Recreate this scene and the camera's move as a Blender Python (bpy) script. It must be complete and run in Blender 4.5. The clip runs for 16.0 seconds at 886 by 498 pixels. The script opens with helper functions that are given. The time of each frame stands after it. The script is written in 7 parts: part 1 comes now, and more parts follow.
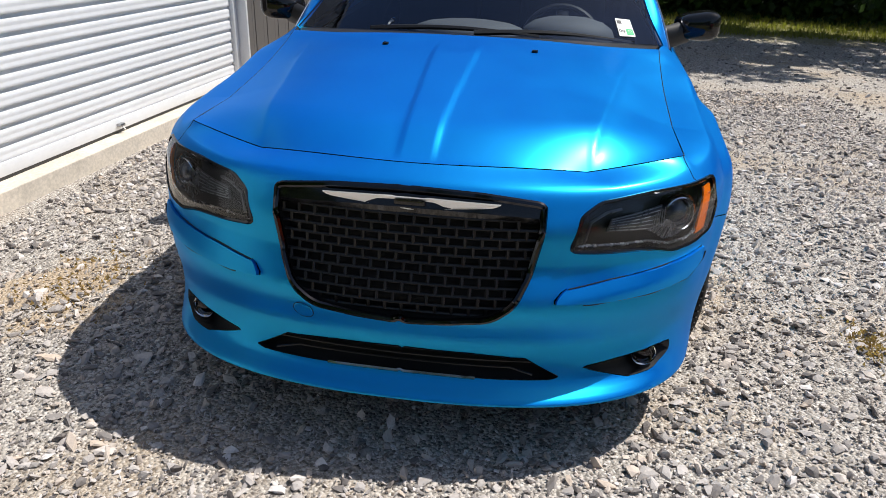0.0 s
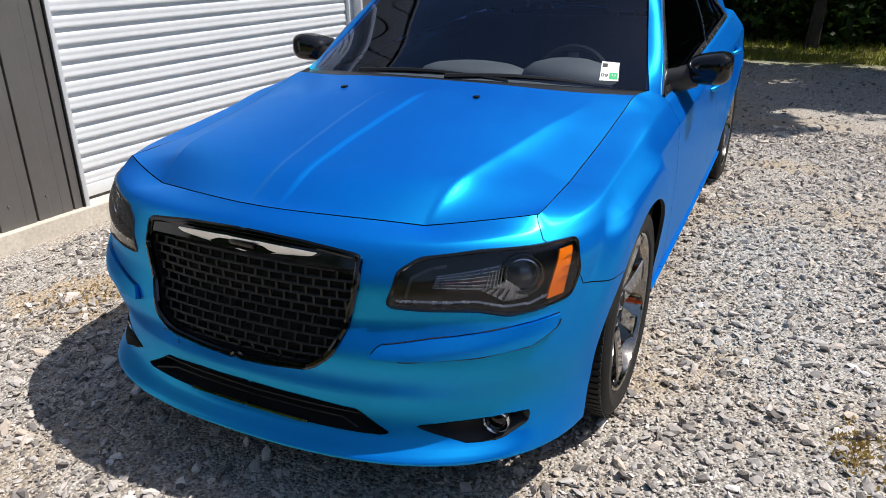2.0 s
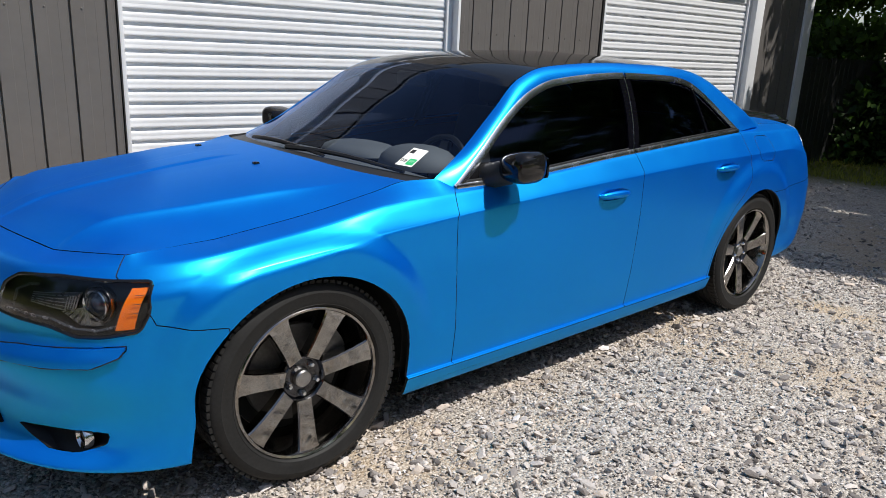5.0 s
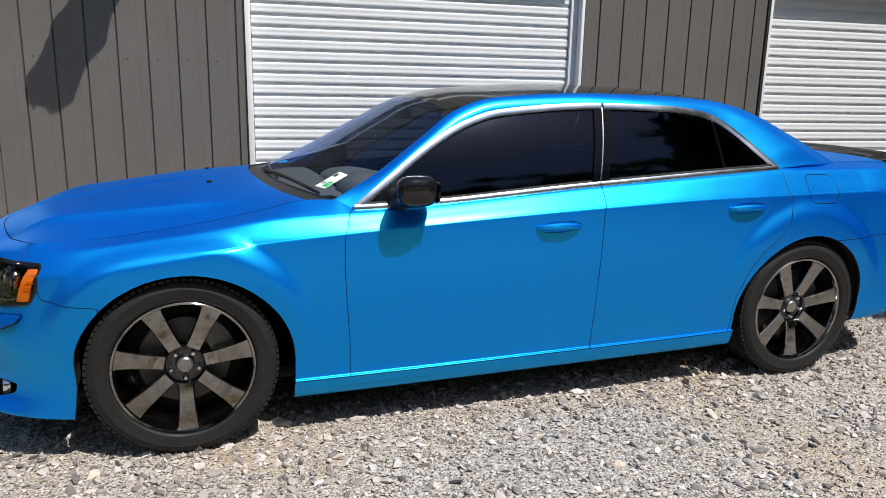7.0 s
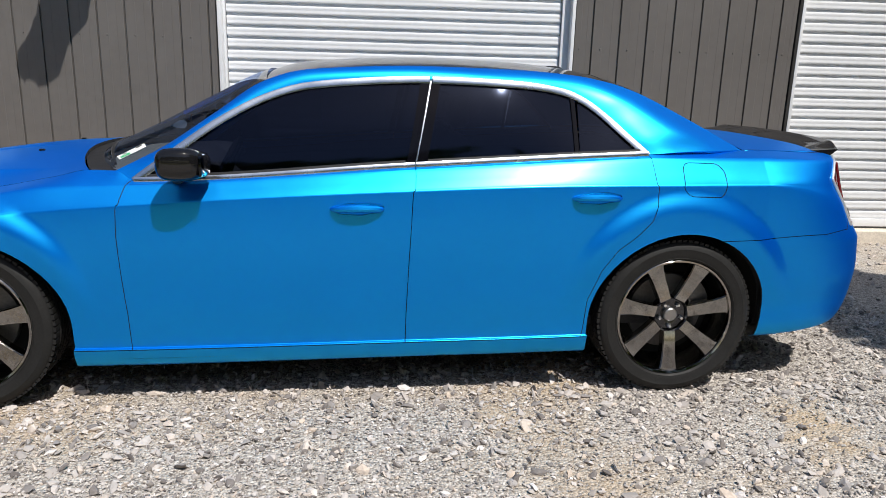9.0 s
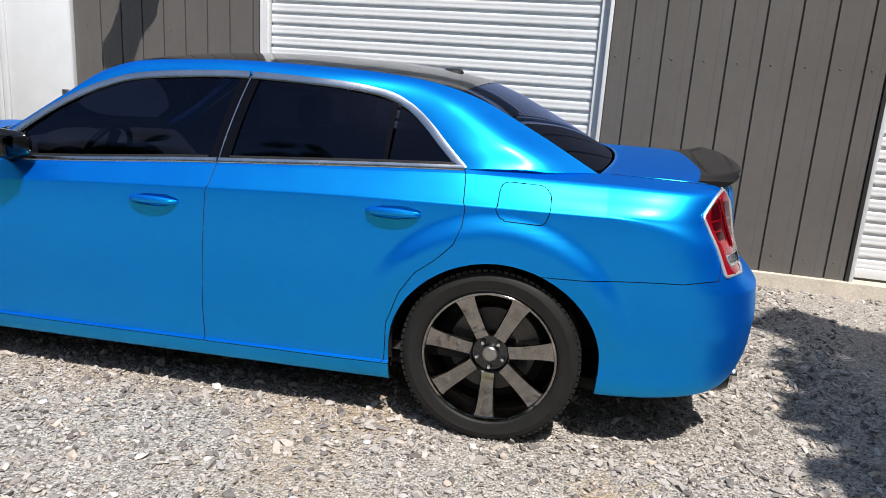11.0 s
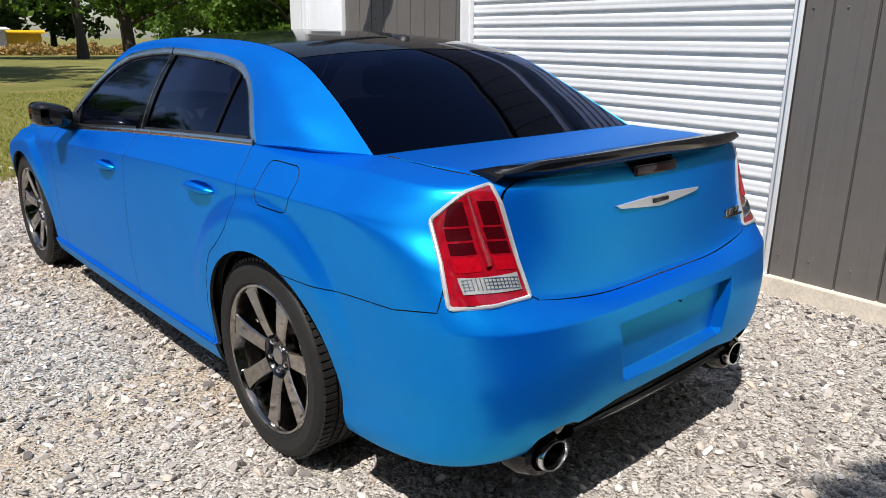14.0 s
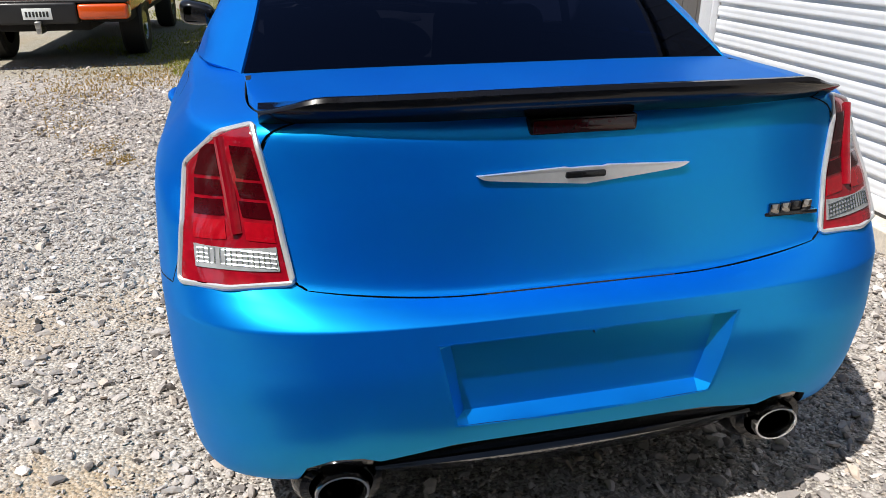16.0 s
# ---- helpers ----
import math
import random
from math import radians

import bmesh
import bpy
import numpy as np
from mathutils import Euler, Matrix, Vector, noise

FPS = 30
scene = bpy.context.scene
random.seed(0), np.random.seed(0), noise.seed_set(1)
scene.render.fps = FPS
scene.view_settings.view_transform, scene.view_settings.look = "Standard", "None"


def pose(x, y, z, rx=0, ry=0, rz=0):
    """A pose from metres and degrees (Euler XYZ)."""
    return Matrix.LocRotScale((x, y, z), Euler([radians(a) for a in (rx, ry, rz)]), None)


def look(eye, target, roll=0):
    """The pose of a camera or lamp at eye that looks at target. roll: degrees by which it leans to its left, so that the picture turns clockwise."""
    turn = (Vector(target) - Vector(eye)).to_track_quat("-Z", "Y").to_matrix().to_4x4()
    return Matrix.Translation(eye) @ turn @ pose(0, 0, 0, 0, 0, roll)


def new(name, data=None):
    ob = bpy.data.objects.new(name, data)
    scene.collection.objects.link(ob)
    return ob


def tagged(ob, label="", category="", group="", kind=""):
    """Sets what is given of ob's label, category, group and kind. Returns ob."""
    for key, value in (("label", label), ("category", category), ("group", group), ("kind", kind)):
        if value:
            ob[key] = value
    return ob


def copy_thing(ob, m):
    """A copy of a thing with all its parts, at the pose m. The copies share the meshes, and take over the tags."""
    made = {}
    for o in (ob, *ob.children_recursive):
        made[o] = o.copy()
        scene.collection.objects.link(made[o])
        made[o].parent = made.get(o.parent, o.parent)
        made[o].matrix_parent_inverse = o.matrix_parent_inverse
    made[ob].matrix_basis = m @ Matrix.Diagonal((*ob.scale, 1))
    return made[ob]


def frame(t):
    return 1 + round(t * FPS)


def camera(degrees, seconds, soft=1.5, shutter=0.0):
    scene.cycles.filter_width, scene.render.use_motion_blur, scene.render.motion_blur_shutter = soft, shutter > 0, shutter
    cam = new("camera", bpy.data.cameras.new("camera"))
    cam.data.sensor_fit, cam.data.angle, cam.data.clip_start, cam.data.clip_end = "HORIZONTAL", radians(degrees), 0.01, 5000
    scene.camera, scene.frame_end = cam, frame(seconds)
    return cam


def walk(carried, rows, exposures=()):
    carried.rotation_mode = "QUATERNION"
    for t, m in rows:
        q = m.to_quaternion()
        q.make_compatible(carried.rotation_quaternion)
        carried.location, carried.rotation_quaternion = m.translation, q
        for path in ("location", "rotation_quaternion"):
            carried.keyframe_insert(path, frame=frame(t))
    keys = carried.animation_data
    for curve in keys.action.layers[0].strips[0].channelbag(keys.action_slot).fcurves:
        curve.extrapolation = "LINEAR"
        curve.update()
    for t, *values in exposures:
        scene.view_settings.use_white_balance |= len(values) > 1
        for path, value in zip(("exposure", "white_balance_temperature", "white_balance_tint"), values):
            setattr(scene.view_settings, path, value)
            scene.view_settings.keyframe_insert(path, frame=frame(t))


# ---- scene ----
cam = camera(63.0, 16.0, soft=0.85)
PATH = [
    (0, (-2.585, -0.352, 1.445), (-0.782, -0.095, 0.618), 1.9),
    (0.5, (-2.557, -0.507, 1.469), (-0.762, -0.182, 0.648), 3.2),
    (1, (-2.4, -0.71, 1.475), (-0.646, -0.21, 0.656), 1.9),
    (1.5, (-2.319, -0.98, 1.464), (-0.601, -0.305, 0.696), -0.4),
    (2, (-2.249, -1.304, 1.506), (-0.588, -0.493, 0.742), -0.6),
    (2.5, (-2.037, -1.544, 1.477), (-0.444, -0.603, 0.718), -1.1),
    (3, (-1.891, -1.774, 1.481), (-0.318, -0.798, 0.725), -1.3),
    (3.5, (-1.759, -2.177, 1.51), (-0.354, -0.94, 0.807), -0.4),
    (4, (-1.593, -2.423, 1.485), (-0.161, -1.147, 0.916), 2.1),
    (4.5, (-1.395, -2.671, 1.511), (-0.027, -1.337, 0.921), 3.0),
    (4.7, (-1.312, -2.76, 1.49), (0.026, -1.387, 0.92), 2.9),
    (6.8, (-0.039, -3.711, 1.468), (0.641, -1.882, 1.027), 1.1),
    (7, (0.084, -3.766, 1.463), (0.718, -1.92, 1.028), 1.2),
    (7.5, (0.44, -3.757, 1.484), (1.011, -1.9, 1.01), 2.0),
    (8, (0.829, -3.866, 1.465), (1.34, -1.988, 1.008), 1.3),
    (8.5, (1.163, -3.919, 1.511), (1.551, -2.026, 0.996), 2.0),
    (9, (1.584, -3.901, 1.441), (1.833, -1.976, 0.958), 1.6),
    (9.5, (2.022, -3.88, 1.461), (2.183, -1.938, 1.013), 0.7),
    (9.7, (2.199, -3.909, 1.487), (2.316, -1.961, 1.048), 1.9),
    (11.8, (3.855, -3.258, 1.457), (3.269, -1.413, 0.953), 1.8),
    (12, (3.949, -3.17, 1.439), (3.326, -1.333, 0.953), 1.5),
    (12.5, (4.305, -2.94, 1.446), (3.485, -1.181, 0.961), 0.6),
    (13, (4.665, -2.673, 1.478), (3.656, -1.032, 0.94), 0.6),
    (13.5, (4.922, -2.353, 1.464), (3.684, -0.884, 0.908), 0.9),
    (14, (5.204, -2.032, 1.457), (3.783, -0.74, 0.899), 0.6),
    (14.5, (5.386, -1.71, 1.461), (3.788, -0.66, 0.874), 0.6),
    (15, (5.389, -1.359, 1.447), (3.731, -0.46, 0.782), -0.1),
    (15.5, (5.383, -0.955, 1.422), (3.658, -0.25, 0.696), 1.4),
    (16, (5.328, -0.623, 1.417), (3.539, -0.194, 0.633), 0.1),
]
walk(cam, [(t, look(e, g, r)) for t, e, g, r in PATH], [(0, 0.40), (4.7, 0.34), (9.7, 0.32), (12.0, 0.44), (16, 0.52)])

# ---- sky, sun ----
SUN_FROM = Vector((0.27, -0.52, 1.0)).normalized()
world = bpy.data.worlds.new("sky")
scene.world = world
world.use_nodes = True
sky = world.node_tree.nodes.new("ShaderNodeTexSky")
sky.sky_type = "NISHITA"
sky.sun_disc = False
sky.sun_elevation = math.asin(SUN_FROM.z)
sky.sun_rotation = math.atan2(SUN_FROM.x, SUN_FROM.y)
world.node_tree.links.new(sky.outputs[0], world.node_tree.nodes["Background"].inputs[0])
world.node_tree.nodes["Background"].inputs[1].default_value = 0.085
sun = new("sun", bpy.data.lights.new("sun", "SUN"))
sun.data.energy, sun.data.angle, sun.data.color = 4.25, radians(0.53), (1.0, 0.96, 0.9)
sun.matrix_world = look(SUN_FROM * 30, (0, 0, 0))

# ---- materials ----
class Mat:
    """A node material with a Principled shader, and short ways to add texture nodes."""

    def __init__(self, name, colour=(0.5, 0.5, 0.5), rough=0.5, metal=0.0, **more):
        self.m = bpy.data.materials.new(name)
        self.m.use_nodes = True
        self.t = self.m.node_tree
        self.p = self.t.nodes["Principled BSDF"]
        self.out = self.t.nodes["Material Output"]
        self.set("Base Color", (*colour, 1))
        self.set("Roughness", rough)
        self.set("Metallic", metal)
        for key, value in more.items():
            self.set(key.replace("_", " "), value)

    def set(self, socket, value):
        if isinstance(value, bpy.types.NodeSocket):
            self.t.links.new(value, self.p.inputs[socket])
        else:
            self.p.inputs[socket].default_value = value

    def node(self, kind, **values):
        n = self.t.nodes.new(kind)
        for key, value in values.items():
            sock = n.inputs[key.replace("_", " ")]
            if isinstance(value, bpy.types.NodeSocket):
                self.t.links.new(value, sock)
            else:
                sock.default_value = value
        return n

    def coords(self, world=True):
        return self.node("ShaderNodeNewGeometry").outputs["Position"] if world else self.node("ShaderNodeTexCoord").outputs["Object"]

    def noise(self, scale, detail=4.0, rough=0.55, vec=None, stretch=None):
        v = vec or self.coords()
        if stretch:
            mp = self.node("ShaderNodeMapping", Vector=v)
            mp.inputs["Scale"].default_value = stretch
            v = mp.outputs[0]
        return self.node("ShaderNodeTexNoise", Vector=v, Scale=scale, Detail=detail, Roughness=rough).outputs["Fac"]

    def ramp(self, fac, *stops):
        r = self.t.nodes.new("ShaderNodeValToRGB")
        self.t.links.new(fac, r.inputs[0])
        e = r.color_ramp.elements
        while len(e) < len(stops):
            e.new(0.5)
        for el, (pos, col) in zip(e, stops):
            el.position = pos
            el.color = (*col, 1) if isinstance(col, tuple) else (col, col, col, 1)
        return r.outputs[0]

    def mix(self, fac, a, b, how="MIX"):
        n = self.t.nodes.new("ShaderNodeMix")
        n.data_type, n.blend_type = "RGBA", how
        for i, v in ((0, fac), (6, a), (7, b)):
            if isinstance(v, bpy.types.NodeSocket):
                self.t.links.new(v, n.inputs[i])
            elif i == 0:
                n.inputs[0].default_value = v
            else:
                n.inputs[i].default_value = (*v, 1)
        return n.outputs[2]

    def bump(self, height, strength=0.3, distance=0.01):
        b = self.node("ShaderNodeBump", Height=height, Strength=strength, Distance=distance)
        self.set("Normal", b.outputs[0])
        return b.outputs[0]


def speckled(name, colour, rough, metal=0.0, amount=0.12, scale=6.0, grain=90.0, bump=0.0, **more):
    """A plain coat with stains and grain of two sizes."""
    m = Mat(name, colour, rough, metal, **more)
    big, small = m.noise(scale), m.noise(grain, 2.0)
    lo, hi = tuple(c * (1 - amount) for c in colour), tuple(min(1, c * (1 + amount)) for c in colour)
    c1 = m.ramp(big, (0.3, lo), (0.7, hi))
    m.set("Base Color", m.mix(0.5, c1, m.ramp(small, (0.3, lo), (0.7, hi))))
    m.set("Roughness", m.ramp(big, (0.3, max(0.02, rough - 0.06)), (0.7, min(1.0, rough + 0.06))))
    if bump:
        m.bump(small, bump, 0.002)
    return m.m


def satin_paint():
    """Satin pearl wrap: a deep blue ground, and flakes that throw the light back in pale cyan."""
    m = Mat("satin_blue_wrap", (0.0, 0.064, 0.58), 0.36)
    cloud = m.noise(2.5, 3.0)
    fine = m.ramp(m.noise(45.0, 2.0), (0.3, (0.0, 0.058, 0.55)), (0.7, (0.0, 0.070, 0.61)))
    m.set("Base Color", m.mix(0.4, m.ramp(cloud, (0.3, (0.0, 0.056, 0.54)), (0.7, (0.0, 0.073, 0.62))), fine))
    m.set("Specular Tint", (0.1, 0.65, 1.0, 1))
    m.set("Specular IOR Level", 0.5)
    below = m.p
    for colour, edge, lo, hi, share in (((0.0, 0.29, 0.74), (0.02, 0.5, 1.0), 0.56, 0.62, 0.22), ((0.0, 0.51, 0.84), (0.02, 0.5, 1.0), 0.34, 0.38, 0.38), ((0.12, 0.88, 0.97), (0.06, 0.6, 1.0), 0.23, 0.27, 0.10)):
        flake = m.node("ShaderNodeBsdfPrincipled")
        flake.inputs["Base Color"].default_value = (*colour, 1)
        flake.inputs["Metallic"].default_value = 1.0
        flake.inputs["Specular Tint"].default_value = (*edge, 1)
        m.t.links.new(m.ramp(m.noise(7.0), (0.3, lo), (0.7, hi)), flake.inputs["Roughness"])
        both = m.node("ShaderNodeMixShader")
        both.inputs[0].default_value = share
        m.t.links.new(below.outputs[0], both.inputs[1])
        m.t.links.new(flake.outputs[0], both.inputs[2])
        below = both
    m.t.links.new(below.outputs[0], m.out.inputs[0])
    return m.m


def tinted_glass(name, tint, rough=0.015, sheen=(0.95, 0.97, 1.0), ior=1.5):
    """A thin pane: it lets the tint through and mirrors by Fresnel."""
    m = Mat(name)
    thru = m.node("ShaderNodeBsdfTransparent")
    thru.inputs[0].default_value = (*tint, 1)
    gloss = m.node("ShaderNodeBsdfGlossy")
    gloss.inputs["Roughness"].default_value = rough
    gloss.inputs["Color"].default_value = (*sheen, 1)
    fres = m.node("ShaderNodeFresnel", IOR=ior)
    both = m.node("ShaderNodeMixShader")
    m.t.links.new(fres.outputs[0], both.inputs[0])
    m.t.links.new(thru.outputs[0], both.inputs[1])
    m.t.links.new(gloss.outputs[0], both.inputs[2])
    m.t.links.new(both.outputs[0], m.out.inputs[0])
    return m.m


PAINT = satin_paint()
BLACK_GLOSS = speckled("black_gloss", (0.008, 0.008, 0.009), 0.06, amount=0.2)
BLACK_PIANO = speckled("black_lacquer", (0.007, 0.007, 0.009), 0.10, amount=0.2, Specular_IOR_Level=0.28)
BLACK_SATIN = speckled("black_satin_plastic", (0.015, 0.015, 0.016), 0.42, amount=0.25)
BLACK_MATT = speckled("black_matt", (0.006, 0.006, 0.006), 0.9, amount=0.2)
CHROME = speckled("chrome", (0.80, 0.81, 0.82), 0.12, 1.0, amount=0.05)
BRIGHT_FRAME = speckled("satin_chrome", (0.86, 0.87, 0.88), 0.34, 0.75, amount=0.05)
TRIM_CHROME = speckled("window_chrome", (0.60, 0.63, 0.68), 0.24, 1.0, amount=0.08)
DARK_CHROME = speckled("dark_chrome", (0.34, 0.325, 0.305), 0.1, 1.0, amount=0.25, scale=25.0)
RUBBER = speckled("tyre_rubber", (0.016, 0.016, 0.016), 0.6, amount=0.3, Specular_IOR_Level=0.25, scale=12.0, bump=0.15)
STEEL = speckled("brake_steel", (0.42, 0.41, 0.40), 0.32, 1.0, amount=0.15)
IRON = speckled("cast_iron", (0.12, 0.115, 0.11), 0.6, 0.6, amount=0.3)
CLOTH = speckled("seat_cloth", (0.05, 0.05, 0.055), 0.85, amount=0.2, grain=400.0)
WINDSCREEN = tinted_glass("windscreen_glass", (0.50, 0.58, 0.62), sheen=(0.6, 0.72, 1.0))
TINT = tinted_glass("dark_window_glass", (0.042, 0.048, 0.068), 0.065, sheen=(0.55, 0.65, 1.0), ior=1.45)
REAR_TINT = tinted_glass("dark_rear_glass", (0.015, 0.017, 0.026), 0.03, sheen=(0.40, 0.50, 0.85), ior=1.34)
CLEAR = tinted_glass("lamp_glass", (0.86, 0.88, 0.9))
RED_LENS = Mat("red_lens", (0.26, 0.003, 0.012), 0.12, Coat_Weight=1.0, Coat_Roughness=0.03)
RED_LENS.set("Base Color", RED_LENS.mix(0.6, (0.26, 0.003, 0.012), RED_LENS.ramp(RED_LENS.noise(30.0, 2), (0.35, (0.18, 0.002, 0.008)), (0.65, (0.34, 0.004, 0.015)))))
RED_LENS = RED_LENS.m
DARK_RED = speckled("dark_red_lens", (0.04, 0.001, 0.003), 0.1, amount=0.2)
AMBER = speckled("amber_reflector", (0.90, 0.20, 0.008), 0.2, amount=0.15, scale=30.0, grain=250.0)
WHITE_LENS = speckled("clear_reversing_lens", (0.72, 0.73, 0.74), 0.25, amount=0.15, grain=300.0)
STICKER = speckled("sticker_paper", (0.78, 0.8, 0.78), 0.5, amount=0.05)
GREEN = speckled("green_print", (0.02, 0.45, 0.16), 0.5, amount=0.05)
INK = speckled("black_print", (0.02, 0.02, 0.02), 0.5, amount=0.05)

# ---- mesh helpers ----
def part(name, bm, material, parent=None, label="", smooth=35.0):
    """Links a bmesh as one mesh object under a thing or a part."""
    me = bpy.data.meshes.new(name)
    bm.to_mesh(me)
    bm.free()
    for mat in material if isinstance(material, (list, tuple)) else (material,):
        me.materials.append(mat)
    if smooth:
        me.shade_smooth()
        me.set_sharp_from_angle(angle=radians(smooth))
        way = me.attributes.get("skin_normal")
        if way:
            n = np.zeros(len(me.vertices) * 3, np.float32)
            way.data.foreach_get("vector", n)
            me.normals_split_custom_set_from_vertices(n.reshape(-1, 3).tolist())
    ob = new(name, me)
    ob.parent = parent
    return tagged(ob, label)


def empty(name, parent=None, at=None):
    ob = new(name)
    ob.empty_display_size = 0.2
    ob.parent = parent
    if at is not None:
        ob.matrix_basis = at
    return ob


def block(bm, x0, x1, y0, y1, z0, z1, bevel=0.0, m=None, seg=2):
    """Adds a box, with rounded edges if wanted."""
    got = bmesh.ops.create_cube(bm, size=1.0)["verts"]
    for v in got:
        v.co = Vector((x0 + (v.co.x + 0.5) * (x1 - x0), y0 + (v.co.y + 0.5) * (y1 - y0), z0 + (v.co.z + 0.5) * (z1 - z0)))
    if bevel:
        edges = list({e for v in got for e in v.link_edges})
        out = bmesh.ops.bevel(bm, geom=edges, offset=bevel, segments=seg, affect="EDGES", profile=0.5)
        got = list(set(out["verts"]) | {v for v in got if v.is_valid})
    if m is not None:
        bmesh.ops.transform(bm, matrix=m, verts=got)
    return got


def lathe(bm, profile, n=48, m=None, full=True):
    """Turns a profile of (radius, height) about the z axis."""
    rings = []
    for i in range(n if full else n + 1):
        a = 2 * math.pi * i / n
        rings.append([bm.verts.new((r * math.cos(a), r * math.sin(a), h)) for r, h in profile])
    faces = []
    for i in range(n):
        a, b = rings[i], rings[(i + 1) % len(rings)]
        for j in range(len(profile) - 1):
            faces.append(bm.faces.new((a[j], b[j], b[j + 1], a[j + 1])))
    if m is not None:
        bmesh.ops.transform(bm, matrix=m, verts=[v for r in rings for v in r])
    bmesh.ops.remove_doubles(bm, verts=[v for r in rings for v in r], dist=1e-6)
    return faces


def tube(bm, pts, radius, n=8, flat=1.0, up=(0, 0, 1)):
    """A bar of round or flattened section along points; radius may be a list."""
    rings = []
    for i, p in enumerate(pts):
        p = Vector(p)
        d = (Vector(pts[min(i + 1, len(pts) - 1)]) - Vector(pts[max(i - 1, 0)])).normalized()
        side = d.cross(Vector(up)).normalized()
        top = side.cross(d)
        r = radius[i] if isinstance(radius, (list, tuple)) else radius
        rings.append([bm.verts.new(p + side * r * math.cos(2 * math.pi * k / n) + top * r * flat * math.sin(2 * math.pi * k / n)) for k in range(n)])
    for a, b in zip(rings, rings[1:]):
        for k in range(n):
            bm.faces.new((a[k], b[k], b[(k + 1) % n], a[(k + 1) % n]))
    bm.faces.new(rings[0][::-1])
    bm.faces.new(rings[-1])
    bmesh.ops.recalc_face_normals(bm, faces=bm.faces[:])


def sheet(bm, grid):
    """Faces over a grid of points (rows of equal length)."""
    vs = [[bm.verts.new(p) for p in row] for row in grid]
    for a, b in zip(vs, vs[1:]):
        for k in range(len(a) - 1):
            bm.faces.new((a[k], a[k + 1], b[k + 1], b[k]))
    return vs


def prism(bm, outline, y0, y1, swap=None):
    """A plate from an outline in x and z, between y0 and y1; swap maps its points."""
    f = swap or (lambda p: p)
    front = [bm.verts.new(f((x, y0, z))) for x, z in outline]
    back = [bm.verts.new(f((x, y1, z))) for x, z in outline]
    bm.faces.new(front)
    bm.faces.new(back[::-1])
    n = len(outline)
    for i in range(n):
        bm.faces.new((front[i], back[i], back[(i + 1) % n], front[(i + 1) % n]))
    bmesh.ops.recalc_face_normals(bm, faces=bm.faces[:])


def smoothstep(a, b, x):
    t = max(0.0, min(1.0, (x - a) / (b - a)))
    return t * t * (3 - 2 * t)


def pchip(keys):
    """A smooth curve through keys of x and one or more values, with no overshoot."""
    xs = [k[0] for k in keys]
    dims = len(keys[0]) - 1
    slopes = []
    for d in range(1, dims + 1):
        h = [xs[i + 1] - xs[i] for i in range(len(xs) - 1)]
        s = [(keys[i + 1][d] - keys[i][d]) / h[i] for i in range(len(h))]
        m = [s[0]] + [0.0 if s[i - 1] * s[i] <= 0 else 2 * s[i - 1] * s[i] / (s[i - 1] + s[i]) for i in range(1, len(s))] + [s[-1]]
        slopes.append(m)

    def at(x):
        i = 0
        while i < len(xs) - 2 and x > xs[i + 1]:
            i += 1
        h = xs[i + 1] - xs[i]
        t = (x - xs[i]) / h
        t2, t3 = t * t, t * t * t
        if not 0 <= t <= 1:
            t = max(0.0, min(1.0, t))
            t2, t3 = t * t, t * t * t
        out = []
        for d in range(dims):
            a, b, ma, mb = keys[i][d + 1], keys[i + 1][d + 1], slopes[d][i] * h, slopes[d][i + 1] * h
            out.append((2 * t3 - 3 * t2 + 1) * a + (t3 - 2 * t2 + t) * ma + (3 * t2 - 2 * t3) * b + (t3 - t2) * mb)
        return out if dims > 1 else out[0]

    return at


def rounded(points, radius, seg=4):
    """An outline with rounded corners."""
    out = []
    n = len(points)
    for i in range(n):
        p, a, b = (Vector(points[j % n]) for j in (i, i - 1, i + 1))
        r = min(radius, (a - p).length * 0.45, (b - p).length * 0.45)
        s, e = p + (a - p).normalized() * r, p + (b - p).normalized() * r
        for k in range(seg + 1):
            t = k / seg
            out.append(tuple((1 - t) ** 2 * s + 2 * t * (1 - t) * p + t * t * e))
    return out

# ---- the car: lengthwise lines of its body ----
X0, X1, ARC = -0.24, 3.45, 1.1  # where the nose ends and the tail begins; length given to each of them
A_END = X1 - X0 + ARC
WHEELBASE, AXLE_Z = 3.052, 0.362


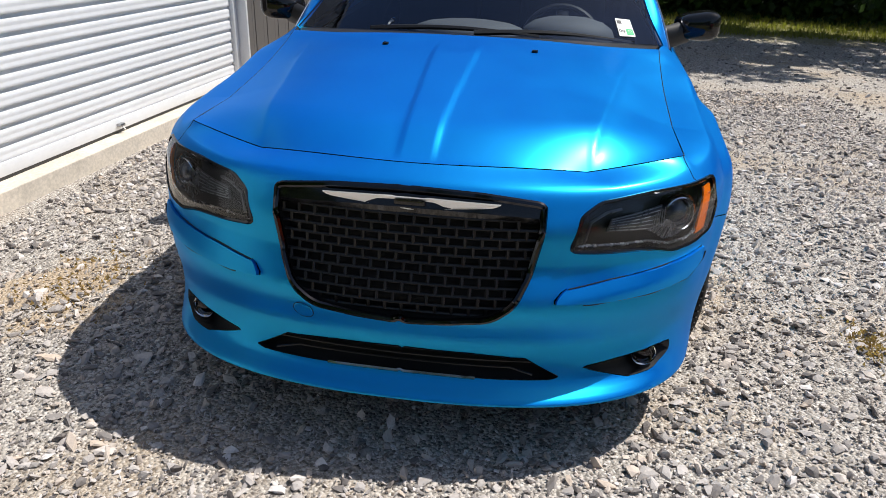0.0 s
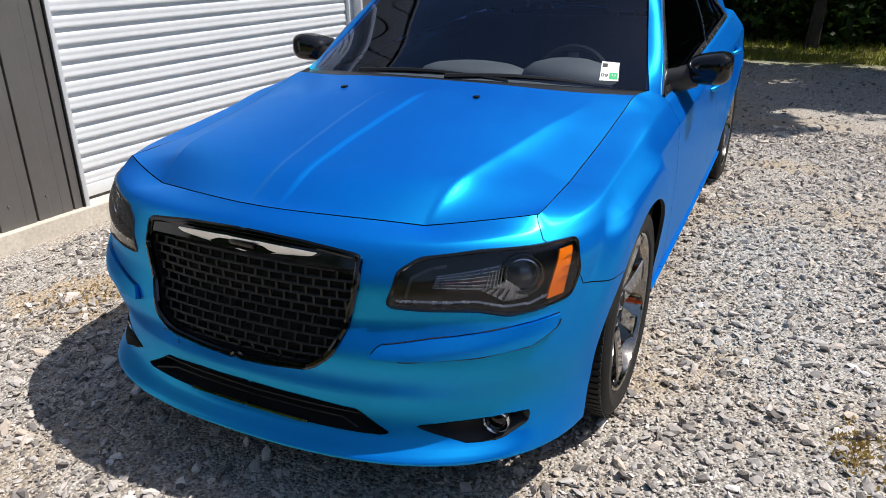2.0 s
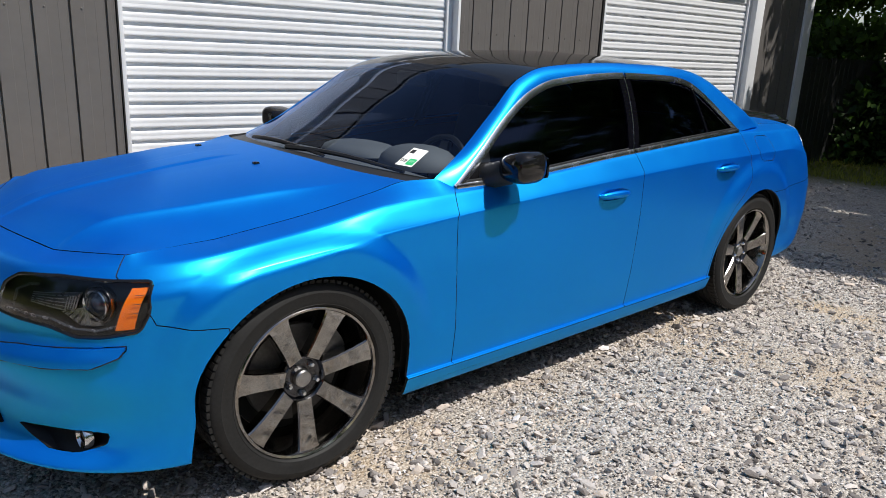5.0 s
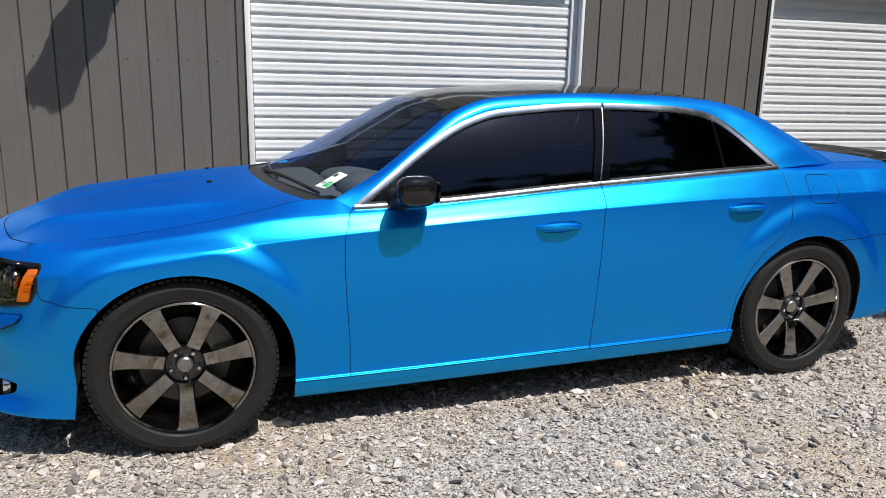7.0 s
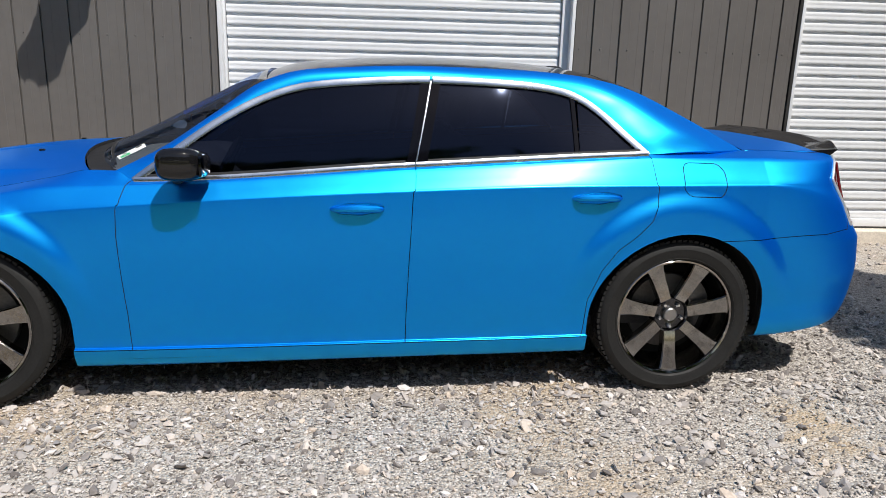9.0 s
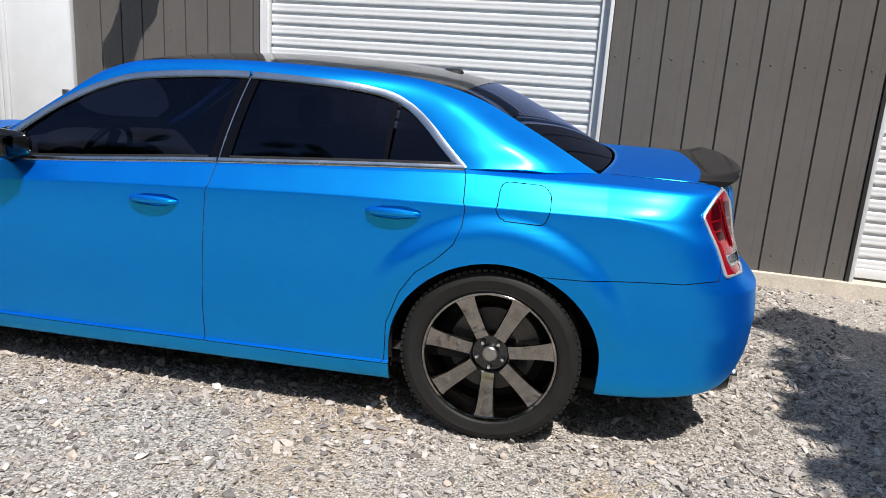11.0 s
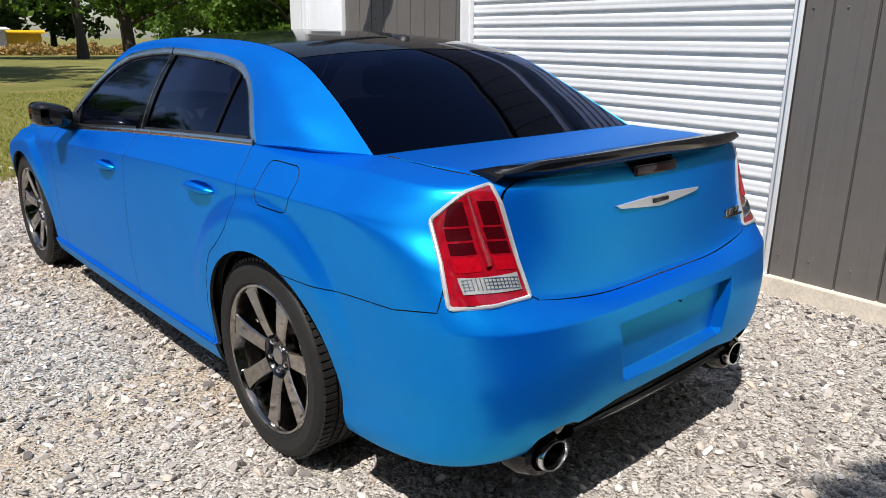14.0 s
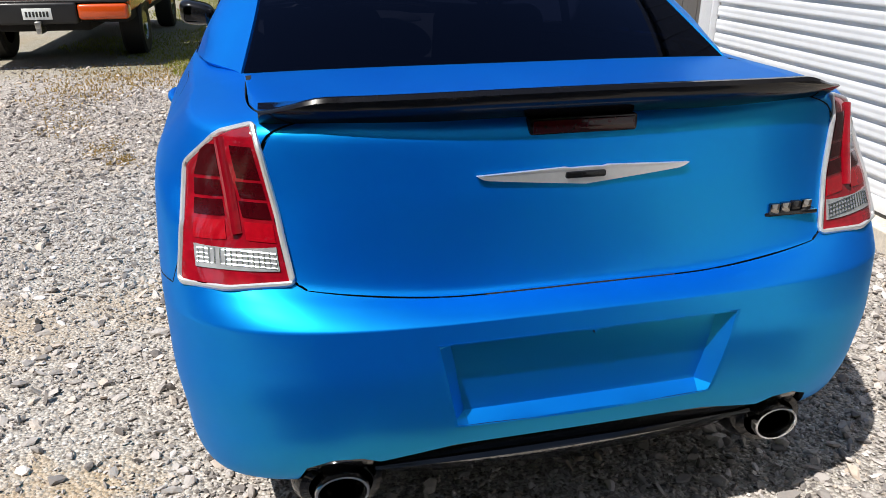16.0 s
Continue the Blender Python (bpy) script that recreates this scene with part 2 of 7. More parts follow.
class Line:
    """One line round the car from the middle of the nose to the middle of the tail."""

    def __init__(self, nose, side, tail):
        self.xf, self.zf, self.nf = nose
        self.xr, self.zr, self.nr = tail
        self.side = pchip(side)
        self.w0, self.z0 = self.side(X0)
        self.w1, self.z1 = self.side(X1)

    def at(self, a):
        if 0 <= a <= X1 - X0:
            return (X0 + a, *self.side(X0 + a))
        if a < 0:
            th, n, x, reach, w, za, zb = (1 + a / ARC) * math.pi / 2, self.nf, X0, self.xf - X0, self.w0, self.zf, self.z0
        else:
            th, n, x, reach, w, za, zb = (A_END - a) / ARC * math.pi / 2, self.nr, X1, self.xr - X1, self.w1, self.zr, self.z1
        th = max(0.0, min(math.pi / 2, th))
        if a < 0 and n == 0:
            return self.edge(th)
        c, s = math.cos(th), math.sin(th)
        r = (c**n + s**n) ** (-1 / n)
        share = smoothstep(0.15, 1.0, th / (math.pi / 2))
        if a < 0 and abs(zb - za) > 1e-4:
            # meet the side's own slope where the nose ends
            t = max(0.0, (th / (math.pi / 2) - 0.15) / 0.85)
            slope = (self.side(X0 + 0.02)[1] - zb) / 0.02
            share += max(0.0, min(2.6, 0.85 * slope * abs(reach) * (math.pi / 2) / (zb - za))) * (t**3 - t**2)
        return (x + reach * r * c, w * r * s, za + (zb - za) * share)


HOOD_FALL, HOOD_POW = 0.45, 1.9  # how the front edge of the hood falls back towards its corners


class HoodLine(Line):
    """The shut line of the hood: a bowed front edge, sharp corners, straight sides."""

    def front(self, p):
        """Place and height of the front edge at the share p of the half-width."""
        p = min(1.0, abs(p))
        f = 1 - HOOD_FALL * p**HOOD_POW
        kink = 0.63
        dip = -0.020 * (p / kink) ** 3.0 if p < kink else -0.020 + 0.030 * (p - kink) / (1 - kink)
        return X0 + (self.xf - X0) * f, self.zf + dip

    def edge(self, th):
        corner = math.atan2(1.0, 1 - HOOD_FALL)
        if th >= corner:
            f = 1 / math.tan(th) if th < math.pi / 2 - 1e-6 else 0.0
            x = X0 + (self.xf - X0) * f
            zc = self.front(1.0)[1]
            return (x, self.w0, zc + (self.z0 - zc) * (1 - f / (1 - HOOD_FALL)))
        lo, hi = 0.0, 1.0
        for _ in range(30):
            p = (lo + hi) / 2
            lo, hi = (p, hi) if p < (1 - HOOD_FALL * p**HOOD_POW) * math.tan(th) else (lo, p)
        x, z = self.front(lo)
        return (x, self.w0 * lo, z)


LINES = [
    Line((-0.86, 0.195, 2.4), [(X0, 0.83, 0.160), (0.45, 0.845, 0.160), (1.8, 0.85, 0.175), (2.6, 0.85, 0.185), (X1, 0.83, 0.235)], (4.00, 0.30, 4.5)),
    Line((-0.958, 0.230, 2.5), [(X0, 0.885, 0.185), (0.45, 0.882, 0.180), (1.8, 0.89, 0.195), (2.6, 0.888, 0.205), (X1, 0.865, 0.255)], (4.06, 0.35, 4.5)),
    Line((-0.905, 0.272, 2.3), [(X0, 0.893, 0.275), (0.45, 0.913, 0.258), (1.8, 0.918, 0.271), (2.6, 0.916, 0.281), (X1, 0.885, 0.32)], (4.095, 0.42, 4.3)),
    Line((-0.874, 0.365, 2.3), [(X0, 0.90, 0.33), (0.45, 0.900, 0.2645), (1.8, 0.905, 0.2775), (2.6, 0.903, 0.2875), (X1, 0.888, 0.39)], (4.11, 0.50, 4.4)),
    Line((-0.914, 0.498, 2.3), [(X0, 0.91, 0.48), (0.45, 0.918, 0.45), (1.8, 0.926, 0.47), (2.6, 0.924, 0.48), (X1, 0.900, 0.52)], (4.115, 0.60, 4.4)),
    Line((-0.872, 0.618, 2.3), [(X0, 0.912, 0.66), (0.45, 0.925, 0.68), (1.8, 0.934, 0.72), (2.6, 0.932, 0.73), (X1, 0.903, 0.715)], (4.102, 0.712, 4.3)),
    Line((-0.865, 0.70, 2.3), [(X0, 0.908, 0.765), (0.45, 0.917, 0.857), (1.8, 0.925, 0.938), (2.6, 0.923, 0.966), (X1, 0.892, 0.972)], (4.02, 0.746, 4.2)),
    Line((-0.845, 0.76, 2.3), [(X0, 0.89, 0.805), (0.45, 0.913, 0.866), (1.8, 0.920, 0.947), (2.6, 0.918, 0.975), (X1, 0.886, 0.981)], (3.995, 0.95, 3.25)),
    Line((-0.815, 0.81, 2.3), [(X0, 0.848, 0.857), (0.1, 0.852, 0.898), (0.36, 0.858, 0.938), (0.7, 0.864, 0.950), (1.8, 0.862, 1.022), (2.6, 0.855, 1.068), (2.9, 0.843, 1.082), (X1, 0.80, 1.085)], (3.97, 1.06, 4.0)),
    HoodLine((-0.745, 0.848, 0), [(X0, 0.742, 0.868), (0.1, 0.748, 0.915), (0.36, 0.757, 0.966), (0.51, 0.765, 0.998), (0.62, 0.795, 1.0), (0.70, 0.835, 0.966), (1.8, 0.842, 1.036), (2.6, 0.832, 1.084), (2.9, 0.822, 1.098), (3.15, 0.755, 1.108), (X1, 0.675, 1.108)], (3.945, 1.09, 6.0)),
]
TOP = len(LINES) - 1
_cols = {}


def column(a):
    """Place, half-width and height along the lines at a; two of the lines are drawn as creases."""
    key = round(a, 5)
    if key not in _cols:
        pts = [ln.at(a) for ln in LINES]
        soft = pchip([(k, *p) for k, p in enumerate(pts)])
        tail = 0.7 * smoothstep(X1 - X0 + 0.2, X1 - X0 + 0.5, a)
        wing = (0.35 + 0.4 * smoothstep(0.6, 0.95, a)) * smoothstep(-0.75, -0.5, a) * (1 - smoothstep(X1 - X0 + 0.25, X1 - X0 + 0.5, a))

        def at(v):
            p = soft(v)
            for knot, share in ((5, tail), (8, wing)):
                near = 1 - abs(v - knot)
                if share and near > 0:
                    k = min(int(v), TOP - 1)
                    f = v - k
                    line = [(1 - f) * i + f * j for i, j in zip(pts[k], pts[k + 1])]
                    w = share * smoothstep(0, 0.6, near)
                    p = [(1 - w) * i + w * j for i, j in zip(p, line)]
            return p

        _cols[key] = at
    return _cols[key]


def blister(x, z):
    """The swelling of the wings round the wheels."""
    out = 0.0
    for cx, size, near, far in ((0.0, 0.034, 0.455, 0.555), (WHEELBASE, 0.029, 0.475, 0.580)):
        r = math.hypot(x - cx, (z - AXLE_Z) * 0.97)
        if z > AXLE_Z - 0.05 and r < far:
            t = max(0.0, (r - near) / (far - near))
            out += size * (1 - smoothstep(0, 1, t**1.2)) * smoothstep(AXLE_Z, AXLE_Z + 0.42, z)
    return out


def skin(a, v):
    """A point of the body's left half; y is negative there."""
    x, w, z = column(a)(max(0.0, min(TOP, v)))
    if -0.7 < a < X1 - X0 + 0.6:
        out = blister(x, z) * smoothstep(0.55, 0.7, w)
        w += out * (1 - smoothstep(6.9, 7.9, v))
    return Vector((x, -w, z))


def skin_normal(a, v):
    e = 0.035 if v > 7 and -0.7 < a < -0.05 else 1e-3
    da = skin(min(a + e, A_END), v) - skin(max(a - e, -ARC), v)
    dv = skin(a, min(v + 0.01, TOP)) - skin(a, max(v - 0.01, 0))
    n = da.cross(dv)
    return n.normalized() if n.length > 1e-12 else Vector((0, -1, 0))


_net = None


def onto(x, w, z):
    """The place on the body's unrolled sheet nearest to a point; w is its half-width."""
    global _net
    if _net is None:
        aa = [-ARC + (A_END + ARC) * i / 240 for i in range(241)]
        vv = [TOP * j / 60 for j in range(61)]
        _net = (np.array([(a, v) for a in aa for v in vv]), np.array([skin(a, v)[:] for a in aa for v in vv]))
    p = np.array((x, -w, z))
    a, v = _net[0][((_net[1] - p) ** 2).sum(1).argmin()]
    step_a, step_v = 0.012, 0.08
    q = Vector((x, -w, z))
    for _ in range(14):
        best = min(((skin(max(-ARC, min(A_END, a + i * step_a)), max(0, min(TOP, v + j * step_v))) - q).length, i, j) for i in (-1, 0, 1) for j in (-1, 0, 1))
        if best[1] == 0 and best[2] == 0:
            step_a, step_v = step_a / 2, step_v / 2
        a, v = max(-ARC, min(A_END, a + best[1] * step_a)), max(0, min(TOP, v + best[2] * step_v))
    return (a, v)


VS = 0.1  # height of one step of v on the unrolled sheet


def outline(points, radius=0.0, dense=0.05):
    """A closed outline on the unrolled sheet through points (x, half-width, z)."""
    flat = [(a, v * VS) for a, v in (onto(*p) for p in points)]
    return rounded(flat, radius, 5) if radius else flat


def inside(poly, x, y):
    hit = False
    for (x0, y0), (x1, y1) in zip(poly, poly[1:] + poly[:1]):
        if (y0 > y) != (y1 > y) and x < (x1 - x0) * (y - y0) / (y1 - y0) + x0:
            hit = not hit
    return hit


def cut_sheet(bm, poly):
    """Cuts the flat sheet along an outline."""
    xs, ys = [p[0] for p in poly], [p[1] for p in poly]
    lo, hi = (min(xs) - 0.03, min(ys) - 0.03), (max(xs) + 0.03, max(ys) + 0.03)
    near = set()
    for f in bm.faces:
        c = f.calc_center_bounds()
        if lo[0] < c.x < hi[0] and lo[1] < c.y < hi[1]:
            near.add(f)
    for (x0, y0), (x1, y1) in zip(poly, poly[1:] + poly[:1]):
        if math.hypot(x1 - x0, y1 - y0) < 1e-5:
            continue
        bx, by = sorted((x0, x1)), sorted((y0, y1))
        got = []
        for f in near:
            if f.is_valid:
                cx, cy = [v.co.x for v in f.verts], [v.co.y for v in f.verts]
                if max(cx) > bx[0] - 1e-4 and min(cx) < bx[1] + 1e-4 and max(cy) > by[0] - 1e-4 and min(cy) < by[1] + 1e-4:
                    got.append(f)
        if not got:
            continue
        geom = list({v for f in got for v in f.verts}) + list({e for f in got for e in f.edges}) + got
        out = bmesh.ops.bisect_plane(bm, geom=geom, dist=1e-5, plane_co=(x0, y0, 0), plane_no=(y1 - y0, x0 - x1, 0))
        near.update(g for g in out["geom"] if isinstance(g, bmesh.types.BMFace))


def arch(cx, rx, rz):
    pts = [(cx + rx * math.cos(t), AXLE_Z + rz * math.sin(t)) for t in [math.pi * i / 28 for i in range(29)]]
    pts = [(cx + rx * 0.985, 0.0)] + pts + [(cx - rx * 0.985, 0.0)]
    return [(x - X0, onto(x, 0.92, max(z, 0.16))[1] * VS if z > 0.21 else -0.02) for x, z in pts]


def side(points, lo=None):
    return [(x - X0, onto(x, 0.92, z)[1] * VS) for x, z in points]


BIG = TOP * VS + 0.02
door_front = side([(0.700, 0.955), (0.655, 0.905), (0.642, 0.86), (0.638, 0.75), (0.645, 0.60), (0.658, 0.42), (0.672, 0.268)])
door_mid = side([(1.852, 1.03), (1.842, 0.94), (1.832, 0.8), (1.822, 0.6), (1.815, 0.4), (1.812, 0.277)])
door_rear = side([(2.885, 1.085), (2.905, 1.02), (2.915, 0.95), (2.91, 0.88), (2.885, 0.82), (2.82, 0.755), (2.74, 0.695), (2.675, 0.60), (2.625, 0.46), (2.608, 0.287)])
door_front[0] = (0.700 - X0, BIG)
door_mid.insert(0, (1.853 - X0, BIG))
door_rear[0] = (2.885 - X0, BIG)
SILL = 1.88 * VS
bumper_seam = [(-0.512, 0.668), (-0.42, 0.650), (-0.30, 0.640)]
tail_seam = [(3.20, 0.728), (3.5, 0.735), (3.75, 0.748), (3.86, 0.757)]

OUTLINES = [
    ("headlamp", outline([(-0.785, 0.430, 0.656), (-0.770, 0.458, 0.742), (-0.745, 0.505, 0.776), (-0.665, 0.64, 0.787), (-0.575, 0.76, 0.790), (-0.485, 0.846, 0.804), (-0.500, 0.856, 0.705), (-0.530, 0.850, 0.650), (-0.60, 0.775, 0.630), (-0.645, 0.70, 0.622), (-0.685, 0.625, 0.646), (-0.75, 0.51, 0.650)], 0.02)),
    ("tail_lamp", outline([(3.968, 0.606, 0.768), (3.945, 0.625, 0.90), (3.90, 0.644, 1.03), (3.87, 0.652, 1.066), (3.855, 0.735, 1.068), (3.805, 0.808, 0.998), (3.86, 0.815, 0.885), (3.900, 0.820, 0.775), (3.94, 0.72, 0.752)], 0.01)),
    ("grille", outline([(-0.81, 0.0, 0.792), (-0.81, 0.20, 0.789), (-0.80, 0.360, 0.776), (-0.82, 0.357, 0.70), (-0.85, 0.336, 0.59), (-0.88, 0.302, 0.518), (-0.90, 0.244, 0.475), (-0.91, 0.12, 0.459), (-0.91, 0.0, 0.456)], 0.02)),
    ("intake", outline([(-0.90, 0.0, 0.352), (-0.90, 0.20, 0.350), (-0.90, 0.36, 0.345), (-0.88, 0.46, 0.304), (-0.88, 0.43, 0.294), (-0.90, 0.2, 0.287), (-0.90, 0.0, 0.284)], 0.01)),
    ("fog_pocket", outline([(-0.85, 0.525, 0.318), (-0.78, 0.63, 0.320), (-0.69, 0.77, 0.323), (-0.65, 0.815, 0.318), (-0.66, 0.815, 0.292), (-0.72, 0.74, 0.276), (-0.78, 0.66, 0.282)], 0.014)),
    ("plate_recess", outline([(4.10, 0.0, 0.665), (4.10, 0.34, 0.665), (4.10, 0.298, 0.470), (4.10, 0.0, 0.460)], 0.012)),
    ("diffuser", outline([(4.10, 0.0, 0.405), (4.10, 0.30, 0.405), (4.09, 0.46, 0.375), (4.09, 0.50, 0.395), (4.07, 0.56, 0.40), (4.05, 0.615, 0.375), (4.03, 0.64, 0.30), (3.95, 0.63, 0.20), (3.9, 0.3, 0.20), (3.9, 0.0, 0.2)], 0.0)),
    ("wheel_arch", arch(0.012, 0.418, 0.384)),
    ("wheel_arch", arch(WHEELBASE + 0.01, 0.424, 0.398)),
    ("fuel_door", outline([(3.040, 0.85, 1.070), (3.205, 0.85, 1.072), (3.238, 0.87, 1.040), (3.236, 0.9, 0.918), (3.065, 0.9, 0.916), (3.032, 0.9, 0.95)], 0.035)),
    ("bumper_strip", outline([(-0.89, 0.412, 0.530), (-0.875, 0.44, 0.570), (-0.80, 0.56, 0.582), (-0.70, 0.70, 0.592), (-0.57, 0.842, 0.608), (-0.585, 0.836, 0.578), (-0.65, 0.78, 0.540), (-0.74, 0.66, 0.526), (-0.84, 0.5, 0.521)], 0.012)),
    ("handle_cup", side([(1.50, 0.868), (1.56, 0.888), (1.66, 0.892), (1.715, 0.878), (1.70, 0.855), (1.62, 0.842), (1.53, 0.846)])),
    ("handle_cup", side([(2.53, 0.918), (2.59, 0.938), (2.69, 0.942), (2.745, 0.928), (2.73, 0.905), (2.65, 0.892), (2.56, 0.896)])),
    ("sill", [(0.2 - X0, -0.02), (2.9 - X0, -0.02), (2.9 - X0, SILL), (0.2 - X0, SILL)]),
    ("front_door", door_front[:-1] + [(door_front[-1][0], -0.02), (door_mid[-1][0], -0.02)] + door_mid[::-1]),
    ("rear_door", door_mid[:-1] + [(door_mid[-1][0], -0.02), (door_rear[-1][0], -0.02)] + door_rear[::-1]),
    ("front_wing", [onto(-0.52, 0.745, 0.858)[0:1] + (BIG,)] + outline([(-0.555, 0.765, 0.80)]) + side(bumper_seam) + [(0.2, -0.02), (1.0 - X0, -0.02), (1.0 - X0, BIG)]),
    ("trunk_lid", [(onto(3.945, 0.655, 1.09)[0], BIG)] + outline([(3.90, 0.645, 1.03), (3.955, 0.608, 0.77), (3.975, 0.585, 0.744), (4.03, 0.3, 0.734), (4.03, 0.0, 0.731)]) + [(A_END + 0.02, BIG)]),
    ("rear_quarter", [(2.55 - X0, BIG), (2.55 - X0, -0.02), (3.1 - X0, -0.02)] + side(tail_seam[:2]) + outline([(3.75, 0.87, 0.748), (3.875, 0.835, 0.762)]) + [(onto(3.945, 0.655, 1.09)[0] + 0.003, 0.75), (onto(3.945, 0.655, 1.09)[0], BIG)]),
    ("rear_bumper", [(3.0 - X0, -0.02), (3.0 - X0, BIG), (A_END + 0.02, BIG), (A_END + 0.02, -0.02)]),
]

NU, NV = 520, 46
sheet_bm = bmesh.new()
hood_corner = (math.atan2(1.0, 1 - HOOD_FALL) / (math.pi / 2) - 1) * ARC
us = sorted([-ARC + (A_END + ARC) * i / NU for i in range(NU + 1)] + [hood_corner - 0.002, hood_corner, hood_corner + 0.002])
vs_ = sorted({round(TOP * j / NV, 4) for j in range(NV + 1) if not 3.9 < TOP * j / NV < 7.1} | {round(3.9 + 3.2 * j / 44, 4) for j in range(45)} | set(range(TOP + 1)))
sheet(sheet_bm, [[(a, v * VS, 0) for v in vs_] for a in us])
for _, poly in OUTLINES:
    cut_sheet(sheet_bm, poly)

PANELS = {}
for f in sheet_bm.faces:
    c = f.calc_center_median()
    for i, (name, poly) in enumerate(OUTLINES):
        if inside(poly, c.x, c.y):
            key = (name, i)
            break
    else:
        key = ("front_bumper", 99)
    PANELS.setdefault(key, []).append([(v.co.x, v.co.y / VS) for v in f.verts])
sheet_bm.free()


def panel(faces, offset=0.0, gap=0.0017, depth=0.014, right=False, both=False, keep_open=True, shift=None, lips=1):
    """A body panel from faces of the unrolled sheet, with a narrow gap round it and a turned-in edge."""
    bm = bmesh.new()
    seen = {}
    nrm = {}
    way = bm.verts.layers.float_vector.new("skin_normal")

    def vert(a, v):
        key = (round(a, 5), round(v, 4))
        if key not in seen:
            n = skin_normal(a, v)
            p = skin(a, v) + n * offset
            if shift:
                p = shift(p, n)
            seen[key] = bm.verts.new(p)
            nrm[seen[key]] = n
            seen[key][way] = n
        return seen[key]

    for f in faces:
        ring = []
        for a, v in f:
            q = vert(a, v)
            if q not in ring:
                ring.append(q)
        if len(ring) > 2:
            try:
                bm.faces.new(ring)
            except ValueError:
                pass
    # keep no crumbs cut off between two outlines
    left = set(bm.faces)
    while left:
        heap, isle = [left.pop()], []
        while heap:
            f = heap.pop()
            isle.append(f)
            for e in f.edges:
                for g in e.link_faces:
                    if g in left:
                        left.discard(g)
                        heap.append(g)
        if len(isle) < 40 and len(faces) > 400:
            bmesh.ops.delete(bm, geom=isle, context="FACES")
    ends = {q for (a, v), q in seen.items() if q.is_valid and (a < -ARC + 1e-4 or a > A_END - 1e-4)}
    rim = [e for e in bm.edges if len(e.link_faces) == 1 and not (e.verts[0] in ends and e.verts[1] in ends)]
    flush = {q for (a, v), q in seen.items() if q.is_valid and v > TOP - 1e-3 and (0.61 < a + X0 < 0.70 or 2.89 < a + X0 < 3.41)}
    move = {}
    for e in rim:
        f = e.link_faces[0]
        c = f.calc_center_median()
        d = (e.verts[1].co - e.verts[0].co).normalized()
        inward = (c - e.verts[0].co)
        inward = (inward - d * inward.dot(d)).normalized()
        for q in e.verts:
            move.setdefault(q, []).append(inward)
    for q, ds in move.items():
        s = sum(ds, Vector()).normalized()
        if q in ends:
            s.y = 0
        if q not in flush:
            q.co += s * gap
    if depth:
        lip = {q: bm.verts.new(q.co - nrm[q] * depth) for q in move}
        for q in move:
            lip[q][way] = nrm[q]
        for e in rim:
            a, b = e.verts
            try:
                bm.faces.new((a, b, lip[b], lip[a])).material_index = lips
            except ValueError:
                pass
    if both:
        for q in ends:
            q.co.y = 0.0
        other = bmesh.ops.duplicate(bm, geom=bm.verts[:] + bm.edges[:] + bm.faces[:])["geom"]
        new_faces = [g for g in other if isinstance(g, bmesh.types.BMFace)]
        for q in (g for g in other if isinstance(g, bmesh.types.BMVert)):
            q.co.y = -q.co.y
            q[way].y = -q[way].y
        bmesh.ops.reverse_faces(bm, faces=new_faces)
        bmesh.ops.remove_doubles(bm, verts=[q for q in bm.verts if abs(q.co.y) < 2e-4], dist=4e-4)
    if right:
        for q in bm.verts:
            q.co.y = -q.co.y
            q[way].y = -q[way].y
    bmesh.ops.recalc_face_normals(bm, faces=bm.faces[:])
    bm.normal_update()
    if sum(f.normal.dot(f.verts[0][way]) * f.calc_area() for f in bm.faces) < 0:
        bmesh.ops.reverse_faces(bm, faces=bm.faces[:])
    if shift:
        bm.verts.layers.float_vector.remove(way)
    return bm


def mirrored(bm):
    """The same mesh on the other side of the car."""
    bm2 = bm.copy()
    way = bm2.verts.layers.float_vector.get("skin_normal")
    for q in bm2.verts:
        q.co.y = -q.co.y
        if way:
            q[way].y = -q[way].y
    bmesh.ops.reverse_faces(bm2, faces=bm2.faces[:])
    return bm2


def pair(name, bm, material, parent, label="", smooth=35.0):
    """A part on the left, and its mirror image on the right."""
    other = mirrored(bm)
    ps = parent if isinstance(parent, (list, tuple)) else (parent, parent)
    return part(name, bm, material, ps[0], label, smooth), part(name, other, material, ps[1], label, smooth)


SHUT = (PAINT, BLACK_MATT)  # black turned-in edges: the dark of the gaps is put into their colour
car = tagged(empty("car"), "satin metallic blue four-door sedan with black roof and dark wheels", "car")
get = {}
for (name, i), faces in PANELS.items():
    get.setdefault(name, []).append(faces)

front_bumper = part("front_bumper", panel(get["front_bumper"][0], both=True), SHUT, car)
rear_bumper = part("rear_bumper", panel(get["rear_bumper"][0], both=True), SHUT, car)
doors_f = pair("front_door", panel(get["front_door"][0]), SHUT, car)
doors_r = pair("rear_door", panel(get["rear_door"][0]), SHUT, car)
pair("front_wing", panel(get["front_wing"][0]), SHUT, car)
quarters = pair("rear_quarter", panel(get["rear_quarter"][0]), SHUT, car)
pair("sill", panel(get["sill"][0]), SHUT, car)



def pad(p, n):
    """Tilts the bumper strip: it stands proud along its lower edge."""
    low = 0.526 + 0.10 * (abs(p.y) - 0.42)
    f = max(0.0, min(1.0, (p.z - low) / 0.055))
    return p + n * 0.014 * (1 - 0.85 * f)


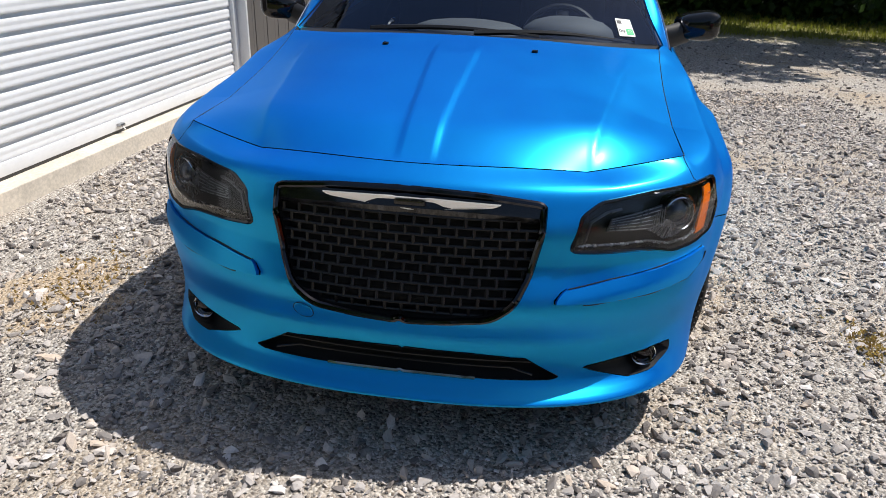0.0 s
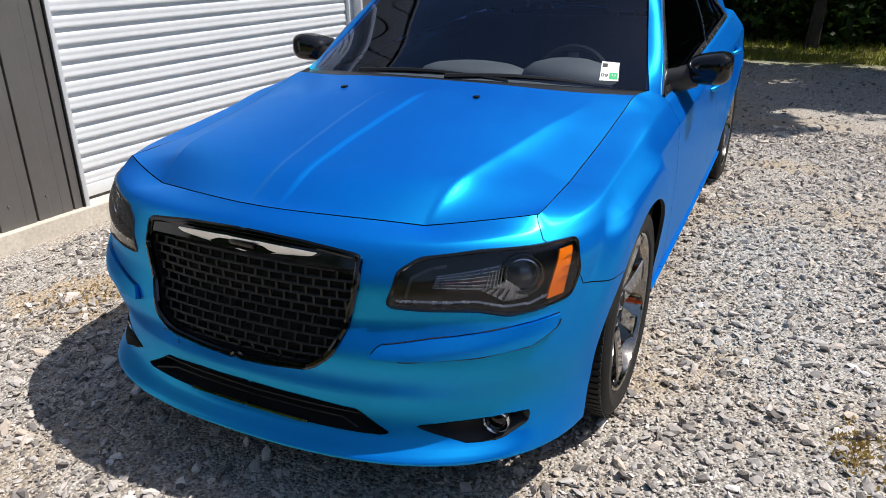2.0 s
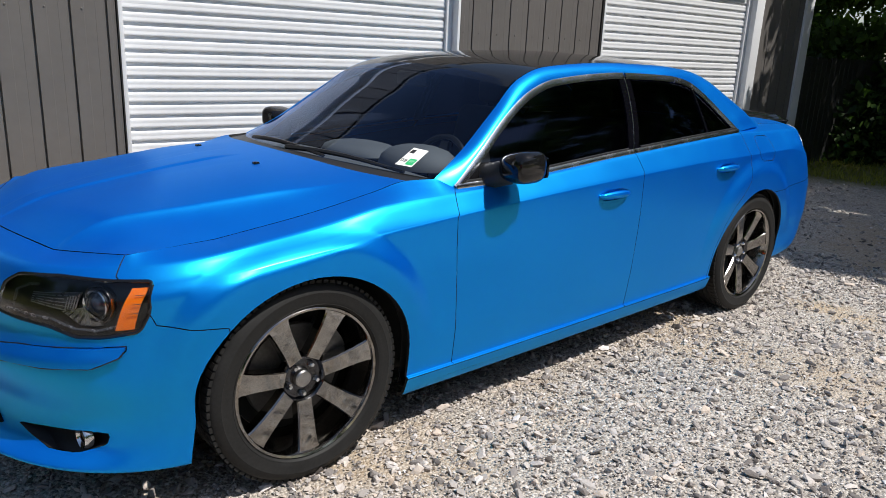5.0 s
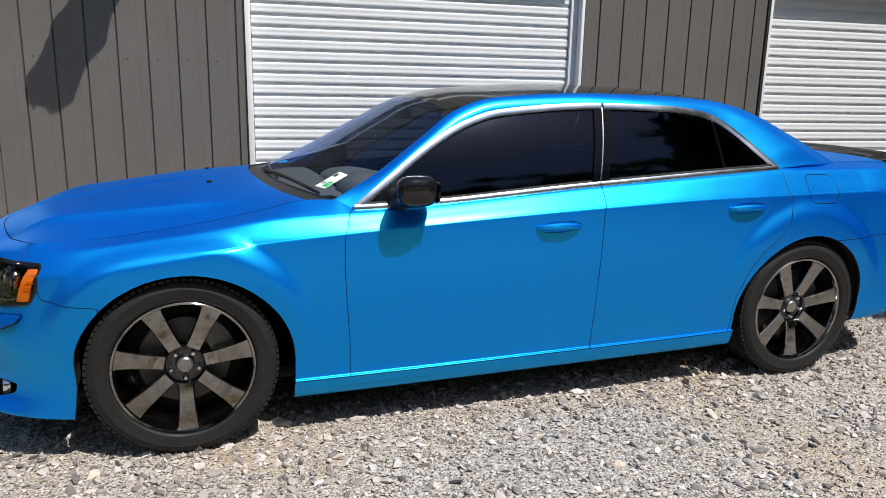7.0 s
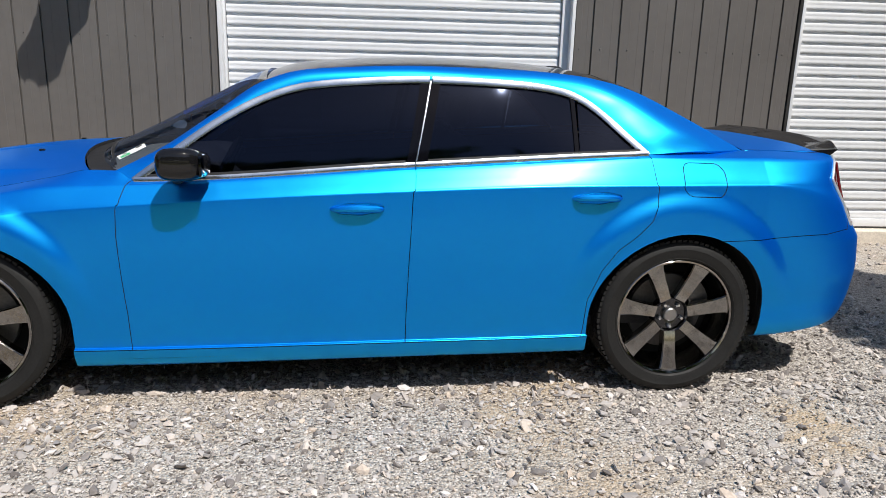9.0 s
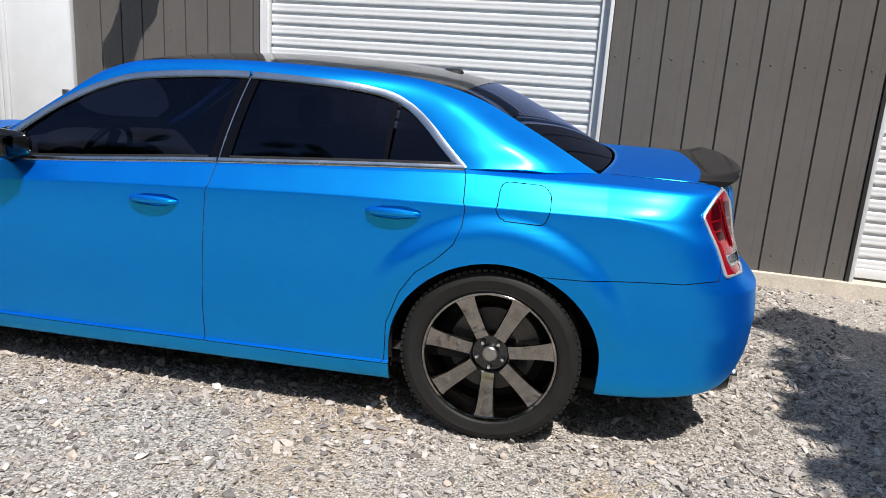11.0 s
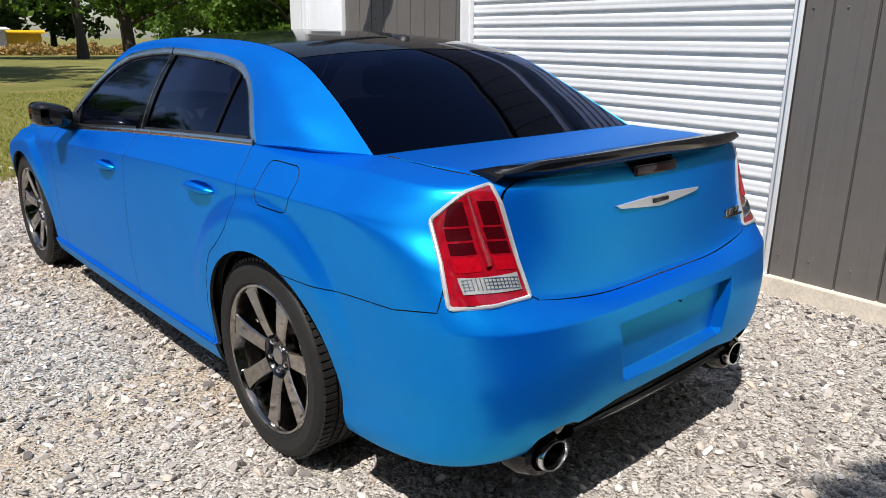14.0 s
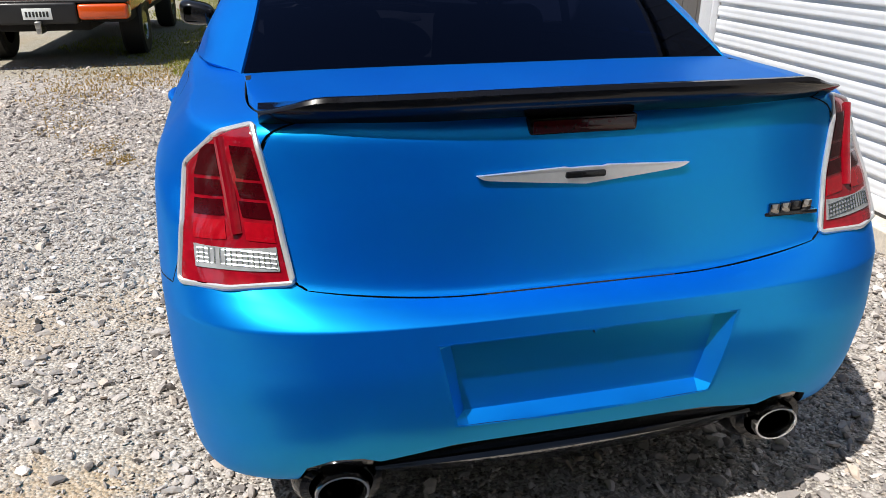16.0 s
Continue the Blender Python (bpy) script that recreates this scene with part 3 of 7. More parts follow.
pair("bumper_strip", panel(get["bumper_strip"][0], lips=0, offset=0.003, gap=0.002, depth=0.014, shift=pad), PAINT, (front_bumper, front_bumper))
part("fuel_door", panel(get["fuel_door"][0], gap=0.0022), SHUT, quarters[0])
pair("handle_recess", panel(get["handle_cup"][0], lips=0, offset=-0.012, gap=-0.0005, depth=-0.012), PAINT, doors_f)
pair("handle_recess", panel(get["handle_cup"][1], lips=0, offset=-0.012, gap=-0.0005, depth=-0.012), PAINT, doors_r)
part("diffuser", panel(get["diffuser"][0], lips=0, offset=-0.012, gap=0.0, depth=0.0, both=True), BLACK_GLOSS, car, "gloss black lower valance")

# black shell added behind the panel gaps to keep them dark, with the wheel housings
core_faces = [f for n, fs in get.items() if n not in ("wheel_arch", "headlamp", "grille", "intake", "fog_pocket", "plate_recess") for g in fs for f in g if not all(a < 0.0 and v < 2.6 for a, v in f)]
part("inner_body", panel(core_faces, lips=0, offset=-0.05, gap=0.0, depth=0.0, both=True), BLACK_MATT, car)
for cx, rx in ((0.012, 0.43), (WHEELBASE + 0.01, 0.436)):
    for s in (-1, 1):
        bm = bmesh.new()
        n = 26
        prof = [(cx + rx * math.cos(math.pi * (i / n * 1.08 - 0.04)), AXLE_Z + (rx - 0.02) * math.sin(math.pi * (i / n * 1.08 - 0.04))) for i in range(n + 1)]
        sheet(bm, [[(x, s * y, z) for y in (0.855, 0.82, 0.62, 0.5)] for x, z in prof])
        vs3 = [bm.verts.new((x, s * 0.5, z)) for x, z in prof]
        bm.faces.new(vs3)
        part("wheel_housing", bm, BLACK_MATT, car)
bm = bmesh.new()
block(bm, -0.62, 3.80, -0.72, 0.72, 0.20, 0.26, 0.02)
part("underbody", bm, BLACK_MATT, car)

# ---- hood, roof, glass and trunk ----
RAIL = LINES[TOP]


def rim(bm, gap, depth, keep=None, lips=0):
    """Draws the open edge of a panel in a little and turns it down."""
    bm.normal_update()
    edges = [e for e in bm.edges if len(e.link_faces) == 1]
    move, nrm = {}, {}
    for e in edges:
        f = e.link_faces[0]
        d = (e.verts[1].co - e.verts[0].co).normalized()
        inward = f.calc_center_median() - e.verts[0].co
        inward = (inward - d * inward.dot(d)).normalized()
        for q in e.verts:
            move.setdefault(q, []).append(inward)
            nrm[q] = q.normal.copy()
    for q, ds in move.items():
        if not (keep and keep(q.co)):
            q.co += sum(ds, Vector()).normalized() * gap
    lip = {q: bm.verts.new(q.co - nrm[q] * depth) for q in move}
    for e in edges:
        a, b = e.verts
        bm.faces.new((a, b, lip[b], lip[a])).material_index = lips
    bmesh.ops.recalc_face_normals(bm, faces=bm.faces[:])
    return bm


def up(bm):
    """Turns the faces of an open sheet so that most of them look up or out."""
    bm.normal_update()
    if sum(f.normal.z * f.calc_area() for f in bm.faces) < 0:
        bmesh.ops.reverse_faces(bm, faces=bm.faces[:])
    return bm


hood_mid = pchip([(-0.745, 0.845), (-0.70, 0.868), (-0.62, 0.892), (-0.5, 0.920), (-0.31, 0.955), (-0.05, 0.995), (0.15, 1.02), (0.36, 1.038)])


def end_of(line, p, nose):
    """The place on the nose or tail of a line at the share p of its half-width."""
    if nose:
        return line.front(p)
    n = line.nr
    f = (1 - min(1, abs(p)) ** n) ** (1 / n)
    th = math.atan2(abs(p), max(f, 1e-9)) / (math.pi / 2)
    return X1 + (line.xr - X1) * f, line.zr + (line.z1 - line.zr) * smoothstep(0.15, 1.0, th)


def hood_point(p, q):
    xf, zf = end_of(RAIL, p, True)
    xr = 0.335 + 0.172 * abs(p) ** 2.2
    x = xf + (xr - xf) * q
    w, ze = RAIL.side(x) if x > X0 else (RAIL.w0, RAIL.z0 + (0.856 - RAIL.z0) * (X0 - x) / 0.28)
    y = p * w
    crown = 1 - abs(p) ** 2.3
    z = ze + (hood_mid(x) - ze) * crown
    spine = 0.052 + 0.03 * smoothstep(-0.7, 0.2, x)
    z += 0.006 * (1 - smoothstep(spine - 0.006, spine + 0.006, abs(y))) * (1 - smoothstep(0.0, 0.2, x))
    ridge = 0.465 + 0.15 * max(0.0, (x + 0.7) / 0.9)
    off = abs(y) - ridge
    z += 0.022 * (math.exp(-off / 0.036) if off > 0 else 1.0 - 0.55 * min(1.0, -off / 0.4)) * (1 - smoothstep(0.0, 0.40, x)) * (1 - abs(p) ** 10)
    d = x - xf
    m = 1 - (1 - min(1, d / 0.20)) ** 2.4
    return Vector((x, y, zf + (z - zf) * m))


def spread(n):
    return [math.sin(math.pi / 2 * (-1 + 2 * i / n)) * 0.75 + 0.25 * (-1 + 2 * i / n) for i in range(n + 1)]


bm = bmesh.new()
sheet(bm, [[hood_point(p, (j / 46) ** 1.25) for p in spread(230)] for j in range(47)])
hood = part("hood", rim(up(bm), 0.0026, 0.016, lips=1), SHUT, car)
for s in (-1, 1):
    at = hood_point(0.372 * s, 0.795)
    bm = bmesh.new()
    block(bm, -0.012, 0.012, -0.011, 0.011, -0.004, 0.008, 0.004, m=Matrix.Translation(at))
    part("washer_nozzle", bm, BLACK_GLOSS, hood, "small black washer nozzle")

# outer line of the roof frame, and outline of the side windows
roof_line = pchip([(0, 0.62, 0.795, 1.0), (0.12, 0.80, 0.745, 1.095), (0.24, 1.02, 0.690, 1.245), (0.33, 1.21, 0.645, 1.372), (0.40, 1.40, 0.625, 1.425), (0.5, 1.90, 0.61, 1.452), (0.60, 2.30, 0.603, 1.447), (0.68, 2.58, 0.598, 1.43), (0.74, 2.74, 0.598, 1.405), (0.80, 2.88, 0.603, 1.365), (0.9, 3.13, 0.635, 1.25), (1, 3.40, RAIL.side(3.40)[0], RAIL.side(3.40)[1])])
WIN = [(0, 0.70, 0.966), (0.12, 0.85, 1.078), (0.24, 1.05, 1.218), (0.33, 1.25, 1.318), (0.40, 1.42, 1.362), (0.5, 1.90, 1.396), (0.60, 2.30, 1.386), (0.68, 2.52, 1.358), (0.74, 2.62, 1.318), (0.80, 2.70, 1.262), (0.9, 2.80, 1.172), (1, 2.885, 1.0975)]
win_line = pchip(WIN)
win_top = pchip([(x, z) for _, x, z in WIN])


def belt(x):
    return RAIL.side(x)


def cabin_w(x, z):
    """Half-width of the cabin's side at a height."""
    w, zb = belt(x)
    d = max(0.0, z - zb)
    k = smoothstep(2.2, 2.75, x)  # the side leans evenly towards the rear pillar
    return w - (0.23 + 0.37 * k) * d - (0.64 - 0.50 * k) * d * d


def frame_point(u, t):
    """The blue roof frame, from the windows (t = 0) up to the roof and the front and rear glass (t = 1)."""
    x, z = win_line(u)
    d = Vector((x, -cabin_w(x, z), z))
    x, w, z = roof_line(u)
    o = Vector((x, -w, z))
    p = d.lerp(o, t)
    out = Vector((0, -0.75, 0.66)) * 0.055 * t * (1 - t) * smoothstep(0, 0.15, u) * (1 - 0.5 * smoothstep(0.85, 1, u))
    # the rear pillar goes on flat from the window and rolls in towards the rear glass
    flat = d.y + (0.56 * (p.z - d.z) - 0.03 * (p.x - d.x)) / 0.83
    p.y += (flat - p.y) * 0.8 * smoothstep(0.68, 0.80, u) * (1 - smoothstep(0.5, 1.0, t)) * (1 - 0.4 * smoothstep(0.92, 1.0, u))
    p = p + out
    for end, share in ((0, 1 - smoothstep(0, 0.1, u)), (1, smoothstep(0.78, 1, u) ** 1.5)):
        if share:
            a, b = (0.70, 0.62) if end == 0 else (2.885, 3.40)
            x = a + (b - a) * t
            w, z = belt(x)
            straight = Vector((a, -belt(a)[0], belt(a)[1])).lerp(Vector((b, -belt(b)[0], belt(b)[1])), t)
            p = p + (Vector((x, -w, z)) - straight) * share
    return p


def across(u, bx, bz, n=28, inset=0.0):
    """A row across the car between the two roof lines, bowed by bx and bz."""
    x, w, z = roof_line(u)
    w -= inset
    return [Vector((x + bx * (1 - s * s), w * s, z + bz * (1 - s * s))) for s in [-1 + 2 * i / n for i in range(n + 1)]]


def screen_bow(k):
    """Bow of the windscreen forward and up, from its foot (k = 0) to its head."""
    return -0.235 + 0.20 * k, 0.022 + 0.023 * k + 0.10 * k * (1 - k)


bm = bmesh.new()
NF = 90
sheet(bm, [[frame_point(i / NF, j / 10) for j in range(11)] for i in range(NF + 1)])
pair("roof_frame", rim(up(bm), 0.0, 0.02), PAINT, car)

bm = bmesh.new()
sheet(bm, [across(0.33 * (i / 24), *screen_bow(i / 24), inset=0.006) for i in range(25)])
windscreen = part("windscreen", rim(up(bm), 0.001, 0.006), WINDSCREEN, car)
windscreen.visible_shadow = False
bm = bmesh.new()
sheet(bm, [across(0.33 + 0.41 * i / 30, -0.035 + 0.075 * i / 30, 0.045 - 0.01 * abs(i / 15 - 1), inset=0.004) for i in range(31)])
roof = part("roof", rim(up(bm), 0.0015, 0.02), BLACK_GLOSS, car, "gloss black roof panel")
bm = bmesh.new()
sheet(bm, [across(0.74 + 0.26 * i / 24, 0.04 + 0.03 * i / 24, 0.035 - 0.022 * i / 24, inset=0.006) for i in range(25)])
part("rear_window", rim(up(bm), 0.001, 0.006), REAR_TINT, car)
for u0, u1, bx0, bx1, bz0, bz1, name in ((0.30, 0.335, -0.04, -0.036, 0.046, 0.045, "glass_border"), (0.74, 0.775, 0.04, 0.042, 0.035, 0.033, "glass_border")):
    bm = bmesh.new()
    rows = [[p + Vector((0, 0, 0.0015)) for p in across(u0 + (u1 - u0) * k / 3, bx0 + (bx1 - bx0) * k / 3, bz0 + (bz1 - bz0) * k / 3, inset=0.008)] for k in range(4)]
    sheet(bm, rows)
    part(name, up(bm), BLACK_GLOSS, roof)
x, w, z = roof_line(0.715)
bm = bmesh.new()
lathe(bm, [(0.0, 0.022), (0.02, 0.021), (0.032, 0.014), (0.036, 0.0)], 20, Matrix.Translation((x - 0.02, 0.02, z + 0.034)) @ Matrix.Diagonal((1.6, 1, 1, 1)))
part("antenna_cap", bm, BLACK_SATIN, roof)

# trunk: the flat top and the upright face
bm = panel(get["trunk_lid"][0], both=True, gap=0.003, depth=0.02)
deck = bmesh.new()
rows = []
for j in range(25):
    q = j / 24
    row = []
    for p in spread(48):
        xr, zr = end_of(RAIL, p, False)
        xf = 3.40 + 0.075 * (1 - p * p) + 0.006
        x = xf + (xr - xf) * q
        w, ze = RAIL.side(x) if x < X1 else (RAIL.w1, RAIL.z1)
        z = ze + 0.016 * (1 - abs(p) ** 2.5)
        m = 1 - (1 - min(1, (xr - x) / 0.14)) ** 2.5
        row.append((x, p * w, zr + (z - zr) * m))
    rows.append(row)
sheet(deck, rows)
rim(up(deck), 0.0022, 0.014, lips=1)
tmp = bpy.data.meshes.new("deck")
deck.to_mesh(tmp)
deck.free()
bm.from_mesh(tmp)
bpy.data.meshes.remove(tmp)
trunk = part("trunk_lid", bm, SHUT, car)

# side windows, pillars between them and their bright surround
def pane(x0, x1, inset, n=26, low=0.012, high=0.012, lean=(0.0, 0.0)):
    """Glass or a pillar between two upright lines, which lean back by so much at the top."""
    bm = bmesh.new()
    cols = []
    for i in range(n + 1):
        x = x0 + (x1 - x0) * i / n
        top = x + lean[0] + (lean[1] - lean[0]) * i / n
        zb, zt = belt(x)[1] + low, win_top(top) - high
        zt = max(zt, zb + 0.002)
        col = []
        for j in range(11):
            z, xx = zb + (zt - zb) * j / 10, x + (top - x) * j / 10
            col.append(Vector((xx, -cabin_w(xx, z) + inset, z)))
        cols.append(col)
    sheet(bm, cols)
    bm.normal_update()
    if sum(f.normal.y for f in bm.faces) > 0:
        bmesh.ops.reverse_faces(bm, faces=bm.faces[:])
    return bm


for x0, x1, lean, owner in ((0.74, 1.818, (0.0, 0.07), doors_f), (1.892, 2.552, (0.07, 0.01), doors_r), (2.578, 2.862, (0.01, 0.0), doors_r)):
    pair("window_pane", rim(pane(x0, x1, 0.010, lean=lean), 0.0, 0.004), TINT, owner, "dark tinted side window")
pair("window_corner", rim(pane(0.712, 0.905, 0.005, 12, 0.006, 0.008), 0.0, 0.01), BLACK_GLOSS, doors_f)
PILLAR = speckled("pillar_black", (0.003, 0.003, 0.005), 0.05, amount=0.2, Specular_IOR_Level=0.18)
pair("window_pillar", rim(pane(1.812, 1.849, 0.002, 6, 0.0, 0.006, (0.07, 0.075)), 0.0005, 0.012), PILLAR, doors_f)
pair("window_seam", rim(pane(1.8495, 1.8545, 0.0, 4, 0.0, 0.006, (0.075, 0.075)), 0.0, 0.01), TRIM_CHROME, doors_r)
pair("window_pillar", rim(pane(1.855, 1.900, 0.002, 6, 0.0, 0.006, (0.075, 0.07)), 0.0005, 0.012), PILLAR, doors_r)
pair("window_divider", rim(pane(2.554, 2.574, 0.003, 6, 0.0, 0.006), 0.0005, 0.012), PILLAR, doors_r)


def trim_strip(bm, pts, width, out, lift):
    """A flat moulding along points on the cabin's side, leaning with it."""
    rows = []
    for i, p in enumerate(pts):
        d = (Vector(pts[min(i + 1, len(pts) - 1)]) - Vector(pts[max(i - 1, 0)])).normalized()
        n = Vector((0, -0.93, 0.36))
        side = n.cross(d).normalized()
        p = Vector(p)
        rows.append([p + side * width * a + n * b for a, b in ((-0.5, 0.0), (-0.5, out * 0.7), (-0.3, out), (0.3, out), (0.5, out * 0.7), (0.5, 0.0))])
    sheet(bm, rows)
    bmesh.ops.recalc_face_normals(bm, faces=bm.faces[:])
    bm.normal_update()
    if sum(f.normal.y for f in bm.faces) > 0:
        bmesh.ops.reverse_faces(bm, faces=bm.faces[:])


def seg(u0, u1, n=40):
    out = []
    for i in range(n + 1):
        x, z = win_line(u0 + (u1 - u0) * i / n)
        out.append((x, -cabin_w(x, z) - 0.001, z - 0.004))
    return out


def u_at(x):
    lo, hi = 0.0, 1.0
    for _ in range(40):
        mid = (lo + hi) / 2
        lo, hi = (mid, hi) if win_line(mid)[0] < x else (lo, mid)
    return lo


ub = u_at(1.927)
for u0, u1, x0, x1, owner in ((0.0, ub - 0.0015, 0.70, 1.849, doors_f), (ub + 0.0015, 1.0, 1.855, 2.887, doors_r)):
    bm = bmesh.new()
    trim_strip(bm, seg(u0, u1, 60), 0.032, 0.007, 0)
    pair("window_trim", bm, TRIM_CHROME, owner, "brushed bright window trim")
    bm = bmesh.new()
    trim_strip(bm, [(x, -belt(x)[0] - 0.001, belt(x)[1] + 0.004) for x in [x0 + (x1 - x0) * i / 40 for i in range(41)]], 0.022, 0.007, 0)
    pair("window_trim", bm, TRIM_CHROME, owner, "brushed bright window trim")
    bm = bmesh.new()
    trim_strip(bm, [(x, -belt(x)[0] + 0.004, belt(x)[1] + 0.018) for x in [x0 + 0.05 + (x1 - x0 - 0.09) * i / 40 for i in range(41)]], 0.012, 0.006, 0)
    pair("window_seal", bm, BLACK_SATIN, owner)

# cowl and wipers
bm = bmesh.new()
sheet(bm, [[Vector((0.325 + 0.172 * abs(s) ** 2.2 + 0.012 + k * (0.075 + 0.05 * s * s), (0.745 + 0.035 * k) * s, 1.022 - 0.035 * abs(s) ** 2.2 + 0.008 * k)) for s in [-1 + i / 20 for i in range(41)]] for k in (0, 0.5, 1)])
part("cowl", rim(up(bm), 0.0, 0.03), BLACK_SATIN, car)
for y0, y1 in ((0.42, -0.28), (-0.02, -0.66)):
    bm = bmesh.new()
    pts = []
    for i in range(13):
        t = i / 12
        y = y0 + (y1 - y0) * t
        s = y / 0.75
        pts.append((0.395 + 0.21 * s * s + 0.02 + 0.02 * math.sin(math.pi * t), y, 1.036 - 0.035 * s * s + 0.014 * math.sin(math.pi * t)))
    tube(bm, pts, [0.013 - 0.006 * i / 12 for i in range(13)], 6)
    part("wiper", bm, BLACK_SATIN, car)

# ---- cabin inside ----
bm = bmesh.new()
sheet(bm, [[(0.46 + 0.05 * k, 0.72 * s, 1.0 - 0.02 * s * s - (0.01 if k < 6 else 0.05 * (k - 5))) for s in [-1 + i / 10 for i in range(21)]] for k in range(11)])
DASH = speckled("dashboard_grey", (0.13, 0.135, 0.15), 0.7, amount=0.15, grain=300.0)
part("dashboard", rim(up(bm), 0.0, 0.1), DASH, car)
for y, wide, high in ((-0.40, 0.21, 0.085), (0.05, 0.26, 0.05)):
    bm = bmesh.new()
    lathe(bm, [(1.0, -0.1), (1.0, 0.0), (0.93, 0.4), (0.75, 0.72), (0.45, 0.93), (0.0, 1.0)], 32, Matrix.Translation((0.86, y, 0.985)) @ Matrix.Diagonal((0.16, wide, high, 1)))
    part("dashboard_hood", bm, DASH, car)
bm = bmesh.new()
block(bm, 0.5, 3.2, -0.80, 0.80, 0.30, 0.34)
part("cabin_floor", bm, CLOTH, car)


def seat(y, x=1.42, wide=0.50):
    bm = bmesh.new()
    block(bm, x, x + 0.5, y - wide / 2, y + wide / 2, 0.50, 0.64, 0.05, seg=4)
    block(bm, x + 0.42, x + 0.58, y - wide / 2, y + wide / 2, 0.6, 1.17, 0.06, m=Matrix.Translation((x + 0.5, y, 0.6)) @ Matrix.Rotation(radians(16), 4, "Y") @ Matrix.Translation((-x - 0.5, -y, -0.6)), seg=4)
    for s in (-1, 1):
        tube(bm, [(x + 0.63, y + s * 0.05, 1.12), (x + 0.66, y + s * 0.05, 1.22)], 0.008)
    block(bm, x + 0.62, x + 0.72, y - 0.13, y + 0.13, 1.17, 1.32, 0.045, seg=4)
    part("front_seat", bm, CLOTH, car)


seat(-0.37)
seat(0.37)
bm = bmesh.new()
block(bm, 2.45, 2.95, -0.66, 0.66, 0.50, 0.64, 0.05, seg=3)
block(bm, 2.86, 3.02, -0.66, 0.66, 0.6, 1.10, 0.05, m=Matrix.Translation((2.9, 0, 0.6)) @ Matrix.Rotation(radians(20), 4, "Y") @ Matrix.Translation((-2.9, 0, -0.6)), seg=3)
part("rear_seat", bm, CLOTH, car)
bm = bmesh.new()
ring = [(0.18 * math.cos(2 * math.pi * i / 32), 0.18 * math.sin(2 * math.pi * i / 32), 0) for i in range(33)]
tube(bm, ring, 0.014, 8)
block(bm, -0.16, 0.16, -0.03, 0.03, -0.02, 0.01, 0.01)
bmesh.ops.transform(bm, matrix=Matrix.Translation((0.98, -0.37, 0.93)) @ Matrix.Rotation(radians(-65), 4, "Y"), verts=bm.verts)
part("steering_wheel", bm, BLACK_SATIN, car)
bm = bmesh.new()
block(bm, 1.12, 1.15, -0.12, 0.12, 1.30, 1.37, 0.012)
part("inside_mirror", bm, BLACK_SATIN, car)

# ---- lamps, grille, wheels and fittings of the car ----
def spot(x, w, z, out=0.0):
    """A point on the body's left side near (x, w, z), lifted by out, and the normal there."""
    a, v = onto(x, w, z)
    n = skin_normal(a, v)
    return skin(a, v) + n * out, n


def patch(corners, out, nu=10, nv=8):
    """A piece of skin between four places, lifted by out."""
    c = [onto(*p) for p in corners]
    bm = bmesh.new()
    rows = []
    for i in range(nu + 1):
        s = i / nu
        row = []
        for j in range(nv + 1):
            t = j / nv
            a = (1 - s) * ((1 - t) * c[0][0] + t * c[3][0]) + s * ((1 - t) * c[1][0] + t * c[2][0])
            v = (1 - s) * ((1 - t) * c[0][1] + t * c[3][1]) + s * ((1 - t) * c[1][1] + t * c[2][1])
            row.append(skin(a, v) + skin_normal(a, v) * out)
        rows.append(row)
    sheet(bm, rows)
    bmesh.ops.recalc_face_normals(bm, faces=bm.faces[:])
    return rim(bm, 0.0, 0.006)


def along(poly, out, closed=True):
    pts = [skin(a, v / VS) + skin_normal(a, max(0.02, v / VS)) * out for a, v in poly]
    clean = [pts[0]]
    for p in pts[1:]:
        if (p - clean[-1]).length > 0.004:
            clean.append(p)
    return clean + clean[:1] if closed else clean


def facing(at, way):
    """A pose at a point with its z axis along way."""
    return Matrix.Translation(at) @ Vector(way).to_track_quat("Z", "Y").to_matrix().to_4x4()


POLY = {}
for name, poly in OUTLINES:
    POLY.setdefault(name, []).append(poly)


# headlamps
heads = [empty("headlamp", car), empty("headlamp", car)]
lens = pair("lens", panel(get["headlamp"][0], lips=0, offset=0.001, gap=0.003, depth=0.004), CLEAR, heads)
for o in lens:
    o.visible_shadow = False
pair("housing", panel(get["headlamp"][0], lips=0, offset=-0.055, gap=0.001, depth=-0.052), BLACK_SATIN, heads)
bm = bmesh.new()
tube(bm, along(POLY["headlamp"][0], -0.001), 0.006, 6)
pair("bezel", bm, BLACK_GLOSS, heads)
at, n = spot(-0.607, 0.732, 0.716, -0.030)
way = (n * 0.6 + Vector((-1, -0.1, 0)) * 0.6).normalized()
REFLECTOR = speckled("lamp_reflector", (0.42, 0.43, 0.46), 0.3, 0.85, amount=0.25, scale=60.0)
BOWL = speckled("grey_reflector", (0.36, 0.37, 0.41), 0.25, 0.9, amount=0.3, scale=50.0)
SMOKED = speckled("smoked_reflector", (0.17, 0.17, 0.18), 0.32, 0.6, amount=0.3, scale=40.0)
bm = bmesh.new()
lathe(bm, [(0.042, -0.03), (0.047, -0.005), (0.049, 0.006), (0.046, 0.008), (0.041, 0.004), (0.038, -0.004)], 36, facing(at, way))
pair("projector_ring", bm, CHROME, heads, "chrome ring round the projector")
bm = bmesh.new()
lathe(bm, [(0.0, 0.014), (0.019, 0.010), (0.031, 0.002), (0.039, -0.008), (0.039, -0.03)], 32, facing(at, way))
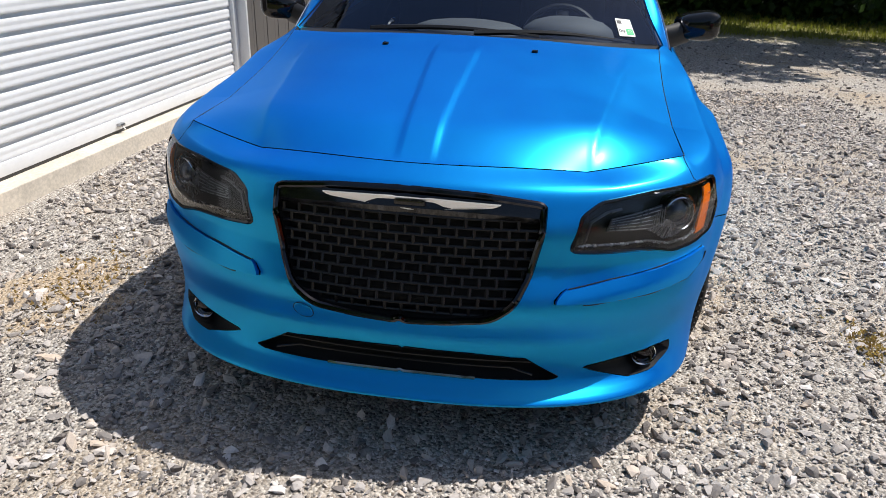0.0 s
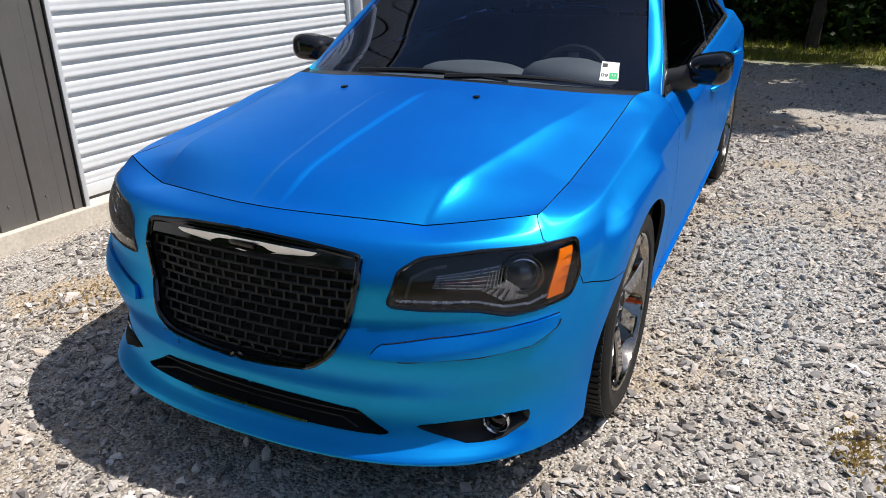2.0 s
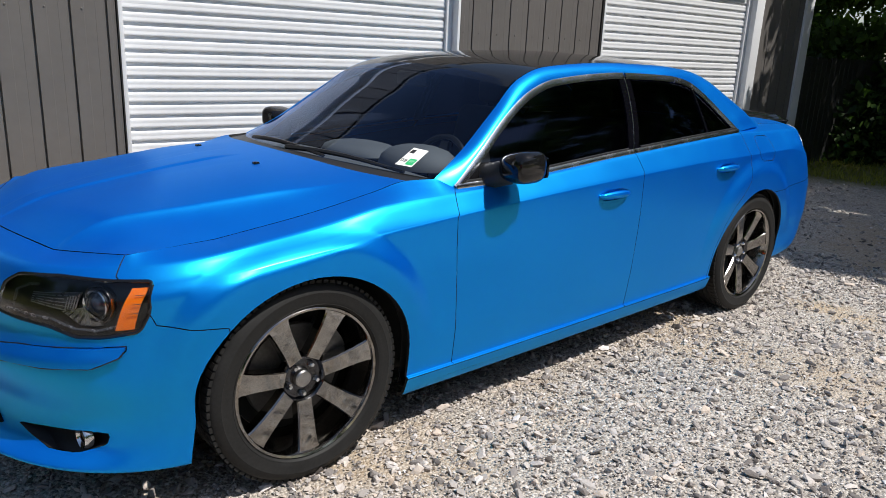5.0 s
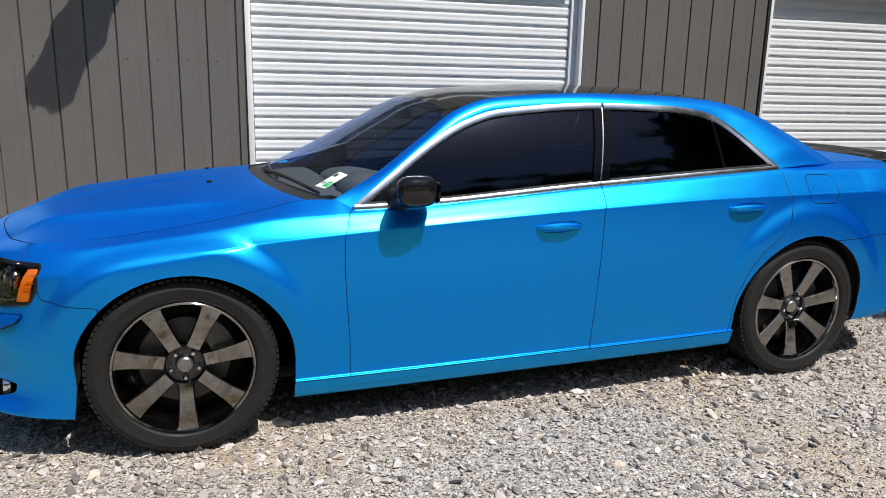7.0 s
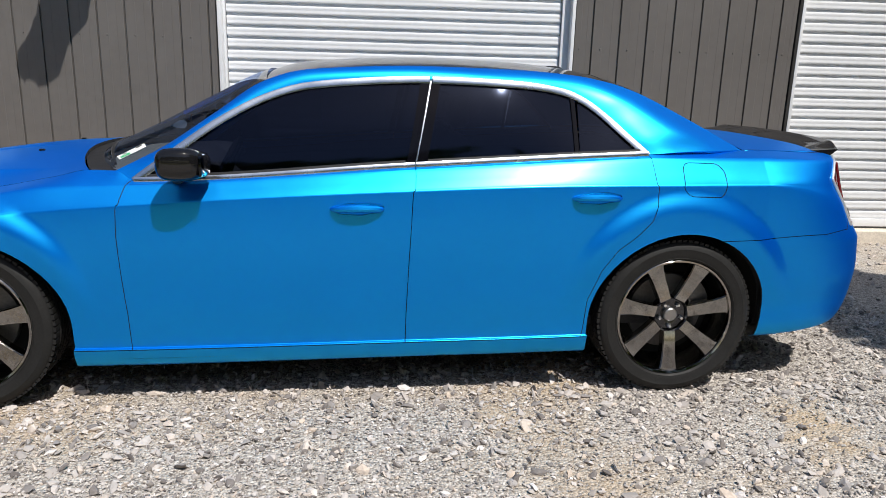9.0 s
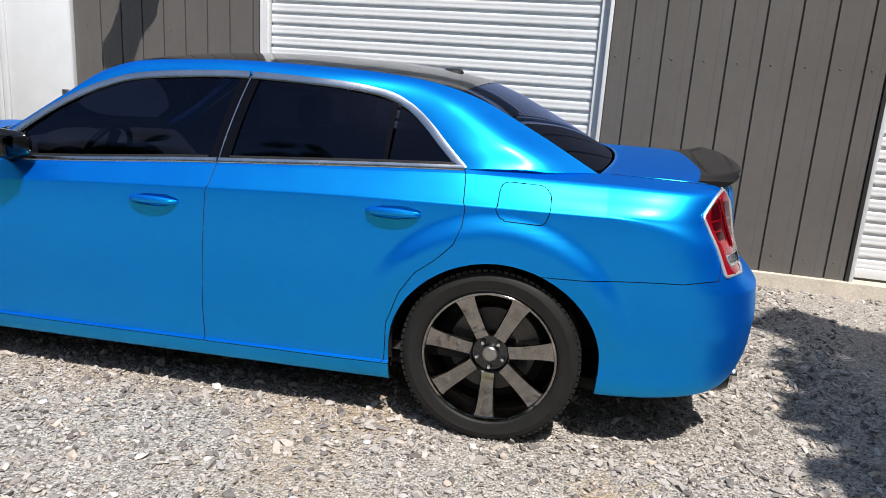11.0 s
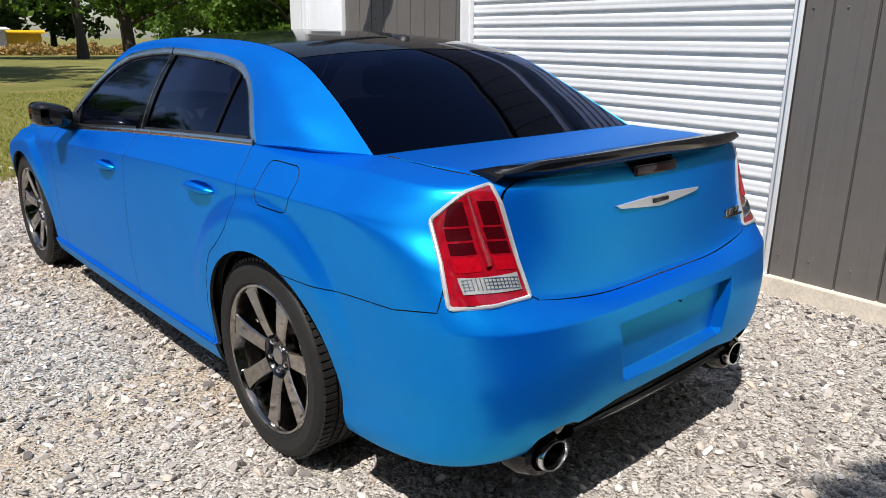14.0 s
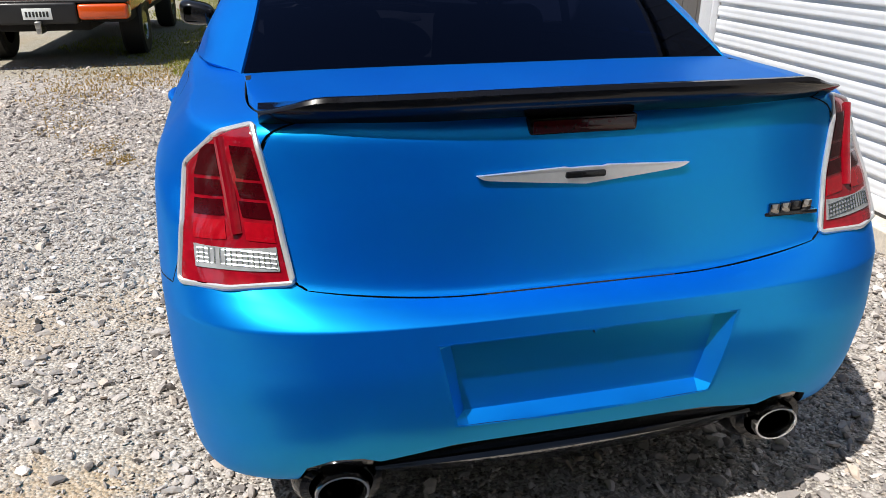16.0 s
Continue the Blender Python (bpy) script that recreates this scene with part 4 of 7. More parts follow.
pair("projector_lens", bm, speckled("projector_glass", (0.035, 0.045, 0.07), 0.06, amount=0.2, Coat_Weight=1.0), heads)
bm = bmesh.new()
lathe(bm, [(0.051, -0.010), (0.058, -0.004), (0.061, -0.012), (0.058, -0.03)], 36, facing(at, way))
pair("projector_shroud", bm, DARK_CHROME, heads)
# smoked wedge of the turn signal, with long fins, running towards the projector
pair("turn_signal", patch([(-0.735, 0.532, 0.694), (-0.655, 0.672, 0.684), (-0.64, 0.69, 0.752), (-0.728, 0.545, 0.728)], -0.036), SMOKED, heads, "smoked turn signal reflector")
for k in range(6):
    f = k / 5
    ends = [spot(-0.733 + 0.003 * f, 0.536 + 0.007 * f, 0.697 + 0.029 * f, -0.031)[0], spot(-0.69, 0.61, 0.693 + 0.041 * f, -0.030)[0], spot(-0.655 + 0.01 * f, 0.668 + 0.016 * f, 0.689 + 0.058 * f, -0.031)[0]]
    bm = bmesh.new()
    tube(bm, ends, 0.0014, 5)
    pair("signal_fin", bm, REFLECTOR, heads)
for k in range(5):
    f = k / 4
    p = spot(-0.665 + 0.02 * f, 0.652 + 0.030 * f, 0.694 + 0.006 * f, -0.027)[0]
    q = spot(-0.660 + 0.02 * f, 0.660 + 0.030 * f, 0.728 + 0.014 * f, -0.027)[0]
    bm = bmesh.new()
    tube(bm, [p, p.lerp(q, 0.5), q], 0.0018, 5)
    pair("signal_rib", bm, REFLECTOR, heads)
# bright bowl under the projector, with dark grooves
pair("bowl", patch([(-0.672, 0.640, 0.686), (-0.640, 0.692, 0.650), (-0.600, 0.752, 0.655), (-0.632, 0.702, 0.706)], -0.030), BOWL, heads, "grey reflector bowl under the projector")
for k in range(4):
    f = k / 3
    p = spot(-0.668 + 0.026 * f, 0.648 + 0.040 * f, 0.682 - 0.026 * f, -0.026)[0]
    q = spot(-0.656 + 0.024 * f, 0.666 + 0.038 * f, 0.694 - 0.010 * f, -0.026)[0]
    bm = bmesh.new()
    tube(bm, [p, p.lerp(q, 0.5), q], 0.0018, 5)
    pair("bowl_groove", bm, BLACK_SATIN, heads)
pair("amber_reflector", patch([(-0.585, 0.800, 0.648), (-0.545, 0.840, 0.655), (-0.497, 0.846, 0.786), (-0.535, 0.818, 0.780)], -0.010), AMBER, heads, "amber side reflector")
for k in range(3):
    z = 0.702 + 0.027 * k
    bm = bmesh.new()
    tube(bm, [spot(-0.545 + 0.009 * k, 0.818 + 0.004 * k, z, -0.005)[0], spot(-0.512 + 0.006 * k, 0.845, z + 0.004, -0.005)[0]], 0.0012, 5)
    pair("reflector_groove", bm, BLACK_SATIN, heads)
bm = bmesh.new()
tube(bm, [spot(x, w, z, -0.012)[0] for x, w, z in ((-0.778, 0.452, 0.666), (-0.72, 0.56, 0.664), (-0.68, 0.628, 0.664), (-0.645, 0.69, 0.644), (-0.61, 0.75, 0.644), (-0.58, 0.795, 0.660))], 0.0045, 6)
pair("light_bar", bm, BOWL, heads, "grey strip along the lower edge")
bm = bmesh.new()
tube(bm, [spot(x, w, z, -0.022)[0] for x, w, z in ((-0.768, 0.472, 0.672), (-0.760, 0.486, 0.725), (-0.738, 0.528, 0.748), (-0.715, 0.565, 0.753))], 0.004, 6)
pair("light_guide", bm, SMOKED, heads)

# grille
GRILLE_TRIM = speckled("black_chrome", (0.05, 0.05, 0.055), 0.1, 1.0, amount=0.2)
GRILLE_BLACK = speckled("grille_black", (0.010, 0.010, 0.011), 0.42, amount=0.2)
grille = empty("grille", car)
part("grille_backing", panel(get["grille"][0], lips=0, offset=-0.05, gap=0.0, depth=-0.05, both=True), BLACK_MATT, grille)
half = along(POLY["grille"][0], 0.004, closed=False)
half = [p for p in half if p.y < -0.004]
half.sort(key=lambda p: math.atan2(-p.y, p.z - 0.61))
loop = [Vector((half[0].x, 0, half[0].z))] + half + [Vector((half[-1].x, 0, half[-1].z))]
loop = loop + [Vector((p.x, -p.y, p.z)) for p in loop[::-1]]
bm = bmesh.new()
tube(bm, loop, 0.010, 8)
part("grille_frame", bm, GRILLE_TRIM, grille, "gloss black surround")
gw = pchip([(0.45, 0.10), (0.465, 0.21), (0.49, 0.273), (0.53, 0.307), (0.60, 0.335), (0.70, 0.353), (0.79, 0.360)])
bm = bmesh.new()
rows = []
for z in (0.735, 0.75, 0.77, 0.788):
    w = gw(z) - 0.006
    row = []
    for i in range(25):
        y = -w + 2 * w * i / 24
        p = spot(-0.83, abs(y), z, 0.004 if z > 0.74 else -0.012)[0]
        row.append((p.x, y, p.z))
    rows.append(row)
sheet(bm, rows)
bmesh.ops.recalc_face_normals(bm, faces=bm.faces[:])
bm.normal_update()
if sum(f.normal.x for f in bm.faces) > 0:
    bmesh.ops.reverse_faces(bm, faces=bm.faces[:])
part("grille_header", rim(bm, 0.0, 0.01), BLACK_GLOSS, grille, "gloss black upper band")
ROWS, FIRST, STEP, CELL = 11, 0.474, 0.0262, 0.046
for k in range(ROWS):
    z = FIRST + STEP * k
    w = gw(z) - 0.004
    bm = bmesh.new()
    pts = []
    for i in range(17):
        y = -w + 2 * w * i / 16
        p = spot(-0.87, abs(y), z, -0.020)[0]
        pts.append((p.x, y, z))
    tube(bm, pts, 0.0050, 6)
    part("grille_bar", bm, GRILLE_BLACK, grille)
bm = bmesh.new()
for k in range(ROWS - 1):
    z = FIRST + STEP * k
    w = gw(z + STEP / 2) - 0.01
    y = -math.floor(w / CELL) * CELL + (CELL / 2 if k % 2 else 0)
    while y < w:
        p = spot(-0.87, abs(y), z, -0.020)[0]
        q = spot(-0.87, abs(y), z + STEP, -0.020)[0]
        tube(bm, [(p.x, y, z), (q.x, y, z + STEP)], 0.0056, 5, up=(1, 0, 0))
        y += CELL
tagged(part("grille_mesh", bm, GRILLE_BLACK, grille), kind="stuff")


def wings(bm, half_w, high, centre):
    """A flat winged badge, plain, about the y axis in its own plane (x is its thickness)."""
    n = 20
    top, low = [], []
    for i in range(-n, n + 1):
        s = i / n
        f = abs(s)
        tip = smoothstep(1.0, 0.93, f) if f > 0.93 else 1.0
        top.append((s * half_w, high * (0.40 - 0.20 * f) * (0.82 if f < 0.2 else 1)))
        low.append((s * half_w, high * ((0.40 - 0.20 * f) * (1 - tip) - tip * (0.46 * (1 - f) ** 0.9 - 0.04 * f))))
    prism(bm, [p for p in top] + [p for p in low[::-1]], -0.004, 0.004, lambda p: (p[1], p[0], p[2]))
    bmesh.ops.transform(bm, matrix=Matrix.Rotation(0, 4, "X"), verts=bm.verts)


badge_x = pchip([(w, spot(-0.82, w, 0.772)[0].x) for w in (0.0, 0.08, 0.16, 0.26)])
bm = bmesh.new()
wings(bm, 0.238, 0.044, 0.03)
for q in bm.verts:
    q.co = Vector((q.co.x + badge_x(abs(q.co.y)) - 0.011 - 0.2 * q.co.z, q.co.y - 0.012, q.co.z + 0.773))
badge = part("badge", bm, BRIGHT_FRAME, grille, "chrome winged badge")
bm = bmesh.new()
block(bm, -0.014, 0.0, -0.055, 0.03, -0.008, 0.009, 0.006)
for q in bm.verts:
    q.co = Vector((q.co.x + badge_x(0) - 0.006 - 0.2 * q.co.z, q.co.y, q.co.z + 0.773))
part("badge_plate", bm, BLACK_GLOSS, badge)

# joint round the bumper strips; lower intake, fog lamps, towing cap
bm = bmesh.new()
upper = sorted((p for p in along(POLY["bumper_strip"][0], 0.0, False) if p.z > 0.556 + 0.10 * (abs(p.y) - 0.42) and abs(p.y) > 0.435), key=lambda p: p.y)
tube(bm, upper, 0.0022, 6)
pair("strip_joint", bm, BLACK_SATIN, (front_bumper, front_bumper))
bm = bmesh.new()
lower = sorted((p for p in along(POLY["bumper_strip"][0], 0.0145, False) if p.z < 0.556 + 0.10 * (abs(p.y) - 0.42) and abs(p.y) > 0.45), key=lambda p: p.y)
tube(bm, lower, 0.0022, 6)
pair("strip_joint", bm, BLACK_SATIN, (front_bumper, front_bumper))
part("intake_backing", panel(get["intake"][0], lips=0, offset=-0.045, gap=0.0, depth=-0.05, both=True), BLACK_MATT, front_bumper)
low = [p for p in along(POLY["intake"][0], 0.002, closed=False) if p.z < spot(-0.9, abs(p.y), 0.301)[0].z and p.y < -0.002]
low.sort(key=lambda p: p.y)
low = low + [Vector((low[-1].x, 0, low[-1].z))] + [Vector((p.x, -p.y, p.z)) for p in low[::-1]]
bm = bmesh.new()
tube(bm, low, 0.006, 6)
part("intake_trim", bm, DARK_CHROME, front_bumper, "dark chrome lower trim")
for zi in (0.304, 0.319, 0.334):
    bm = bmesh.new()
    pts = []
    for i in range(13):
        y = -0.37 + 0.74 * i / 12
        p = spot(-0.92, abs(y), zi, -0.028)[0]
        pts.append((p.x, y, zi))
    tube(bm, pts, 0.003, 5)
    part("intake_bar", bm, BLACK_SATIN, front_bumper)
pair("fog_backing", panel(get["fog_pocket"][0], lips=0, offset=-0.06, gap=0.0, depth=-0.062), BLACK_SATIN, (front_bumper, front_bumper))
at, n = spot(-0.72, 0.735, 0.302, -0.02)
fogs = [empty("fog_lamp", car), empty("fog_lamp", car)]
bm = bmesh.new()
lathe(bm, [(0.026, -0.02), (0.030, 0.0), (0.035, 0.006), (0.039, 0.0), (0.039, -0.02)], 28, facing(at, (-1, -0.12, 0.02)))
pair("ring", bm, CHROME, fogs)
bm = bmesh.new()
lathe(bm, [(0.0, 0.004), (0.015, 0.002), (0.028, -0.006)], 24, facing(at, (-1, -0.12, 0.02)))
pair("lens", bm, GRILLE_TRIM, fogs)
at, n = spot(-0.9, 0.287, 0.425, 0.0)
at.y = -at.y
n.y = -n.y
bm = bmesh.new()
lathe(bm, [(0.0, 0.0025), (0.027, 0.0025), (0.0285, 0.001), (0.0285, -0.006)], 28, facing(at, n))
part("towing_cap", bm, PAINT, front_bumper)
bm = bmesh.new()
lathe(bm, [(0.0295, 0.001), (0.0315, 0.001)], 28, facing(at, n))
part("towing_cap_joint", bm, BLACK_MATT, front_bumper)

# tail lamps
BRIGHT_RED = speckled("bright_red_lens", (0.36, 0.002, 0.010), 0.15, amount=0.2, scale=40.0, Coat_Weight=1.0, Coat_Roughness=0.03)
tails = [empty("tail_lamp", car), empty("tail_lamp", car)]
pair("lens", panel(get["tail_lamp"][0], lips=0, offset=0.004, gap=0.006, depth=0.02), RED_LENS, tails, "red tail lamp lens")
bm = bmesh.new()
tube(bm, along(POLY["tail_lamp"][0], 0.003), 0.0066, 8)
pair("bezel", bm, BRIGHT_FRAME, tails, "bright chrome frame")
L = lambda w, z: (3.97 - 0.35 * max(0, z - 0.8) - 0.45 * max(0, w - 0.62), w, z)
for z0, z1 in ((0.980, 1.038), (0.941, 0.973), (0.902, 0.934)):
    pair("lamp_cell", patch([L(0.722, z0), L(0.785, z0), L(0.758 if z1 > 1.0 else 0.785, z1), L(0.724, z1)], 0.0055), DARK_RED, tails, "dark red lamp cell")
    pair("lamp_cell", patch([L(0.635 + 0.12 * (z0 - 0.9), z0), L(0.688, z0), L(0.692, z1), L(0.635 + 0.12 * (z1 - 0.9), z1)], 0.0055), DARK_RED, tails, "dark red lamp cell")
bm = bmesh.new()
tube(bm, [spot(*L(0.701, 0.868), 0.006)[0], spot(*L(0.705, 0.96), 0.007)[0], spot(*L(0.710, 1.05), 0.006)[0]], 0.013, 8, flat=0.5)
pair("light_pipe", bm, RED_LENS, tails)
rev = pair("reversing_lens", patch([L(0.630, 0.803), L(0.778, 0.797), L(0.783, 0.845), L(0.632, 0.850)], 0.007), speckled("grey_lens", (0.30, 0.31, 0.32), 0.15, amount=0.25, scale=60.0, Coat_Weight=1.0), tails, "clear ribbed reversing lens")
pair("lamp_cell", patch([L(0.722, 0.856), L(0.785, 0.856), L(0.785, 0.894), L(0.722, 0.894)], 0.0058), BRIGHT_RED, tails, "bright red lamp cell")
pair("lamp_cell", patch([L(0.632, 0.858), L(0.685, 0.858), L(0.687, 0.894), L(0.634, 0.894)], 0.0058), BRIGHT_RED, tails, "bright red lamp cell")
bm = bmesh.new()
for k in range(15):
    w = 0.636 + 0.0098 * k
    tube(bm, [spot(*L(w, 0.806), 0.008)[0], spot(*L(w, 0.838), 0.008)[0]], 0.0016, 4, up=(0, 1, 0))
for k in range(4):
    z = 0.808 + 0.0095 * k
    tube(bm, [spot(*L(w, z), 0.008)[0] for w in (0.634, 0.70, 0.776)], 0.0016, 4)
ribs = pair("lens_ribs", bm, TRIM_CHROME, rev)

# spoiler, brake lamp, badges
bm = bmesh.new()
rows = []
for i in range(61):
    s = -1 + 2 * i / 60
    f = abs(s)
    lift = 1 - 0.75 * smoothstep(0.8, 1.0, f)
    back = -0.03 * f**2 - 0.055 * f**5
    y = 0.648 * s
    base = 1.120 - 0.012 * f**2
    rows.append([(3.790 + 0.02 * f**4, y, base - 0.012), (3.83 + back * 0.5, y, base + 0.003 * lift), (3.90 + back, y, base + 0.012 * lift), (3.955 + back, y, base + 0.024 * lift), (3.985 + back, y, base + 0.034 * lift), (3.998 + back, y, base + 0.034 * lift), (4.004 + back, y, base + 0.026 * lift), (3.998 + back, y, base + 0.006 * lift), (3.955 + back, y, base - 0.030), (3.80, y, base - 0.03)])
vs4 = sheet(bm, rows)
bm.faces.new(vs4[0])
bm.faces.new(vs4[-1][::-1])
bmesh.ops.recalc_face_normals(bm, faces=bm.faces[:])
part("spoiler", bm, BLACK_PIANO, trunk, "gloss black lip spoiler")
bm = bmesh.new()
block(bm, 3.925, 3.974, -0.120, 0.120, 1.052, 1.090, 0.008)
lamp3 = part("brake_lamp", bm, BLACK_GLOSS, trunk)
bm = bmesh.new()
block(bm, 3.966, 3.978, -0.113, 0.113, 1.057, 1.085, 0.004)
part("lens", bm, DARK_RED, lamp3, "dark red brake lamp lens")
tail_x = pchip([(w, spot(3.98, w, 0.972)[0].x) for w in (0.0, 0.15, 0.3, 0.45, 0.58)])
bm = bmesh.new()
wings(bm, 0.236, 0.046, 0.03)
for q in bm.verts:
    q.co = Vector((q.co.x + tail_x(abs(q.co.y)) + 0.004, q.co.y + 0.002, q.co.z + 0.974))
badge = part("badge", bm, BRIGHT_FRAME, trunk, "chrome winged badge")
bm = bmesh.new()
block(bm, -0.002, 0.008, -0.045, 0.045, -0.008, 0.007, 0.005)
for q in bm.verts:
    q.co = Vector((q.co.x + tail_x(0) + 0.004, q.co.y, q.co.z + 0.974))
part("badge_plate", bm, BLACK_GLOSS, badge)
low_x = pchip([(w, spot(4.0, w, 0.856)[0].x) for w in (0.0, 0.2, 0.4, 0.5, 0.6)])
for k in range(4):
    y = 0.462 + 0.031 * k
    bm = bmesh.new()
    block(bm, low_x(y) - 0.006, low_x(y) + 0.006, y, y + 0.026, 0.842, 0.868, 0.003)
    part("badge_letter", bm, DARK_CHROME if k != 2 else BLACK_GLOSS, trunk)
bm = bmesh.new()
block(bm, low_x(0.58) - 0.006, low_x(0.46) + 0.003, 0.452, 0.592, 0.836, 0.846, 0.002)
part("badge_bar", bm, BLACK_GLOSS, trunk)

# number plate recess: undercut at the top, sloping in at the sides and the foot
bm = bmesh.new()
rows = []
for z, k in ((0.668, 0.0), (0.665, 0.35), (0.661, 1.0), (0.61, 1.0), (0.55, 1.0), (0.496, 1.0), (0.488, 0.92), (0.465, 0.05), (0.460, 0.0)):
    half = 0.299 + 0.043 * (z - 0.460) / 0.208
    row = []
    for s in [-1.0, -0.985, -0.905, -0.88] + [0.22 * i for i in range(-3, 4)] + [0.88, 0.905, 0.985, 1.0]:
        side = max(0.0, min(1.0, (0.985 - abs(s)) / 0.08))
        p, n = spot(4.10, half * abs(s), max(z, 0.460 + 0.010 * abs(s)))
        edge = k == 0 or abs(s) == 1
        p = p + Vector((-1, 0, 0)) * (0.034 * min(k, side) - (0.0006 if edge else 0))
        row.append((p.x, half * s * (1.009 if abs(s) == 1 else 1), p.z + (0.003 if z > 0.667 else -0.003 if z < 0.461 else 0)))
    rows.append(row)
sheet(bm, rows)
bmesh.ops.recalc_face_normals(bm, faces=bm.faces[:])
if sum(f.normal.x * f.calc_area() for f in bm.faces) < 0:
    bmesh.ops.reverse_faces(bm, faces=bm.faces[:])
part("plate_recess", bm, PAINT, rear_bumper, "", 25)

# exhaust tips and lower lip of the valance
for s in (-1, 1):
    bm = bmesh.new()
    m = Matrix.Translation((4.040, s * 0.545, 0.298)) @ Matrix.Rotation(radians(86), 4, "Y") @ Matrix.Diagonal((0.56, 0.76, 1.0, 1))
    lathe(bm, [(0.085, -0.20), (0.138, -0.14), (0.147, -0.085), (0.141, -0.042), (0.121, -0.014), (0.094, -0.008), (0.078, -0.07)], 48, m)
    collar = part("exhaust_surround", bm, BLACK_GLOSS, car, "gloss black exhaust surround")
    bm = bmesh.new()
    lathe(bm, [(0.078, -0.14), (0.080, 0.008), (0.066, 0.010), (0.062, -0.12), (0.0, -0.125)], 40, m)
    tip = part("exhaust_tip", bm, DARK_CHROME, collar, "dark chrome exhaust tip")
    bm = bmesh.new()
    lathe(bm, [(0.0800, 0.006), (0.0805, 0.018), (0.078, 0.023), (0.071, 0.023), (0.067, 0.016), (0.066, 0.004)], 40, m)
    part("rim", bm, CHROME, tip, "bright chrome rim")
bm = bmesh.new()
rows = []
for i in range(41):
    s = -1 + 2 * i / 40
    y = 0.47 * s
    x = 4.083 - 0.02 * s * s
    e = 0.022 * s**4
    rows.append([(x - 0.10, y, 0.385), (x - 0.04, y, 0.372), (x - 0.012, y, 0.358), (x - 0.004, y, 0.349), (x - 0.012, y, 0.335 + 0.3 * e), (x - 0.045, y, 0.290 + e), (x - 0.060, y, 0.281 + e), (x - 0.18, y, 0.280 + e)])
sheet(bm, rows)
part("valance_lip", rim(up(bm), 0.0, 0.012), BLACK_GLOSS, car, "gloss black valance lip")

# door handles and mirrors
for x, z, owner in ((1.605, 0.866, doors_f), (2.635, 0.916, doors_r)):
    bm = bmesh.new()
    pts, rad = [], []
    for i in range(15):
        t = i / 14
        p, n = spot(x - 0.108 + 0.216 * t, 0.92, z + 0.004 * math.sin(math.pi * t), -0.002 + 0.026 * math.sin(math.pi * t) ** 0.5)
        pts.append(p)
        rad.append(0.007 + 0.010 * math.sin(math.pi * t) ** 0.4)
    tube(bm, pts, rad, 10, flat=1.0)
    hs = pair("door_handle", bm, PAINT, owner)
    if owner is doors_f:
        p, n = spot(x + 0.09, 0.92, z, 0.016)
        bm = bmesh.new()
        lathe(bm, [(0.0, 0.003), (0.008, 0.002), (0.009, -0.006)], 14, facing(p, n))
        part("lock", bm, CHROME, hs[0])


def mirror_shell(bm):
    n, m = 28, 18
    rows = []
    for i in range(m + 1):
        ph = -math.pi / 2 + math.pi * i / m
        row = []
        for k in range(n + 1):
            th = 2 * math.pi * k / n
            c = [math.cos(ph) * math.cos(th), math.cos(ph) * math.sin(th), math.sin(ph)]
            r = sum(abs(v) ** 3.2 for v in c) ** (-1 / 3.2)
            x, y, z = (v * r for v in c)
            x = max(x, -1) * (0.092 if x > 0 else 0.085)
            row.append((0.925 + x + 0.02 * y, -0.968 + y * 0.094, 1.050 + z * (0.062 - 0.009 * y) - 0.010 * y))
        rows.append(row)
    sheet(bm, rows)
    bmesh.ops.remove_doubles(bm, verts=bm.verts[:], dist=1e-4)
    bmesh.ops.recalc_face_normals(bm, faces=bm.faces[:])


mirrors = [empty("door_mirror", car), empty("door_mirror", car)]
bm = bmesh.new()
mirror_shell(bm)
pair("shell", bm, BLACK_GLOSS, mirrors, "gloss black mirror shell", 60)
bm = bmesh.new()
tube(bm, [(0.865, -0.81, 0.992), (0.88, -0.86, 1.005), (0.905, -0.92, 1.025)], [0.036, 0.034, 0.034], 12, flat=1.5, up=(0, 0, 1))
pair("arm", bm, BLACK_SATIN, mirrors)
bm = bmesh.new()
block(bm, 0.996, 1.010, -1.035, -0.900, 1.008, 1.090, 0.012)
pair("mirror_glass", bm, speckled("mirror_glass", (0.03, 0.032, 0.036), 0.02, 1.0, amount=0.03), mirrors)

# wheels
HUB = speckled("black_chrome_hub", (0.09, 0.09, 0.095), 0.12, 1.0, amount=0.3, scale=30.0)
wheel = empty("wheel", car, pose(0, -0.802, AXLE_Z, 90, 0, 0))
bm = bmesh.new()
prof = [(0.250, -0.10), (0.266, -0.108), (0.30, -0.122), (0.335, -0.119), (0.354, -0.106), (0.361, -0.088)]
for z in (-0.052, -0.018, 0.018, 0.052):
    prof += [(0.364, z - 0.006), (0.357, z - 0.005), (0.357, z + 0.005), (0.364, z + 0.006)]
prof += [(0.361, 0.088), (0.354, 0.106), (0.346, 0.113), (0.335, 0.119), (0.325, 0.1225), (0.322, 0.1212), (0.30, 0.122), (0.285, 0.117), (0.284, 0.1185), (0.277, 0.112), (0.268, 0.100)]
lathe(bm, prof, 96)
bmesh.ops.recalc_face_normals(bm, faces=bm.faces[:])
tyre = part("tyre", bm, RUBBER, wheel, "worn black tyre", 40)
bm = bmesh.new()
